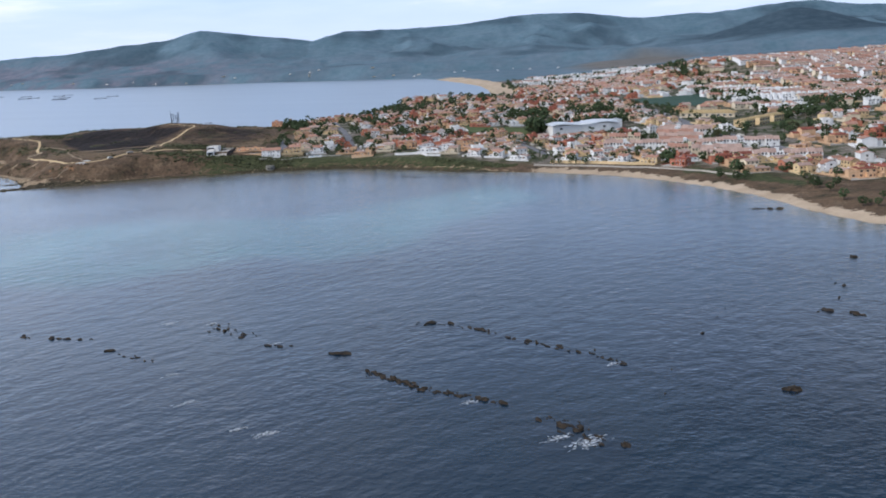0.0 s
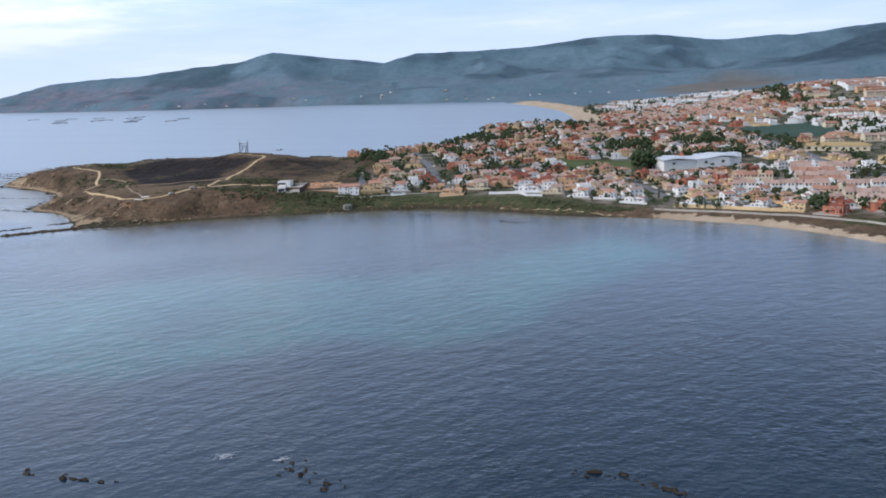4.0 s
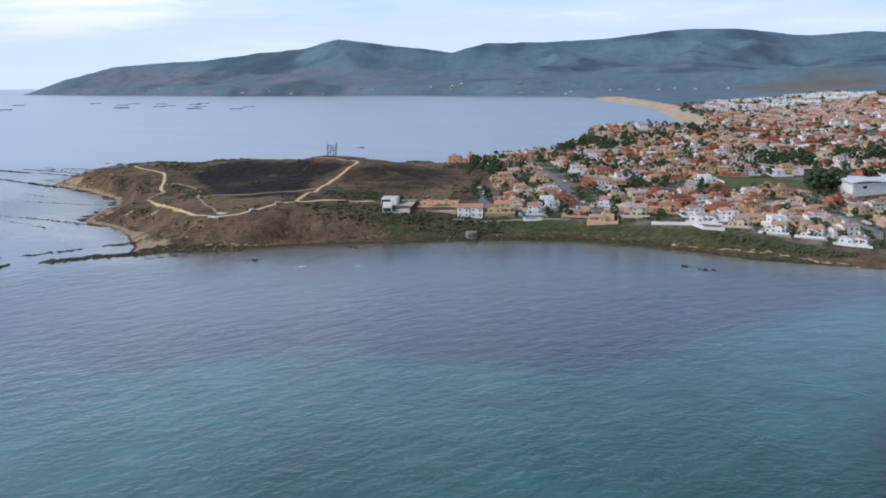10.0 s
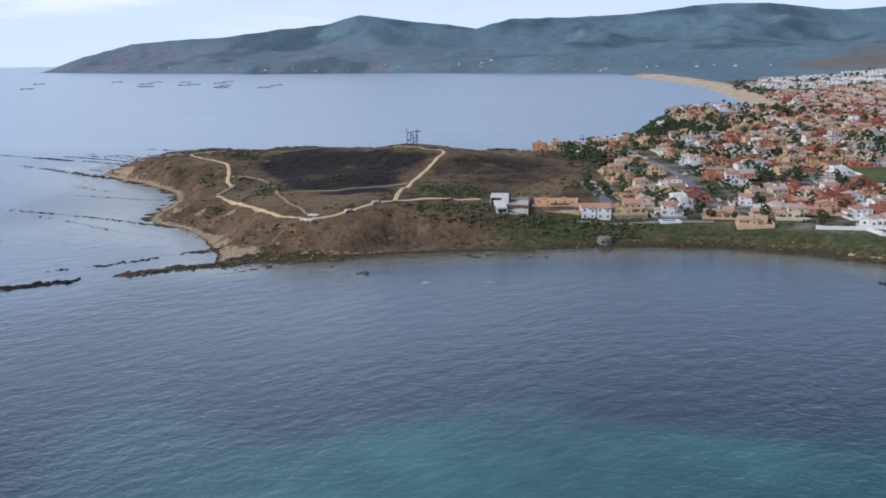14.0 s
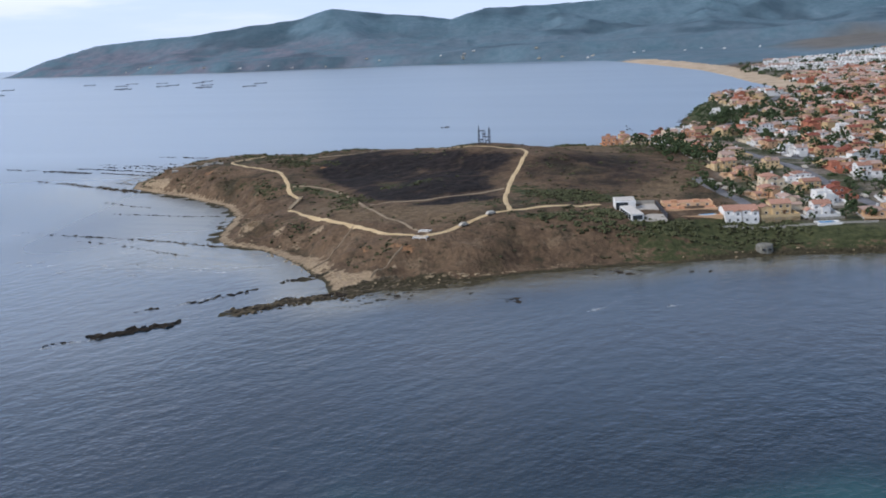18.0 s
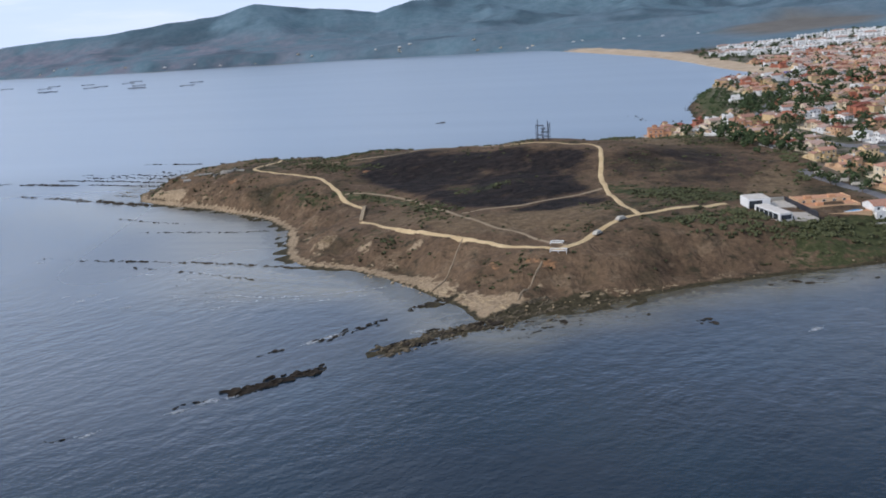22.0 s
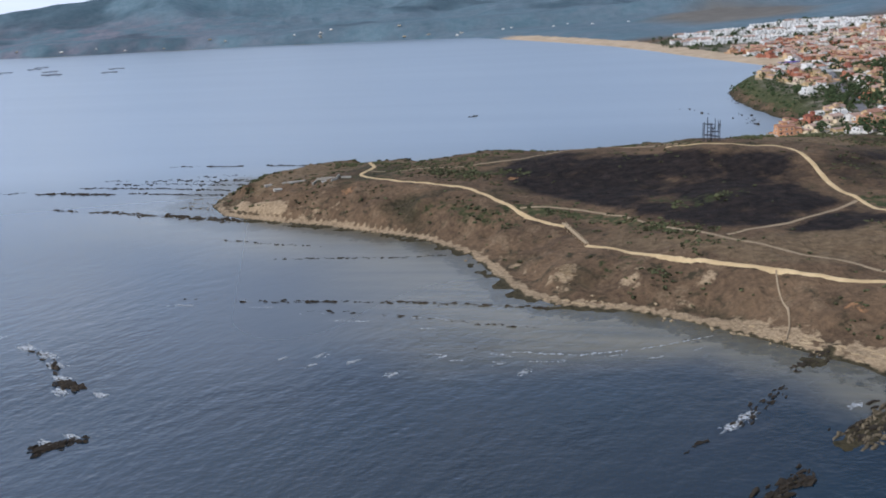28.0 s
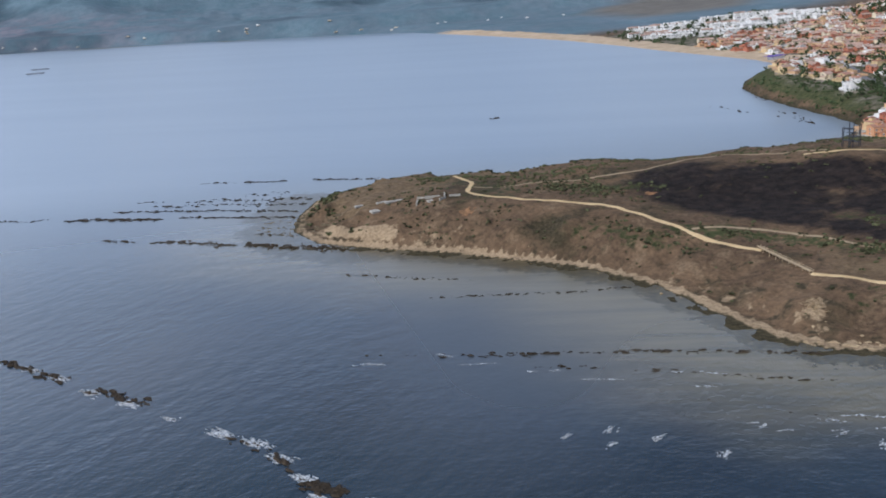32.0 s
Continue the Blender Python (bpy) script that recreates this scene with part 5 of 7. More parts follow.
# ---- white sports hall with its annexes ----
hall = thing("sports_hall", "long white hall of joined blocks under a low wavy pale roof", "hall", at=pose(145, 842, floor_at(145, 842), 0, 0, 12))
part("wall", Shape().box(-30, -12, -3, -3, 12, 6.6).box(-3, -13, -3, 24, 12, 7.4).box(24, -9, -3, 34, 12, 6.2).box(10, 12, -3, 46, 24, 7.0).mesh("wall", WALLS["white"]), hall)
vault = Shape()
for k in range(33):
    x = -31 + 2 * k
    z = 7.3 + 0.9 * math.sin((x + 31) * 0.16) + 0.012 * (x + 31)
    vault.points += [(x, -13.6, z), (x, 0, z + 1.3), (x, 12.6, z + 0.4), (x, 12.6, z - 0.4), (x, -13.6, z - 0.5)]
vault.faces += [(5 * k + c, 5 * k + 5 + c, 5 * k + 5 + (c + 1) % 5, 5 * k + (c + 1) % 5) for k in range(32) for c in range(5)] + [(4, 3, 2, 1, 0), (160, 161, 162, 163, 164)]
vault.slots += [0] * 162
part("roof", vault.mesh("roof", HALL_ROOF), hall)
part("annexe_roof", Shape().box(9.6, 12.7, 7.0, 46.4, 24.4, 7.4).mesh("annexe_roof", HALL_ROOF), hall)
for x in (-22, 4, 18):
    part("window", WIDE_WINDOW, hall, at=pose(x, -12.05 if x < -3 else -13.05, 4.2))
part("forecourt", Shape().box(26, -26, -2, 62, -2, 0.2).mesh("forecourt", PAVING), hall)

# ---- the modern white house at the end of the track ----
modern = thing("modern_house", "low modern white house of two flat-roofed boxes with dark glazing", "house", at=pose(-162, 742, 11.2, 0, 0, 0))
front = part("front_wing", Shape().box(-2.6, -14, -2, 2.6, 6, 3.2).mesh("front_wing", WALLS["white"]), modern, at=pose(0, 0, 0, 0, 0, 8))
part("window", Shape().box(-2.1, -14.1, 0.8, 2.1, -13.9, 2.6).mesh("window", GLASS), front)
part("window", Shape().box(2.5, -10, 0.9, 2.7, -2, 2.6).mesh("window", GLASS), front)
part("window", Shape().box(-2.7, -12.5, 0.5, -2.5, 4.5, 2.75).mesh("window", GLASS), front)
for y in (-9, -5.5, -2, 1.5):
    part("mullion", Shape().box(-2.78, y - 0.12, 0.4, -2.66, y + 0.12, 2.8).mesh("mullion", PAINT), front)
rear = part("rear_wing", Shape().box(-5, 8, -2, 4, 18, 5.0).mesh("rear_wing", WALLS["white"]), modern)
part("window", Shape().box(-4.7, 7.88, 0.6, 0.6, 8.1, 4.3).mesh("window", GLASS), rear)
part("roof", Shape().box(-2.5, -13.8, 3.2, 2.5, 5.8, 3.32).mesh("roof", ROOFS["flat"]), modern, at=pose(0, 0, 0, 0, 0, 8))
part("roof", Shape().box(-4.8, 8.2, 5.0, 3.8, 17.8, 5.15).mesh("roof", ROOFS["flat"]), modern)
part("terrace", Shape().box(-12, -8, -2, -3.6, 8, 0.3).box(3.8, -14, -2, 14.5, 6, 0.35).box(-3, 6.2, -2, 14, 20, 1.1).mesh("terrace", PAVING), modern)
part("boundary_wall", Shape().box(5, 19.6, -2, 14, 20, 2.6).mesh("boundary_wall", CONCRETE), modern)
part("boundary_wall", Shape().box(-12, -8.3, -2, -3.7, -8.0, 0.9).mesh("boundary_wall", CONCRETE), modern)
part("screen_fence", Shape().box(14.5, -13, -2, 14.8, 20, 2.6).mesh("screen_fence", STEEL), modern)

# ---- terracotta terraces beside it ----
tract = thing("terrace_complex", "peach-coloured stepped building with tiled roof terraces and an oval pool", "building", at=pose(-134, 737, 9.3))
part("wall", Shape().box(-12, 0, -4, 11.5, 10, 1.1).box(-12, 10, -4, 11.5, 18, 2.3).box(-11, 18, -4, 11, 27, 3.7).mesh("wall", WALLS["peach"]), tract)
for x0, y0, x1, y1, z in ((-12, 0, 11.5, 10, 1.1), (-12, 10, 11.5, 18, 2.3), (-11, 18, 11, 27, 3.7)):
    part("terrace", Shape().box(x0 + 0.25, y0 + 0.25, z, x1 - 0.25, y1 - 0.05, z + 0.12).mesh("terrace", TERRACE), tract)
    part("parapet", Shape().box(x0, y0, z, x1, y0 + 0.25, z + 0.5).box(x0, y0 + 0.25, z, x0 + 0.25, y1, z + 0.5).box(x1 - 0.25, y0 + 0.25, z, x1, y1, z + 0.5).mesh("parapet", WALLS["peach"]), tract)
for x, y in ((-6, 20.5), (4, 20.5), (-4, 13)):
    z = 3.8 if y > 16 else 2.4
    part("stair_hut", Shape().box(x - 1.3, y - 1.2, z, x + 1.3, y + 1.2, z + 1.3).mesh("stair_hut", WALLS["orange"]), tract)
for i in range(5):
    part("window", WINDOW, tract, at=pose(-8.4 + 4.2 * i, 18, 3.1) @ Matrix.Diagonal((1, 1, 0.7, 1)))
rim, bath = Shape(), Shape()
for sh, rx, ry, z in ((rim, 5.0, 2.4, 1.45), (bath, 4.3, 1.8, 1.5)):
    loop = [(4.6 + rx * math.cos(k), 4.2 + ry * math.sin(k)) for k in (2 * math.pi * i / 20 for i in range(20))]
    sh.add([(x, y, h) for h in (1.15, z) for x, y in loop], [(i, (i + 1) % 20, 20 + (i + 1) % 20, 20 + i) for i in range(20)] + [tuple(range(20, 40))])
part("pool_edge", rim.mesh("pool_edge", PAINT), tract)
part("pool", bath.mesh("pool", POOL), tract)

# ---- white pair of gabled houses ----
for x in (-118.7, -111.3):
    twin = thing("house", "narrow white two-storey house with tiled gables and a balcony", "house", "white pair of gabled houses", at=pose(x, 741, 7.4, 0, 0, 3) @ Matrix.Diagonal((0.82, 0.85, 0.85, 1)))
    body = Shape().box(-4.2, -5, -3, 4.2, 6, 6.2).box(-4.2, -7.4, -3, 4.2, -5, 3.2)
    gable_end(body, -4.2, -5, 4.2, 6, 6.2, 1.8)
    body.box(0.4, -6.6, 3.2, 4.2, -5, 5.6)
    part("wall", body.mesh("wall", WALLS["white"]), twin)
    tiles = gable_roof(Shape(), -4.2, -5, 4.2, 6, 6.2, 1.8, 0.3)
    gable_roof(tiles, 0.4, -6.6, 4.2, -4.2, 5.6, 0.9, 0.2, "y")
    part("roof", tiles.mesh("roof", ROOFS["orange"]), twin)
    part("balcony", Shape().box(-4.2, -7.4, 3.2, 0.3, -7.2, 4.2).mesh("balcony", WALLS["white"]), twin)
    for wx, wz in ((-2.2, 4.9), (2.3, 4.6), (-2.2, 1.7), (2.2, 1.7)):
        part("window", WINDOW, twin, at=pose(wx, -5.0 if wz > 4.8 else (-6.6 if wz > 4 else -7.4), wz))

# ---- pool by the slope, beach bar, sea walls ----
basin = thing("swimming_pool", "small blue swimming pool with white paving", "pool", at=pose(-80, 731, floor_at(-80, 731) + 0.3, 0, 0, 3))
part("surround", Shape().box(-5, -3, -2, 5, 3, 0.2).mesh("surround", PAINT), basin)
part("water", Shape().box(-3.8, -2, 0.15, 2.6, 2, 0.26).mesh("water", POOL), basin)
bar = thing("beach_bar", "low beach bar with a purple awning on the sand", "beach bar", at=pose(152, 1518, 2.6, 0, 0, 20))
part("wall", Shape().box(-9, -5, -2, 9, 5, 3).mesh("wall", WALLS["white"]), bar)
part("awning", Shape().box(-16, -6, 3, 12, 6, 3.4).mesh("awning", FABRIC), bar)
for x in (-15, -11):
    part("post", Shape().box(x - 0.15, -5.8, -2, x + 0.15, -5.5, 3).mesh("post", PAINT), bar)


def sea_wall(label, line, height, m, thick=0.6):
    sh = Shape()
    for (ax, ay), (bx, by) in zip(line, line[1:]):
        n = max(1, int(math.hypot(bx - ax, by - ay) / 6))
        for i in range(n):
            p, q = i / n, (i + 1) / n
            x0, y0, x1, y1 = ax + (bx - ax) * p, ay + (by - ay) * p, ax + (bx - ax) * q, ay + (by - ay) * q
            k = thick / 2 / math.hypot(x1 - x0, y1 - y0)
            nx, ny = -(y1 - y0) * k, (x1 - x0) * k
            z = (floor_at(x0, y0) + floor_at(x1, y1)) / 2
            pts = [(x0 - nx, y0 - ny), (x1 - nx, y1 - ny), (x1 + nx, y1 + ny), (x0 + nx, y0 + ny)]
            sh.add([(a, b, c) for c in (z - 3, z + height) for a, b in pts], [(3, 2, 1, 0), (4, 5, 6, 7), (0, 1, 5, 4), (1, 2, 6, 5), (2, 3, 7, 6), (3, 0, 4, 7)])
    return tagged(new("sea_wall", sh.mesh("sea_wall", m)), label, "wall", kind="structure")


sea_wall("long white promenade wall above the beach", [(80, 652), (120, 630), (150, 609), (176, 580), (190, 556)], 1.0, PAVING)
sea_wall("ochre garden wall above the beach", [(92, 655), (122, 640), (150, 622)], 1.9, WALLS["ochre"])
sea_wall("white boundary wall of the sea-view plots", [(-18, 712), (2, 706), (6, 698), (16, 694)], 1.6, WALLS["white"])
sea_wall("low white wall below the terrace complex", [(-124, 731), (-60, 729)], 0.8, CONCRETE)

# ---- old pillbox on the shore ----
pill = thing("pillbox", "old grey concrete coastal pillbox at the water's edge", "bunker", at=pose(-112, 709, 0.6, 0, 0, 6))
shell = Shape()
ring = [(3.6 * math.cos(k), 3.0 * math.sin(k)) for k in (2 * math.pi * (i + 0.5) / 10 for i in range(10))]
shell.add([(x * s, y * s, z) for z, s in ((-1.5, 1.02), (3.0, 0.96), (3.5, 0.82)) for x, y in ring],
          [(i + 10 * r, (i + 1) % 10 + 10 * r, (i + 1) % 10 + 10 * r + 10, i + 10 * r + 10) for r in range(2) for i in range(10)] + [tuple(range(20, 30))])
part("shell", shell.mesh("shell", plain("lichened_concrete", (0.13, 0.125, 0.105), (0.26, 0.25, 0.215), 0.8, relief=0.04)), pill)
for x in (-1.3, 1.2):
    part("embrasure", Shape().box(x - 0.6, -3.15, 1.4, x + 0.6, -2.6, 2.1).mesh("embrasure", GLASS), pill)

# ---- steel lookout frame on the crest ----
mast = thing("steel_tower", "dark steel lookout frame of tall posts and platforms", "tower", at=pose(-229, 905, floor_at(-229, 905), 0, 0, 8))
for x, y, h in ((-3.4, -2, 12.2), (-2.6, 2, 9.4), (-0.9, -2, 9.0), (0.9, 2, 8.6), (2.6, -2, 10.0), (3.4, 2, 10.6), (3.6, -2, 10.2), (-3.4, 2, 9.0)):
    part("post", Shape().box(-0.13, -0.13, -0.5, 0.13, 0.13, h).mesh("post", STEEL), mast, at=pose(x, y, 0))
for x0, x1, z in ((-3.6, 0.2, 8.4), (-1.0, 3.6, 4.6), (0.6, 3.6, 2.2), (-3.6, -0.6, 3.2), (-1, 1.2, 6.4)):
    part("platform", Shape().box(x0, -2.2, z, x1, 2.2, z + 0.18).mesh("platform", STEEL), mast)
for a, b in (((-3.4, -2, 0.3), (-0.9, -2, 4)), ((-0.9, -2, 4.6), (0.9, -2, 8)), ((0.9, 2, 0.2), (3.4, 2, 4.6)), ((2.6, -2, 4.8), (3.6, -2, 9.5))):
    part("stair", Shape().tube(a, b, 0.13, 0.13, 5).mesh("stair", STEEL), mast)

# ---- boardwalk bridge over the gully ----
walkway = thing("boardwalk", "sun-bleached wooden boardwalk with low rails over the gully", "boardwalk")
z0, z1 = floor_at(-327, 798) + 0.4, floor_at(-327, 828) + 0.4
for i in range(24):
    k = (i + 0.5) / 24
    part("plank", Shape().box(-0.65, -0.55, 0, 0.65, 0.55, 0.12).mesh("plank", BOARD) if i == 0 else bpy.data.objects["plank"].data, walkway, at=pose(-327, 798 + 30 * k, z0 + (z1 - z0) * k + 0.3))
for x in (-0.7, 0.7):
    part("rail", Shape().tube((-327 + x, 798, z0 + 0.9), (-327 + x, 828, z1 + 0.9), 0.07, 0.07, 5).mesh("rail", BOARD), walkway)
    for i in range(9):
        k = i / 8
        part("post", Shape().box(-0.07, -0.07, -1.4, 0.07, 0.07, 0.9).mesh("post", BOARD), walkway, at=pose(-327 + x, 798 + 30 * k, z0 + (z1 - z0) * k))

# ---- white barrier pens at the bend of the track ----
for x, y, w, d, turn in ((-250, 715.5, 4.6, 2.6, -22), (-251, 705.5, 5.8, 2.8, -14)):
    pen = thing("barrier_pen", "low rectangle of white painted rails beside the track", "barrier", "white barrier pens", at=pose(x, y, floor_at(x, y), 0, 0, turn))
    for a, b, c, e in ((-w / 2, -d / 2, w / 2, -d / 2), (-w / 2, d / 2, w / 2, d / 2), (-w / 2, -d / 2, -w / 2, d / 2), (w / 2, -d / 2, w / 2, d / 2)):
        part("rail", Shape().box(a - 0.12, b - 0.12, 0.4, c + 0.12, e + 0.12, 0.75).mesh("rail", PAINT), pen)
    for a in (-w / 2, 0, w / 2):
        for b in (-d / 2, d / 2):
            part("post", Shape().box(a - 0.1, b - 0.1, -0.6, a + 0.1, b + 0.1, 0.5).mesh("post", PAINT), pen)


# ---- parked vans and cars ----
def car(label, w, l, h, paint, at):
    c = thing("car", label, "car", "parked cars", at=at)
    sh = Shape()
    prof = [(-l / 2, 0.35), (-l / 2, 0.85), (-l * 0.42, 0.95), (-l * 0.26, h), (l * 0.3, h), (l * 0.44, 0.98), (l / 2, 0.85), (l / 2, 0.35)]
    n = len(prof)
    sh.add([(s * w / 2 * (0.86 if z > 1.2 else 1), y, z) for s in (-1, 1) for y, z in prof],
           [tuple(range(n))[::-1], tuple(range(n, 2 * n))] + [(i, (i + 1) % n, n + (i + 1) % n, n + i) for i in range(n)])
    part("body", sh.mesh("body", paint), c)
    glass = Shape().box(-w * 0.44, -l * 0.24, 1.0, w * 0.44, l * 0.28, h - 0.12)
    part("windows", glass.mesh("windows", GLASS), c)
    for sx in (-1, 1):
        for sy in (-0.31, 0.31):
            part("wheel", Shape().tube((sx * w / 2 - 0.1, sy * l, 0.33), (sx * w / 2 + 0.1, sy * l, 0.33), 0.33, 0.33, 9).mesh("wheel", TYRE), c)
    return c


GREY_CAR = plain("grey_car_paint", (0.1, 0.1, 0.11), (0.14, 0.14, 0.15), 0.5, rough=0.35)
white_car = car("dusty white parked car beside the sandy track", 1.8, 4.6, 1.6, DUSTY, pose(-234, 721, floor_at(-234, 721), 0, 0, 140))
copy_thing(white_car, pose(-222.5, 733, floor_at(-222.5, 733), 0, 0, 125))
for x, y in ((-113.5, 808), (-111, 800), (-109, 791), (-107.5, 783)):
    copy_thing(white_car, pose(x, y, floor_at(x, y) + 0.12, 0, 0, 70))
grey_car = car("dark grey parked car in the street", 1.8, 4.4, 1.5, GREY_CAR, pose(-56, 800, floor_at(-56, 800) + 0.1, 0, 0, 5))
for i in range(26):
    s = rnd.choice(STREETS[:4])
    k = rnd.randrange(len(s) - 1)
    q = rnd.random()
    x, y = s[k][0] + (s[k + 1][0] - s[k][0]) * q, s[k][1] + (s[k + 1][1] - s[k][1]) * q
    turn = math.degrees(math.atan2(s[k + 1][1] - s[k][1], s[k + 1][0] - s[k][0])) - 90
    x, y = x + 2.8 * math.cos(radians(turn)), y + 2.8 * math.sin(radians(turn))
    copy_thing(rnd.choice((white_car, grey_car)), pose(x, y, floor_at(x, y) + 0.12, 0, 0, turn))


# ---- reefs: lines of upturned rock in the sea ----
ROCKS = []
for k in range(7):
    sh, dice = Shape(), random.Random(60 + k)
    sh.lump((0, 0, 0), 1.0, 0.62, 0.42, dice, 3, 7)
    sh.points = [(x * dice.uniform(0.8, 1.2), y * dice.uniform(0.75, 1.25), z * dice.uniform(0.6, 1.5)) for x, y, z in sh.points]
    for _ in range(3):
        sh.lump((dice.uniform(-0.9, 0.9), dice.uniform(-0.4, 0.4), dice.uniform(-0.1, 0.1)), dice.uniform(0.3, 0.6), dice.uniform(0.2, 0.4), dice.uniform(0.2, 0.42), dice, 3, 6)
    ROCKS.append((sh, sh.mesh("rock", ROCK)))
dice = random.Random(9)


far_reefs = Shape()


def reef(label, line, gap, size, scatter, skip=0.15, stretch=1.0, far=False):
    """Jagged rocks of many sizes strewn along a line."""
    whole = Shape()
    r = None if far else thing("reef", label, "reef", "reefs round the headland", at=pose(line[0][0], line[0][1], 0))
    gap, scatter = gap * 0.55, scatter + 0.25 * size
    for (ax, ay), (bx, by) in zip(line, line[1:]):
        long = math.hypot(bx - ax, by - ay)
        turn = math.degrees(math.atan2(by - ay, bx - ax))
        n = max(1, int(long / gap))
        for i in range(n):
            if dice.random() < skip:
                continue
            k = (i + dice.random()) / n
            s = size * dice.choice((0.3, 0.4, 0.5, 0.7, 1.0)) * dice.uniform(0.8, 1.2)
            x, y = ax + (bx - ax) * k + dice.gauss(0, scatter), ay + (by - ay) * k + dice.gauss(0, scatter)
            m = pose(x - line[0][0], y - line[0][1], dice.uniform(0.0, 0.14) * s, dice.uniform(-9, 9), dice.uniform(-6, 6), turn + dice.gauss(0, 9 / stretch))
            shape, data = dice.choice(ROCKS)
            m = m @ Matrix.Diagonal((s * dice.uniform(1.5, 2.7) * stretch, s * dice.uniform(0.65, 1.1), s * dice.uniform(0.4, 0.9) / stretch, 1))
            if far:
                blot(whole, shape, m, [0])
            else:
                part("rock", data, r, at=m)
    if far:
        blot(far_reefs, whole, pose(line[0][0], line[0][1], 0), [0])
    return r


DARK = "broken line of dark wet rocks just above the water"
for line, gap, size, scatter, skip in (
        ([(-3, 287), (8, 284), (21, 272)], 2.0, 1.1, 0.5, 0.1), ([(25, 267), (38, 256), (54, 239)], 1.9, 1.1, 0.8, 0.1), ([(-29, 260), (-23, 258)], 2.0, 1.7, 0.3, 0),
        ([(-17, 243), (-3, 229), (18, 215)], 1.5, 1.15, 0.35, 0.05), ([(-69, 296), (-62, 288), (-52, 278)], 1.8, 1.2, 1.3, 0.1), ([(-50, 273), (-40, 268)], 3.5, 0.9, 0.8, 0.1),
        ([(-135, 293), (-119, 291), (-104, 285)], 5.5, 1.2, 0.7, 0.15), ([(-94, 271), (-82, 263), (-76, 256)], 4.0, 1.2, 0.7, 0.1), ([(28, 205), (34, 194), (38, 187)], 1.2, 1.3, 1.8, 0.1),
        ([(87, 215), (90, 214)], 1.5, 1.9, 0.3, 0), ([(123, 281), (125, 279)], 1.5, 1.4, 0.4, 0), ([(132, 275), (134, 273)], 1.5, 1.3, 0.4, 0), ([(144, 324), (141, 307), (134, 292)], 9, 1.3, 0.8, 0.1),
        ([(164, 462), (180, 457)], 2.2, 1.5, 0.4, 0), ([(163, 349), (165, 348)], 2, 1.2, 0.2, 0), ([(99, 292), (74, 254), (52, 205)], 24, 0.9, 1, 0)):
    reef(DARK, line, gap * 0.85, size * 0.9, scatter * 1.2, skip, 0.6)
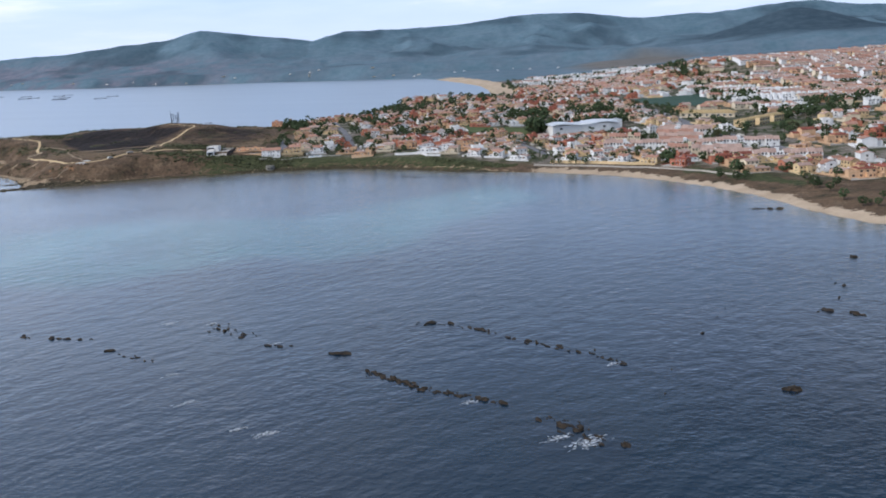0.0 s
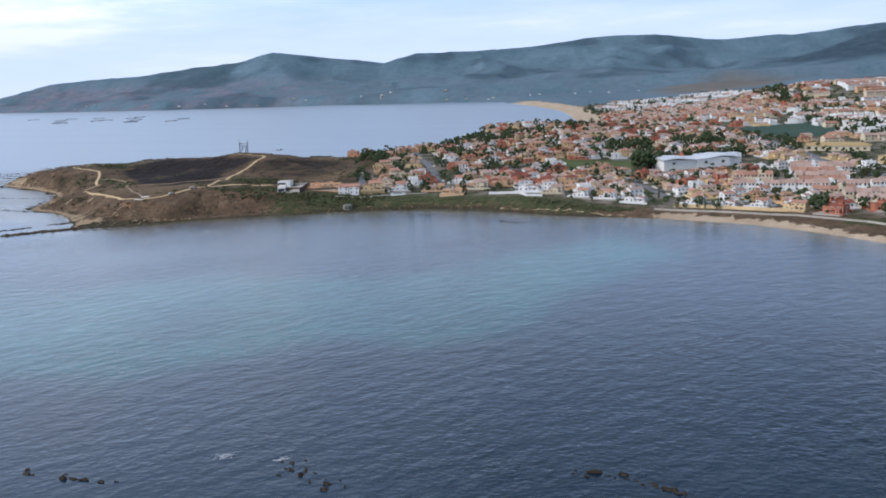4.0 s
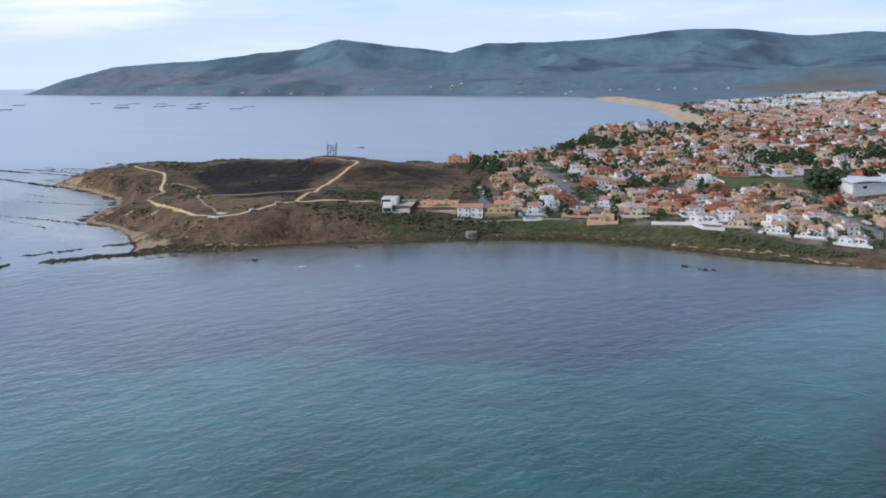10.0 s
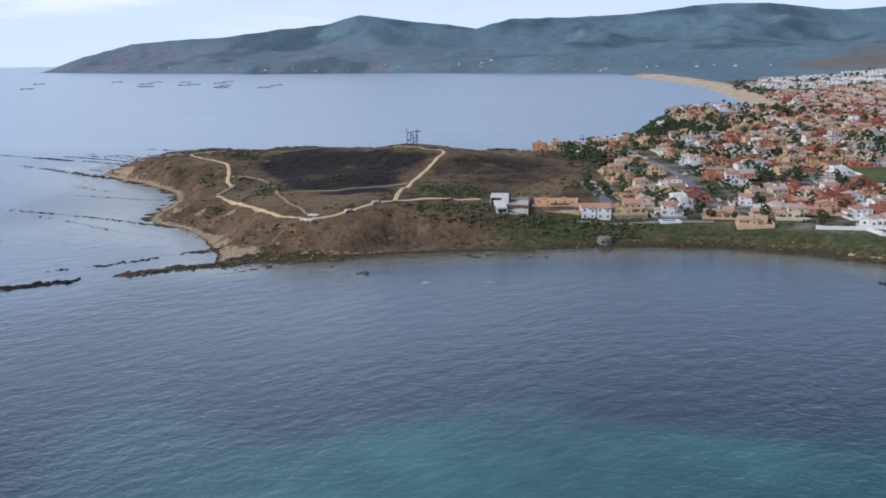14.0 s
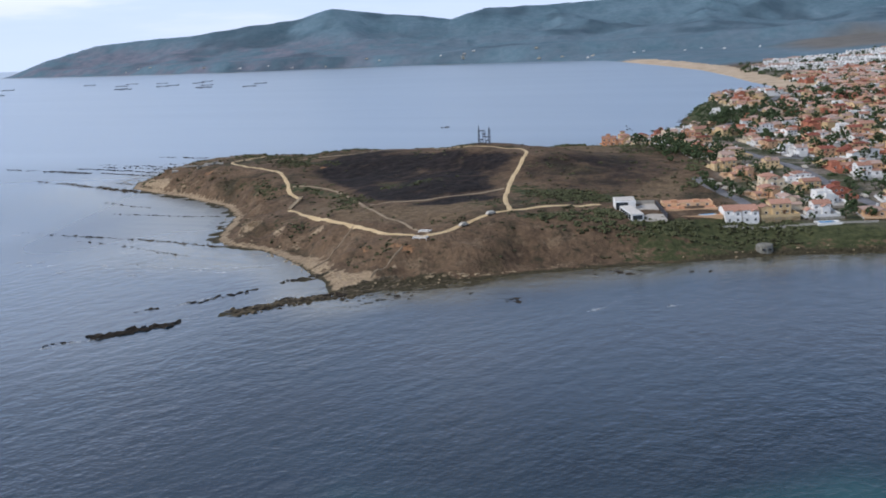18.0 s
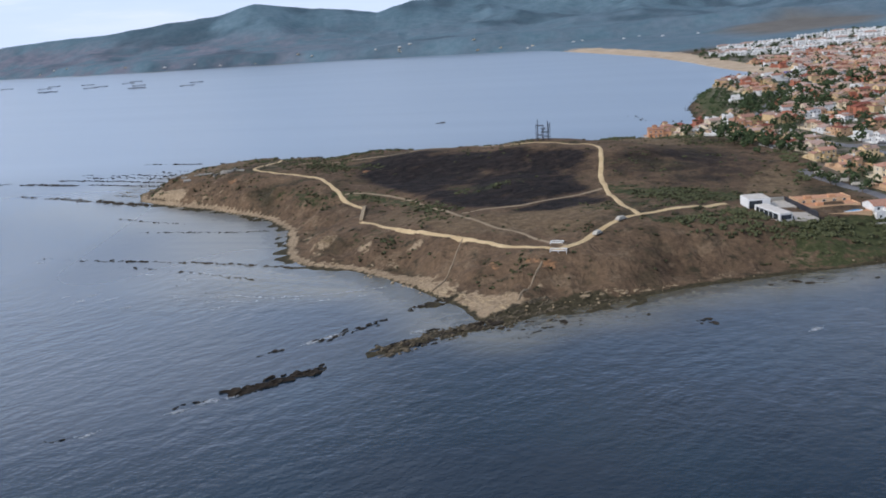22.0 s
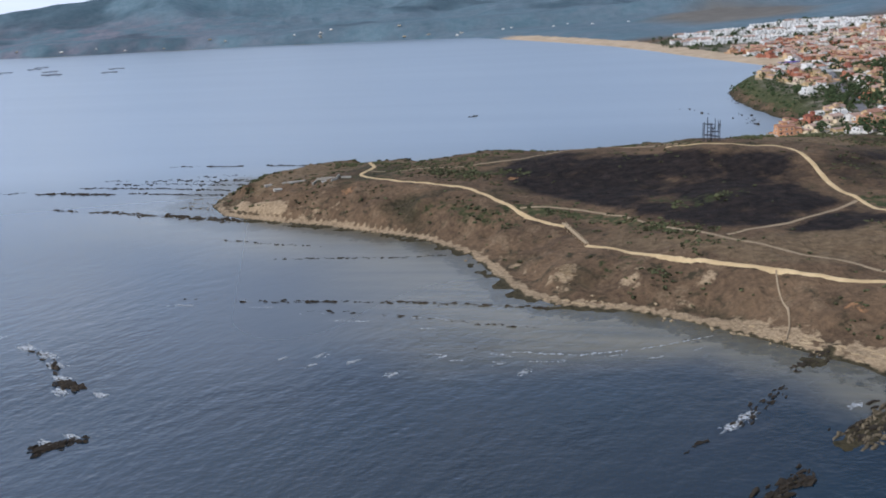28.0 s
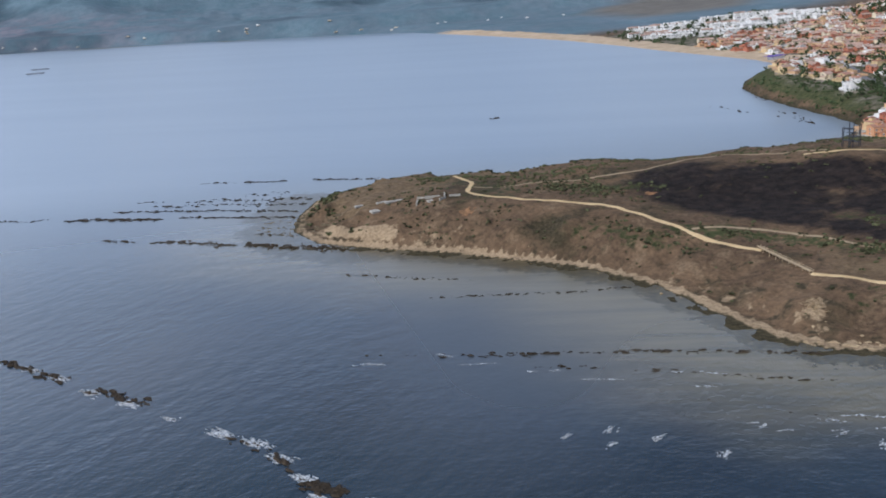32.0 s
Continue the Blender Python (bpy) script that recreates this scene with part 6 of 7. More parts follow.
for line, gap, size, scatter, skip in (
        ([(-354, 621), (-340, 630), (-330, 635.5)], 0.55, 1.9, 1.0, 0.03), ([(-368, 614), (-360, 618)], 2.2, 1.3, 0.6, 0.1), ([(-396, 598), (-391, 600)], 2.4, 1.2, 0.3, 0),
        ([(-312, 646), (-303, 653), (-287, 662), (-276, 668)], 0.8, 1.7, 1.8, 0.04), ([(-352, 651), (-344, 655)], 2.2, 1.2, 0.4, 0), ([(-334, 660), (-323, 669), (-313, 678)], 1.4, 1.3, 0.8, 0.1),
        ([(-306, 687), (-296, 691), (-288, 694)], 1.5, 1.3, 0.8, 0.1), ([(-280, 664), (-262, 661), (-250, 662)], 2.0, 1.2, 2.0, 0.1), ([(-262, 655), (-274, 650)], 3, 1.1, 1.5, 0.2),
        ([(-483, 812), (-447, 796)], 5.5, 1.1, 0.5, 0.2), ([(-447, 795), (-420, 786), (-397, 778), (-376, 768), (-352, 756)], 1.9, 1.15, 0.35, 0.12), ([(-433, 780), (-412, 771), (-396, 761)], 4, 0.8, 0.5, 0.3),
        ([(-396, 761), (-378, 749), (-359, 738)], 2.8, 0.8, 0.4, 0.2), ([(-405, 746), (-378, 724), (-367, 715)], 7, 0.6, 0.5, 0.3), ([(-469, 897), (-450, 883), (-421, 865)], 3.4, 1.05, 0.4, 0.15),
        ([(-444, 854), (-421, 846), (-398, 838), (-372, 833)], 2.8, 1.0, 0.4, 0.12), ([(-565, 1002), (-548, 991)], 1.5, 1.2, 0.7, 0.06), ([(-542, 987), (-535, 985), (-524, 980)], 1.6, 1.2, 0.7, 0.1), ([(-535, 985), (-521, 974), (-506, 962)], 1.3, 1.3, 0.9, 0.06), ([(-503, 965), (-491, 954), (-478, 944), (-462, 933)], 1.0, 1.6, 1.3, 0.03), ([(-494, 979), (-485, 972), (-477, 965)], 2.0, 1.1, 0.6, 0.1),
        ([(-628, 1078), (-608, 1068)], 1.8, 1.3, 0.6, 0.1), ([(-604, 1066), (-596, 1066)], 1.8, 1.2, 0.6, 0.1), ([(-585, 1056), (-577, 1054), (-568, 1051)], 1.2, 1.6, 0.8, 0.05), ([(-566, 1049), (-555, 1043), (-538, 1035)], 1.0, 1.8, 1.0, 0.05), ([(-530, 1035), (-514, 1026), (-497, 1017), (-471, 1004)], 1.5, 1.3, 0.6, 0.06), ([(-562, 1064), (-549, 1059), (-523, 1047), (-496, 1033), (-473, 1019)], 1.7, 1.25, 0.6, 0.1),
        ([(-551, 1085), (-537, 1079)], 3.2, 1.1, 0.6, 0.2), ([(-539, 1068), (-511, 1058), (-490, 1045), (-466, 1035)], 1.9, 1.25, 1.4, 0.15), ([(-521, 1071), (-510, 1069), (-490, 1056), (-459, 1047)], 1.9, 1.3, 1.6, 0.15), ([(-495, 1073), (-463, 1066)], 3.4, 1.1, 1.2, 0.2), ([(-517, 1122), (-503, 1118), (-496, 1114)], 2.4, 1.2, 0.6, 0.2), ([(-491, 1111), (-467, 1102)], 1.4, 1.4, 0.7, 0.1), ([(-452, 1097), (-428, 1085), (-415, 1079)], 1.6, 1.4, 0.8, 0.1), ([(-700, 1135), (-650, 1098)], 4, 1.3, 0.8, 0.25),
                ([(-216, 653), (-211, 651)], 1.2, 1.2, 1.0, 0), ([(-242, 660), (-228, 665)], 6, 0.9, 1, 0),
        ([(-12, 643), (4, 633)], 2.2, 1.0, 0.8, 0.1), ([(-107, 1217), (-110, 1180)], 8, 1.8, 3, 0.1),
        ([(-85, 1167), (-102, 1102), (-84, 1140)], 8, 2.0, 3, 0.1), ([(-58, 1222), (-44, 1262), (-30, 1300)], 5, 1.7, 2.5, 0.1), ([(-282, 1272), (-275, 1272)], 2.5, 1.7, 0.3, 0)):
    if line[0][1] < 700:
        reef(DARK, line, gap * 0.7, size * 0.72, scatter * 1.1, skip + 0.05, 0.7)
    elif line[0][1] < 1110 and line[0][0] < -300:
        reef(DARK, line, gap * 0.55, size * 0.72, scatter * 1.3, skip + 0.22, 0.72, far=line[0][1] > 900)
    else:
        reef(DARK, line, gap, size * 0.9, scatter, skip, 0.8)


for line, gap, size, scatter, skip in (([(-588, 853), (-575, 839), (-564, 826)], 0.9, 1.2, 0.9, 0.1), ([(-556, 816), (-548, 808), (-541, 798)], 0.8, 1.3, 0.9, 0.1),
                                       ([(-521, 770), (-511, 757), (-506, 744)], 2.2, 1.2, 0.8, 0.2), ([(-504, 738), (-500, 734), (-497, 730.5)], 0.13, 0.95, 0.8, 0.03), ([(-500, 692.5), (-494, 694.5), (-489, 696)], 0.2, 1.0, 0.9, 0.03), ([(-181, 685), (-152, 686), (-123, 683)], 4.5, 1.2, 1.4, 0.1)):
    reef("chunky brown rocks awash off the headland", line, gap, size, scatter, skip, 0.65)


tagged(new("reef_rocks", far_reefs.mesh("reef_rocks", ROCK)), "many small dark rocks in broken lines off the western tip", "rocks", kind="stuff")


# ---- upturned strata: long jagged ribs of rock running into the sea ----
def rib(long, h, thick, lean, pick):
    """A thin, broken rib of rock with a ragged crest."""
    sh, n = Shape(), max(4, int(long / 0.9))
    hs = [h * pick.choice((0.25, 0.5, 0.8, 1.0)) * pick.uniform(0.7, 1.2) * min(1, 4 * k / n + 0.2, 4 * (n - k) / n + 0.2) for k in range(n + 1)]
    pts = []
    for k in range(n + 1):
        x, w = long * (k / n - 0.5) + pick.uniform(-0.2, 0.2), thick * pick.uniform(0.6, 1.3)
        y = pick.uniform(-0.25, 0.25)
        pts += [(x, y - w, -0.8), (x, y - w * 0.6 + lean * hs[k], hs[k] * 0.85), (x, y + w * 0.3 + lean * hs[k], hs[k]), (x, y + w, -0.8)]
    f = [(4 * k + c, 4 * k + 4 + c, 4 * k + 5 + c, 4 * k + 1 + c) for k in range(n) for c in range(3)]
    return sh.add(pts, f + [(0, 1, 2, 3), (4 * n + 3, 4 * n + 2, 4 * n + 1, 4 * n)])


def ledges(label, a, b, inner, outer, n, longest, h, m, thick=0.55):
    """Ribs strewn between two lines parallel to a-b."""
    pick = random.Random(int(abs(a[0])))
    far = math.hypot(b[0] - a[0], b[1] - a[1])
    ux, uy = (b[0] - a[0]) / far, (b[1] - a[1]) / far
    turn = math.degrees(math.atan2(uy, ux))
    t = thing("rock_ledge", label, "rock ledge", "rock ledges of the foreshore", at=pose(a[0], a[1], 0))
    for _ in range(n):
        u, v, long = pick.uniform(0, far), pick.uniform(outer, inner), pick.uniform(0.25, 1.0) * longest
        x, y = ux * u - uy * v, uy * u + ux * v
        z = max(-0.1, floor_at(a[0] + x, a[1] + y))
        part("ledge", rib(long, h * pick.uniform(0.6, 1.3), thick * pick.uniform(0.6, 1.4), 0.5, pick).mesh("ledge", m), t, at=pose(x, y, z - 0.15, 0, 0, turn + pick.gauss(0, 4)))


ledges("ribs of grey-brown tilted rock running out from the point", (-314, 646), (-256, 679), 5, -5, 84, 10, 0.9, LEDGE)
ledges("dark tilted rock ribs beside the sandy point", (-276, 662), (-236, 682), 0, -6, 15, 8, 0.6, LEDGE)
ledges("pale sandstone ledges on the low point", (-306, 722), (-274, 676), 4, -5, 50, 7, 0.5, PALEROCK, 0.7)
ledges("low pale stone ledge above the waterline", (-250, 681), (-214, 689), 1.2, -0.8, 24, 5, 0.35, PALEROCK, 0.4)
ledges("dark rock shelf awash at the foot of the point", (-306, 688), (-290, 696), 2, -2, 12, 6, 0.6, ROCK, 0.9)
ledges("low pale ledge along the western foot of the cliff", (-356, 766), (-322, 744), 3, -1, 22, 6, 0.5, PALEROCK, 0.7)
ledges("olive rock ribs at the western tip", (-500, 985), (-462, 960), 26, -4, 46, 12, 0.5, LEDGE, 0.6)
ledges("pale stone edge below the green slope", (-10, 686), (70, 640), 1.5, -1.5, 26, 6, 0.6, PALEROCK, 0.6)

# ---- pale boulders on the foreshore ----
PALE = []
for k in range(5):
    sh, pick = Shape(), random.Random(80 + k)
    sh.lump((0, 0, 0), 1.0, 0.8, 0.6, pick, 4, 7)
    PALE.append(sh.mesh("boulder", PALEROCK))
for name, line, n, size in (("foreshore_boulders", [(-276, 672), (-262, 675), (-240, 681), (-208, 692), (-175, 698)], 36, 0.45), ("foreshore_boulders", [(-290, 690), (-306, 716), (-330, 749), (-352, 776)], 30, 0.5),
                            ("foreshore_boulders", [(-364, 812), (-370, 838), (-398, 885), (-448, 930), (-474, 955)], 24, 0.5), ("foreshore_boulders", [(-150, 702), (-108, 708), (-59, 708), (-25, 697), (24, 661)], 40, 0.5)):
    heap = tagged(new(name), "scattered pale sandstone boulders along the foreshore", "boulders", "foreshore boulders")
    for i in range(n):
        k = dice.random() * (len(line) - 1)
        j, q = int(k), k - int(k)
        x, y = line[j][0] + (line[j + 1][0] - line[j][0]) * q + dice.gauss(0, 2.2), line[j][1] + (line[j + 1][1] - line[j][1]) * q + dice.gauss(0, 2.2)
        s = size * dice.choice((0.5, 0.7, 0.9, 1.4))
        part("boulder", dice.choice(PALE), heap, at=pose(x, y, max(0, floor_at(x, y)) + 0.1, dice.uniform(0, 20), 0, dice.uniform(0, 360)) @ Matrix.Diagonal((s, s, s * 0.8, 1)))

# ---- foam where the swell breaks ----
foam = Shape()


def froth(x, y, size, n, along=30, stretch=1.6):
    """A cluster of small ragged flecks."""
    c, s = math.cos(radians(along)), math.sin(radians(along))
    for _ in range(max(1, int(n * 2.2)) if n > 1 else 2):
        u, v = dice.gauss(0, size * stretch * 0.42), dice.gauss(0, size * 0.3)
        cx, cy, r = x + u * c - v * s, y + u * s + v * c, dice.uniform(0.12, 0.42) * (1.5 if x < -480 else 1)
        k, turn = dice.randrange(6, 10), dice.uniform(0, 6.3)
        ringp = []
        for i in range(k):
            a, rr = 2 * math.pi * i / k + turn, r * dice.uniform(0.35, 1.3)
            p, q = rr * 2.0 * math.cos(a), rr * 0.7 * math.sin(a)
            ringp.append((cx + p * c - q * s, cy + p * s + q * c, 0.05 + 0.05 * dice.random()))
        foam.add(ringp, [tuple(range(k))])


for x, y, size, n in ((34, 190, 4, 60), (28, 193, 3, 30), (-61, 226, 2, 14), (-45, 207, 2, 16), (-38, 203, 2.2, 24), (-84, 300, 3, 22), (-70, 297, 2, 14), (10, 217, 2.2, 16), (-46, 272, 2, 14), (50, 240, 2, 12),
                      (-71, 248, 2, 10), (-330, 664, 3, 55), (-336, 660, 2.5, 50), (-359, 617, 2.4, 26), (-366, 612, 2.2, 20), (-386, 601, 2.2, 14), (-353, 620, 2, 20), (-302, 663, 2, 22),
                      (-440, 737, 1.4, 12), (-429, 736, 1.8, 18), (-420, 728, 1.8, 18), (-410, 715, 2.0, 22), (-394, 724, 1.4, 10), (-379, 714, 1.4, 10), (-374, 706, 2, 14), (-432, 729, 1.6, 10),
                      (-588, 850, 3, 45), (-576, 840, 3, 45), (-566, 828, 3, 40), (-556, 813, 3, 45), (-545, 800, 3, 40), (-521, 771, 3.4, 60), (-513, 762, 3.4, 60), (-508, 752, 3, 50), (-504, 740, 3, 40), (-534, 786, 2, 12),
                      (-160, 640, 2, 10), (-186, 638, 2.4, 26), (-498, 696, 2.2, 30), (-492, 698, 2.0, 24), (-502, 730, 2.4, 36), (-490, 724, 2.0, 20)):
    froth(x, y, size * 0.85, n, -50 if x < -480 else 30)
for ax, ay, bx, by, n in ((-487, 806, -455, 792, 44), (-436, 778, -420, 772, 40), (-410, 768, -362, 742, 40), (-412, 746, -372, 716, 28), (-400, 752, -392, 748, 20), (-470, 940, -440, 922, 30), (-455, 800, -446, 792, 20), (-366, 711, -341, 710, 28)):
    for _ in range(max(2, n // 14)):
        k0, w = dice.random(), dice.uniform(0.01, 0.05)
        for i in range(dice.randrange(3, 9)):
            k = k0 + dice.gauss(0, w)
            froth(ax + (bx - ax) * k, ay + (by - ay) * k, 1.3, 1, math.degrees(math.atan2(by - ay, bx - ax)), 2.0)


def breaker(line, width):
    """A ragged line of white water along a small breaking wave."""
    for (ax, ay), (bx, by) in zip(line, line[1:]):
        far = math.hypot(bx - ax, by - ay)
        ux, uy, n = (bx - ax) / far, (by - ay) / far, max(2, int(far / 0.7))
        base = len(foam.points)
        for k in range(n + 1):
            c, w = dice.gauss(0, width * 0.18), width * dice.choice((0.0, 0.1, 0.3, 0.5, 1.0)) * 0.5
            x, y = ax + (bx - ax) * k / n - uy * c, ay + (by - ay) * k / n + ux * c
            foam.points += [(x + uy * w, y - ux * w, 0.08), (x - uy * w, y + ux * w, 0.1)]
        foam.faces += [(base + 2 * k, base + 2 * k + 2, base + 2 * k + 3, base + 2 * k + 1) for k in range(n)]
        foam.slots += [0] * n


breaker([(-374, 722), (-366, 718), (-356, 713.5), (-348, 713.2), (-341, 713.4)], 1.5)
breaker([(-338, 713), (-330, 714), (-322, 715.5), (-314, 717)], 0.8)
for line in ([(-398, 727), (-394, 726)], [(-393, 720.5), (-389, 719.5)], [(-381, 716), (-378, 715)], [(-371, 713), (-366, 711.5)], [(-342, 705), (-334, 706)], [(-324, 708), (-319, 709.5)],
             [(-424, 767), (-412, 762)], [(-452, 790), (-441, 787)], [(-187, 638.5), (-184, 638)]):
    breaker(line, 0.75)
tagged(new("foam", foam.mesh("foam", FOAM)), "patches of white foam breaking on the reefs", "foam", kind="stuff")


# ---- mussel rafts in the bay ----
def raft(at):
    r = thing("mussel_raft", "low wooden mussel raft moored in the bay, greyed with painted haze", "raft", "mussel rafts", at=at)
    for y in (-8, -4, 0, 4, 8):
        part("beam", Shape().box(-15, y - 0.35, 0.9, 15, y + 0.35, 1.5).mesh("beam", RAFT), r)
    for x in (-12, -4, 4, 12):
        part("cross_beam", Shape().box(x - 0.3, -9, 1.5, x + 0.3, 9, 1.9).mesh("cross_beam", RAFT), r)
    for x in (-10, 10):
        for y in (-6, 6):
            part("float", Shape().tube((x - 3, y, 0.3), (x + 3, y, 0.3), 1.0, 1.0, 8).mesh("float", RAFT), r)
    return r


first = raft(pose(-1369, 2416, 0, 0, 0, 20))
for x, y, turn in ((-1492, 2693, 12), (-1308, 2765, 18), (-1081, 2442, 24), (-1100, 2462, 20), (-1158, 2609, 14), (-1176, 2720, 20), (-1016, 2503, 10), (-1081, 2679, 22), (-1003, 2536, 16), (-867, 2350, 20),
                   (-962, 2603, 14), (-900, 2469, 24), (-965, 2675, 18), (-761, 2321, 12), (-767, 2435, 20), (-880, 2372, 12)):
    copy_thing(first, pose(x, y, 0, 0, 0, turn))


# ---- trees ----
def tree(kind, seed):
    pick = random.Random(seed)
    leaf = {"broad": "dark", "olive": "olive", "pine": "dark", "cypress": "dark", "palm": "palm"}[kind]
    words = {"broad": "dense dark-green garden tree", "olive": "grey-green olive tree", "pine": "dark umbrella pine", "cypress": "slim dark cypress", "palm": "tall palm with a drooping crown"}[kind]
    t = thing("tree", words + " among the houses", "tree", "trees of the town")
    trunk, crown = Shape(), Shape()
    if kind == "palm":
        trunk.tube((0, 0, -1), (0.2, 0, 3.5), 0.28, 0.2).tube((0.2, 0, 3.5), (0.3, 0.1, 7.6), 0.2, 0.17)
        for i in range(17):
            a, up = 2 * math.pi * i / 17 + pick.uniform(-0.2, 0.2), pick.uniform(-0.3, 0.9)
            old = None
            for j in range(6):
                s = j / 5 * pick.uniform(2.3, 2.8)
                c = Vector((0.3 + s * math.cos(a), 0.1 + s * math.sin(a), 7.6 + up * s - 0.3 * s * s))
                side = Vector((-math.sin(a), math.cos(a), -0.4)) * 0.45 * (1 - abs(j - 2) / 5)
                edge = [tuple(c - side), tuple(c + Vector((0, 0, 0.12))), tuple(c + side)]
                if old:
                    crown.add(old + edge, [(0, 1, 4, 3), (1, 2, 5, 4)])
                old = edge
    else:
        h, rx, rz, n = {"broad": (2.0, 2.7, 2.3, 56), "olive": (1.6, 2.3, 1.8, 48), "pine": (4.6, 3.2, 1.3, 56), "cypress": (0.8, 0.9, 4.0, 48)}[kind]
        mid = h + rz * 0.8
        trunk.tube((0, 0, -1), (0.1, 0, h), 0.3, 0.2)
        for i in range(5):
            a = 2 * math.pi * i / 5
            trunk.tube((0.1, 0, h * 0.8), (rx * 0.6 * math.cos(a), rx * 0.6 * math.sin(a), mid + pick.uniform(-0.3, 0.6) * rz), 0.15, 0.05, 5)
        for _ in range(n):
            a, b, r = pick.uniform(0, 2 * math.pi), pick.uniform(-1, 1), pick.uniform(0.45, 1.05) ** 0.6
            k = r * math.sqrt(1 - b * b)
            c = (rx * k * math.cos(a), rx * k * math.sin(a), mid + rz * r * b)
            s = pick.uniform(0.3, 0.75) * (0.7 if kind == "cypress" else 1)
            crown.lump(c, s, s, s * 0.8, pick, 2, 5)
    part("trunk", trunk.mesh("trunk", BARK), t)
    part("crown", crown.mesh("crown", LEAVES[leaf]), t)
    return t


TREE_KINDS = ["broad", "broad", "broad", "olive", "olive", "pine", "cypress", "palm"]
WOODS, ORCHARD = {}, []


def plant(i, x, y, s):
    if floor_at(x, y) < 2.0:
        return
    ORCHARD.append((y, i, pose(x, y, floor_at(x, y), 0, 0, rnd.uniform(0, 360)) @ Matrix.Diagonal((s, s, s * rnd.uniform(0.9, 1.15), 1))))


planted = 0
while planted < 1050:
    x, y = rnd.uniform(-130, 262), 640 + 780 * rnd.random() ** 1.2
    if not within(x, y, TOWN) or any(within(x, y, c) for c in (SCHOOL_FIELD, SCHOOL_YARD, FORELAND)) or any(near_line(x, y, s, 4.5) for s in STREETS):
        continue
    i, s = rnd.choice((0, 1, 2, 3, 4, 0, 1, 2, 6, 7)), rnd.uniform(0.5, 1.1) * (1 if y < 880 else 1.2)
    if not free(x, y, -0.6):
        continue
    plant(i, x, y, s)
    planted += 1
for x0, y0, x1, y1, n, s in ((100, 834, 114, 856, 12, 2.2), (118, 888, 205, 908, 18, 1.7), (92, 812, 118, 820, 3, 1.2), (-118, 772, -114, 812, 6, 0.8), (-118, 880, -100, 960, 14, 0.9), (-64, 1085, -24, 1230, 9, 0.8),
                             (-90, 1030, -30, 1090, 18, 1.0), (-20, 1230, 30, 1330, 12, 1.0), (150, 612, 205, 640, 9, 1.4), (208, 470, 240, 560, 9, 1.0), (330, 835, 400, 905, 46, 1.5), (372, 1060, 392, 1300, 44, 1.6), (338, 960, 372, 1070, 24, 1.5), (440, 1580, 490, 1780, 60, 1.7), (92, 940, 135, 1000, 26, 1.6), (152, 975, 212, 1036, 30, 1.6), (100, 848, 112, 880, 8, 1.9), (174, 540, 200, 570, 8, 0.9), (208, 430, 232, 500, 8, 0.9), (262, 760, 280, 790, 6, 1.3), (395, 940, 450, 1000, 30, 1.5), (480, 1020, 700, 1600, 240, 1.2), (400, 960, 470, 1380, 60, 1.1), (160, 610, 240, 780, 30, 1.0), (470, 1000, 640, 1010, 30, 1.5), (500, 1195, 700, 1205, 26, 1.5), (60, 1180, 100, 1270, 22, 1.4), (-30, 1060, 20, 1110, 26, 1.2), (-20, 820, 5, 855, 8, 1.1), (-50, 1060, 0, 1130, 26, 1.3), (0, 1120, 50, 1180, 18, 1.5), (180, 1460, 520, 1800, 200, 1.2), (190, 1830, 520, 2080, 120, 1.3), (280, 480, 420, 760, 90, 1.3), (420, 700, 640, 900, 60, 1.3), (-125, 855, -98, 960, 26, 1.2), (-118, 765, -100, 800, 8, 0.9), (225, 560, 236, 760, 16, 1.1), (262, 800, 268, 1100, 24, 1.1), (300, 1995, 520, 2100, 30, 1.5), (176, 1860, 200, 2000, 8, 1.2),
                             (190, 560, 205, 600, 6, 1.2)):
    for _ in range(n):
        plant(rnd.choice((0, 1, 2, 0, 3)), rnd.uniform(x0, x1), rnd.uniform(y0, y1), s * rnd.uniform(0.7, 1.2))
for x, y in ((-112, 1010), (-106, 1014), (-100, 1018), (-93, 1020), (-87, 1024), (-80, 1026), (-20, 1190), (4, 1250), (-60, 1030), (-40, 1060)):
    plant(7, x, y, rnd.uniform(0.7, 1.0))
ORCHARD.sort(key=lambda row: row[0])
far_trees, SPARSE = Shape(), {}


def sparse_tree(i):
    """The same tree with fewer, larger clumps, for the far streets."""
    pick, kind = random.Random(90 + i), TREE_KINDS[i]
    rx, rz, h = {"broad": (2.6, 2.2, 2.0), "olive": (2.2, 1.7, 1.6), "pine": (3.1, 1.2, 4.4), "cypress": (0.8, 3.8, 0.8), "palm": (1.9, 0.7, 7.0)}[kind]
    sh = Shape().tube((0, 0, -1), (0.1, 0, h + rz * 0.6), 0.28, 0.14, 5, 1)
    for _ in range(17):
        a, b, r = pick.uniform(0, 2 * math.pi), pick.uniform(-1, 1), pick.uniform(0.4, 1.0) ** 0.6
        k, s = r * math.sqrt(1 - b * b), pick.uniform(0.5, 1.05) * (0.6 if kind in ("cypress", "palm") else 1)
        sh.lump((rx * k * math.cos(a), rx * k * math.sin(a), h + rz * 0.8 + rz * r * b), s, s, s * 0.75, pick, 2, 5)
    return [sh]


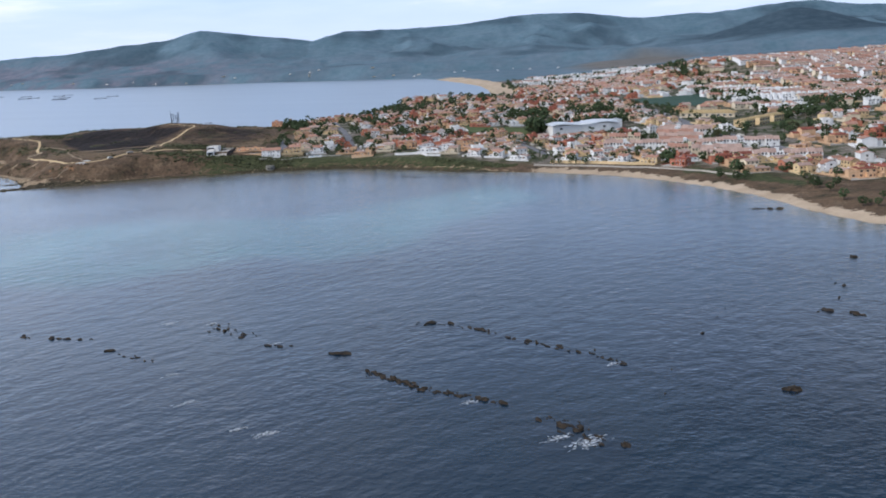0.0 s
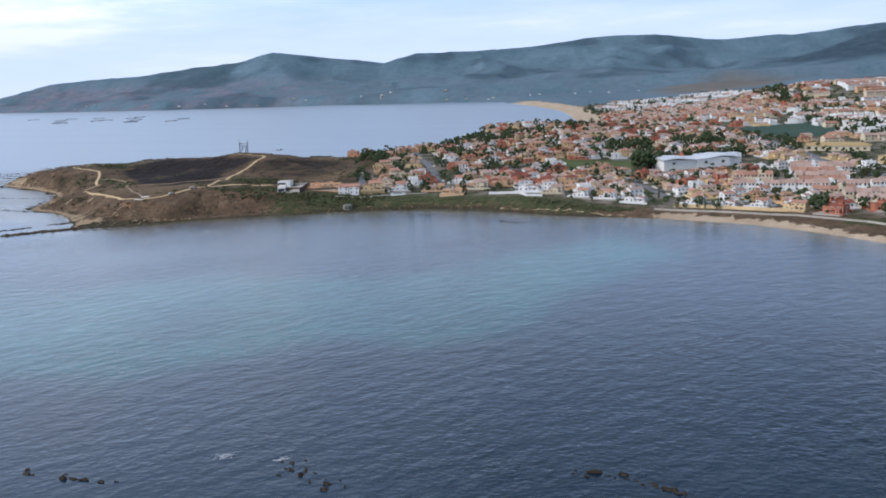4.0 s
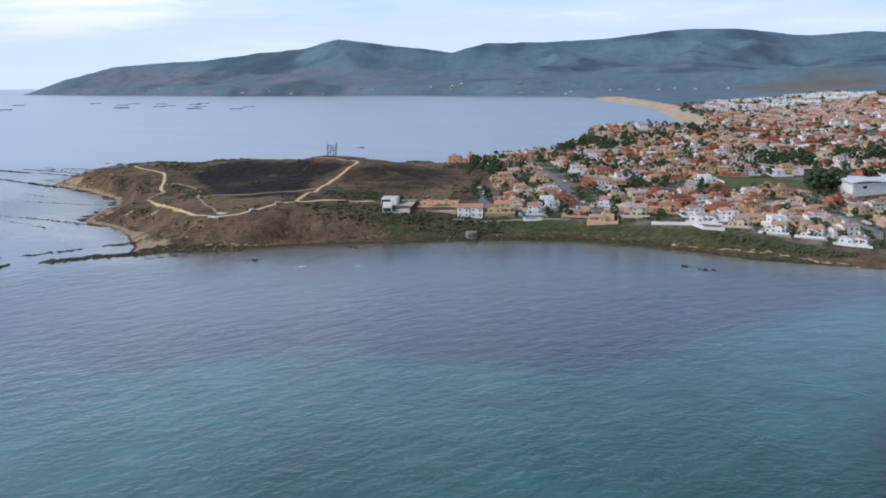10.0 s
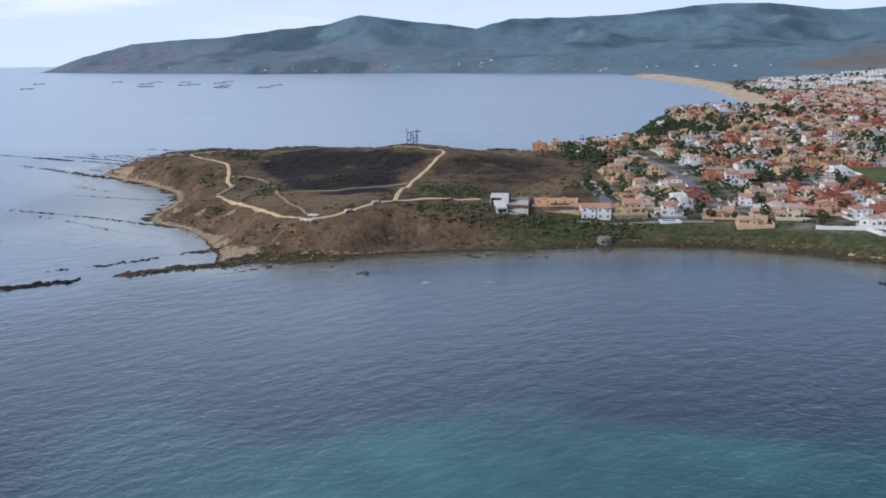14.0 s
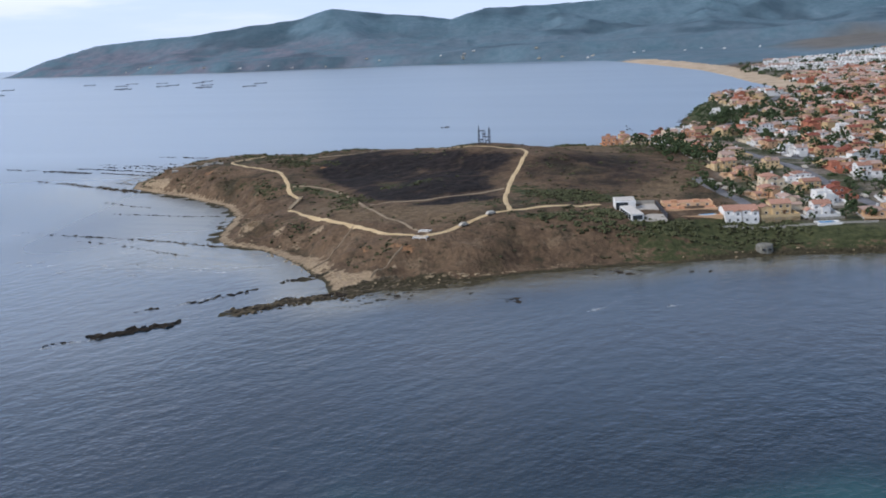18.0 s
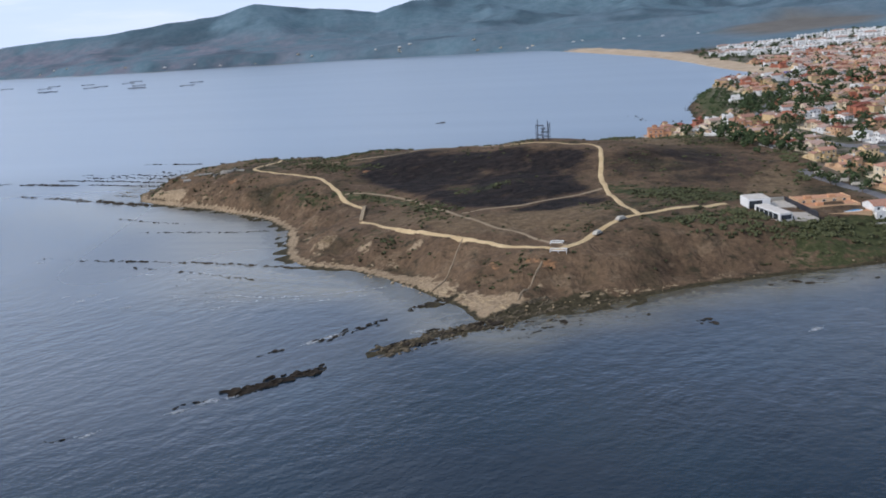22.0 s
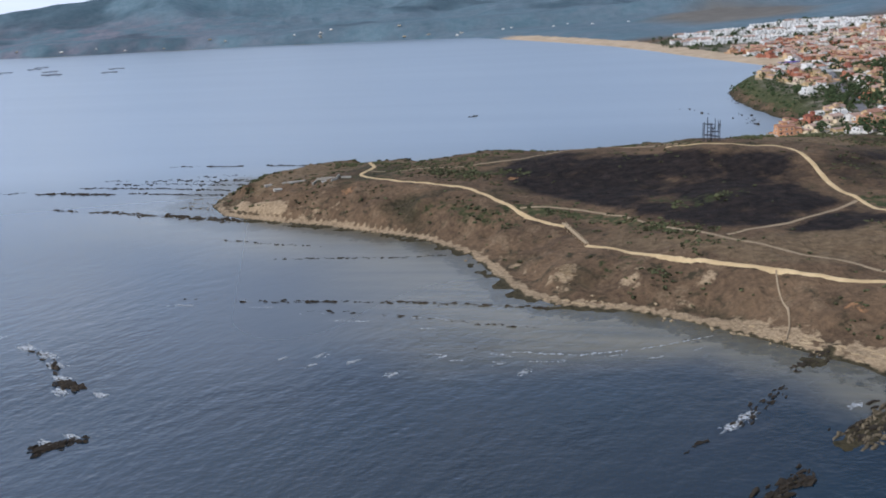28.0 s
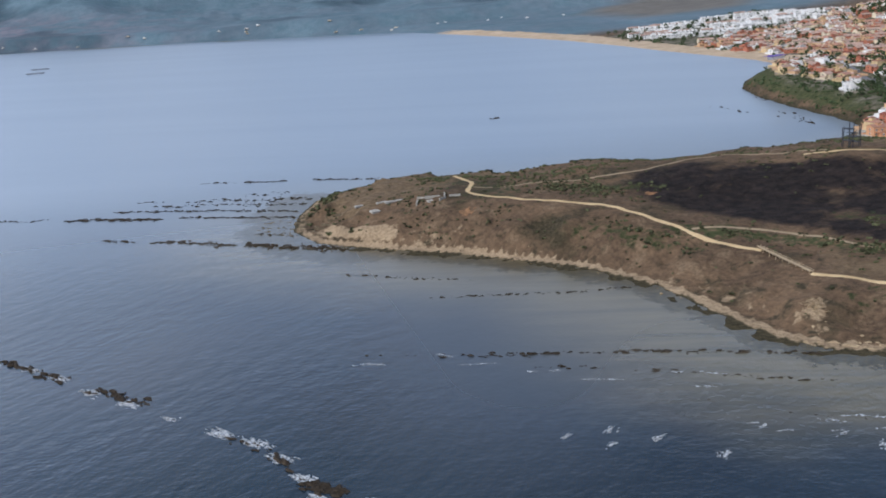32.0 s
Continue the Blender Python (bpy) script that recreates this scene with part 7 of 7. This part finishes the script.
for k, (_, i, at) in enumerate(ORCHARD):
    if i not in WOODS:
        WOODS[i] = tree(TREE_KINDS[i], 40 + i)
        WOODS[i].matrix_basis = at
    elif k < 300:
        copy_thing(WOODS[i], at)
    else:
        for o in (SPARSE[i] if i in SPARSE else SPARSE.setdefault(i, sparse_tree(i))):
            m = np.array(at)
            base = len(far_trees.points)
            far_trees.points.extend(map(tuple, np.array(o.points) @ m[:3, :3].T + m[:3, 3]))
            far_trees.faces.extend(tuple(base + v for v in f) for f in o.faces)
            far_trees.slots.extend(o.slots)
tagged(new("far_trees", far_trees.mesh("far_trees", LEAVES["dark"], BARK)), "dark-green trees among the farther houses", "trees", kind="stuff")

# ---- scrub on the headland and hedges in the town ----
scrub, low = Shape(), Shape()
lot = np.random.RandomState(4)
bx, by = lot.uniform(-480, -95, 60000), lot.uniform(668, 1050, 60000)
bd = inland(bx, by)
lush = np.maximum.reduce([zone(bx, by, GREEN_SLOPE, 8)] + [zone(bx, by, r, 10) for r in (GREEN_DIP, GREEN_STRIP, GREEN_HOLLOW, GREEN_BRINK, GREEN_CREST, GREEN_BANK)] + [0.9 * step(26, 8, bd) * (by > 940)])
crowd = np.clip(0.5 + 0.5 * fuzz(bx, by, 26, 51) + 0.25 * fuzz(bx, by, 7, 52), 0, 1)
keep = (bd > 7) & (lot.uniform(0, 1, 60000) < 0.012 + 0.6 * lush * crowd + 0.6 * crowd ** 6)
TRACKS = ([(-250, 706), (-284, 737), (-303, 758), (-327, 798), (-327, 826), (-342, 862), (-356, 897), (-391, 931), (-401, 947), (-390, 1004)],
          [(-251, 706), (-233, 725), (-214, 739), (-173, 760)], [(-214, 739), (-215, 800), (-203, 872), (-231, 897)])
count = 0
for x, y, g in zip(bx[keep], by[keep], lush[keep]):
    if count >= 5200:
        break
    if any(near_line(x, y, l, 3.4) for l in TRACKS) or (within(x, y, BURNT_HILL) and dice.random() < (0.55 if within(x, y, GREEN_HOLLOW) else 0.85)):
        continue
    s = dice.uniform(0.3, 0.85) * (1 + 0.5 * g) * (1.5 if y > 985 else 1)
    z = floor_at(x, y)
    for _ in range(3):
        (scrub if dice.random() < 0.5 else low).lump((x + dice.gauss(0, s * 0.7), y + dice.gauss(0, s * 0.7), z + 0.2 * s), s * dice.uniform(0.5, 1.0), s * dice.uniform(0.5, 1.0), s * dice.uniform(0.4, 0.7), dice, 2, 5)
    count += 1
for line, n, wide, big in (([(-410, 1008), (-397, 1000), (-381, 987), (-354, 973), (-332, 957), (-300, 965), (-280, 969), (-252, 935)], 210, 4.0, 0.8), ([(-200, 728), (-182, 727), (-168, 722), (-150, 722), (-138, 727)], 170, 4.0, 0.9),
                           ([(-175, 748), (-170, 740), (-168, 734)], 40, 2.5, 1.0), ([(-120, 728), (-106, 734), (-90, 727)], 90, 3.0, 0.9), ([(-124, 795), (-114, 835), (-112, 860)], 45, 4.0, 1.0), ([(-185, 968), (-150, 975), (-120, 968)], 70, 4.0, 1.2), ([(8, 690), (40, 668), (66, 655)], 110, 3.0, 0.9)):
    for _ in range(n):
        k = dice.random() * (len(line) - 1)
        j, q = int(k), k - int(k)
        x, y = line[j][0] + (line[j + 1][0] - line[j][0]) * q + dice.gauss(0, wide), line[j][1] + (line[j + 1][1] - line[j][1]) * q + dice.gauss(0, wide)
        if any(near_line(x, y, l, 3.0) for l in TRACKS) or not free(x, y, -1.0):
            continue
        s, z = big * dice.uniform(0.5, 1.3), floor_at(x, y)
        for _ in range(4):
            scrub.lump((x + dice.gauss(0, s * 0.8), y + dice.gauss(0, s * 0.8), z + s * dice.uniform(0.1, 0.6)), s * dice.uniform(0.5, 0.9), s * dice.uniform(0.5, 0.9), s * dice.uniform(0.4, 0.8), dice, 2, 5)
tagged(new("scrub", scrub.mesh("scrub", LEAVES["olive"])), "low dark-green coastal scrub bushes", "bushes", kind="stuff")
tagged(new("heath", low.mesh("heath", LEAVES["heath"])), "low dark heath tufts on dry ground", "bushes", kind="stuff")
grove = Shape()
count = 0
while count < 2600:
    x, y = dice.uniform(-110, 1000), dice.uniform(470, 2250)
    if not within(x, y, TOWN) or any(within(x, y, c) for c in (SCHOOL_FIELD, SCHOOL_YARD, FORELAND, PITCH)) or any(near_line(x, y, s, 5) for s in STREETS) or x > 0.62 * y + 150:
        continue
    s, z = dice.uniform(0.6, 1.5) * (1 if y < 1300 else 1.8), floor_at(x, y)
    if x < 262 and y < 1430 and not free(x, y, -1.2):
        continue
    for _ in range(4):
        grove.lump((x + dice.gauss(0, s), y + dice.gauss(0, s), z + s * dice.uniform(0.3, 1.0)), s * dice.uniform(0.5, 0.9), s * dice.uniform(0.5, 0.9), s * dice.uniform(0.5, 0.8), dice, 2, 5)
    count += 1
for _ in range(230):
    x, y = dice.uniform(-78, -15), dice.uniform(1070, 1310)
    z = floor_at(x, y)
    if z < 1.6 or not free(x, y, -1.0):
        continue
    s = dice.uniform(0.7, 1.7)
    for _ in range(4):
        grove.lump((x + dice.gauss(0, s), y + dice.gauss(0, s), z + s * dice.uniform(0.2, 0.8)), s * dice.uniform(0.5, 0.9), s * dice.uniform(0.5, 0.9), s * dice.uniform(0.5, 0.8), dice, 2, 5)
tagged(new("garden_shrubs", grove.mesh("garden_shrubs", LEAVES["dark"])), "dark-green garden hedges and shrubs between the houses", "shrubs", kind="stuff")

# ---- mown fields ----
LAWN = plain("mown_grass", (0.06, 0.085, 0.03), (0.12, 0.14, 0.06), 0.1)
DULL = plain("artificial_turf", (0.035, 0.07, 0.05), (0.06, 0.1, 0.075), 0.1)


def field(name, label, ring, m):
    c = (sum(p[0] for p in ring) / len(ring), sum(p[1] for p in ring) / len(ring))
    sh = Shape()
    pts = [(c[0], c[1])]
    for r in (0.33, 0.66, 1.0):
        for (ax, ay), (bx, by) in zip(ring, ring[1:] + ring[:1]):
            for q in (0, 0.25, 0.5, 0.75):
                pts.append((c[0] + (ax + (bx - ax) * q - c[0]) * r, c[1] + (ay + (by - ay) * q - c[1]) * r))
    n = 4 * len(ring)
    f = [(0, 1 + i, 1 + (i + 1) % n) for i in range(n)]
    for k in range(2):
        f += [(1 + k * n + i, 1 + k * n + n + i, 1 + k * n + n + (i + 1) % n, 1 + k * n + (i + 1) % n) for i in range(n)]
    sh.add([(x, y, floor_at(x, y) + 0.35) for x, y in pts], f)
    tagged(new(name, sh.mesh(name, m)), label, "field", kind="structure")


field("field", "mown green playing field", SCHOOL_FIELD, LAWN)
field("field", "dull green sports pitch", PITCH, DULL)
field("field", "rough green lawn below the flats", [(331, 900), (345, 905), (330, 800), (310, 768), (300, 800)], LAWN)

# ---- ruined battery on the tip ----
ruin = thing("ruined_battery", "pale broken concrete slabs and low walls of a ruined battery", "ruin", at=pose(-430, 958, floor_at(-430, 958)))


def slab(x, y, w, d, h, turn, tilt=0):
    z = floor_at(x, y) - floor_at(-430, 958)
    part("slab", Shape().box(-w / 2, -d / 2, -0.5, w / 2, d / 2, h).mesh("slab", CONCRETE if h > 0.5 else PALESLAB), ruin, at=pose(x + 430, y - 958, z + 0.1, tilt, tilt / 2, turn))


PALESLAB = plain("bleached_concrete", (0.3, 0.285, 0.255), (0.46, 0.44, 0.4), 0.6)
for x, y, w, d, h, turn, tilt in ((-442, 955, 4.2, 3.0, 0.5, 20, 6), (-431, 962, 10, 1.8, 0.35, 14, 2), (-446, 969, 6, 1.8, 0.35, 18, 3), (-437, 964, 5, 1.4, 0.3, 10, -3), (-423, 951, 6, 0.8, 0.9, 70, 0),
                                  (-416, 950, 7, 0.7, 0.9, -15, 0), (-411, 947, 6, 0.7, 1.0, 75, 0), (-407, 944, 5, 0.7, 0.8, -12, 0), (-413, 943, 4, 0.7, 0.7, 30, 0), (-420, 955, 4, 0.7, 0.6, -40, 0), (-418, 946, 3, 2.0, 0.3, 15, 5)):
    slab(x, y, w, d, h, turn, tilt)

# ---- bleached brushwood pile on the cliff ----
pile = Shape()
for _ in range(90):
    a, r = dice.uniform(0, 6.3), dice.uniform(0, 3.4)
    x, y = -341 + r * math.cos(a), 777 + r * math.sin(a)
    z = floor_at(x, y) + dice.uniform(0.1, 0.7)
    b, long = dice.uniform(0, 6.3), dice.uniform(1, 3)
    pile.tube((x, y, z), (x + long * math.cos(b), y + long * math.sin(b), z + dice.uniform(-0.3, 0.6)), 0.08, 0.05, 4)
tagged(new("brushwood_pile", pile.mesh("brushwood_pile", PALEROCK)), "heap of bleached yellow brushwood on the cliff", "brushwood", kind="stuff")

# ---- trodden scars down the north-east slope ----
for line in ([(-284, 737), (-288, 727), (-290, 716), (-297, 706)], [(-258, 699), (-264, 688), (-269, 680)]):
    ribbon("footpath", "narrow trodden scar down the slope", "track", line, 0.7, FAINT, 0.4)
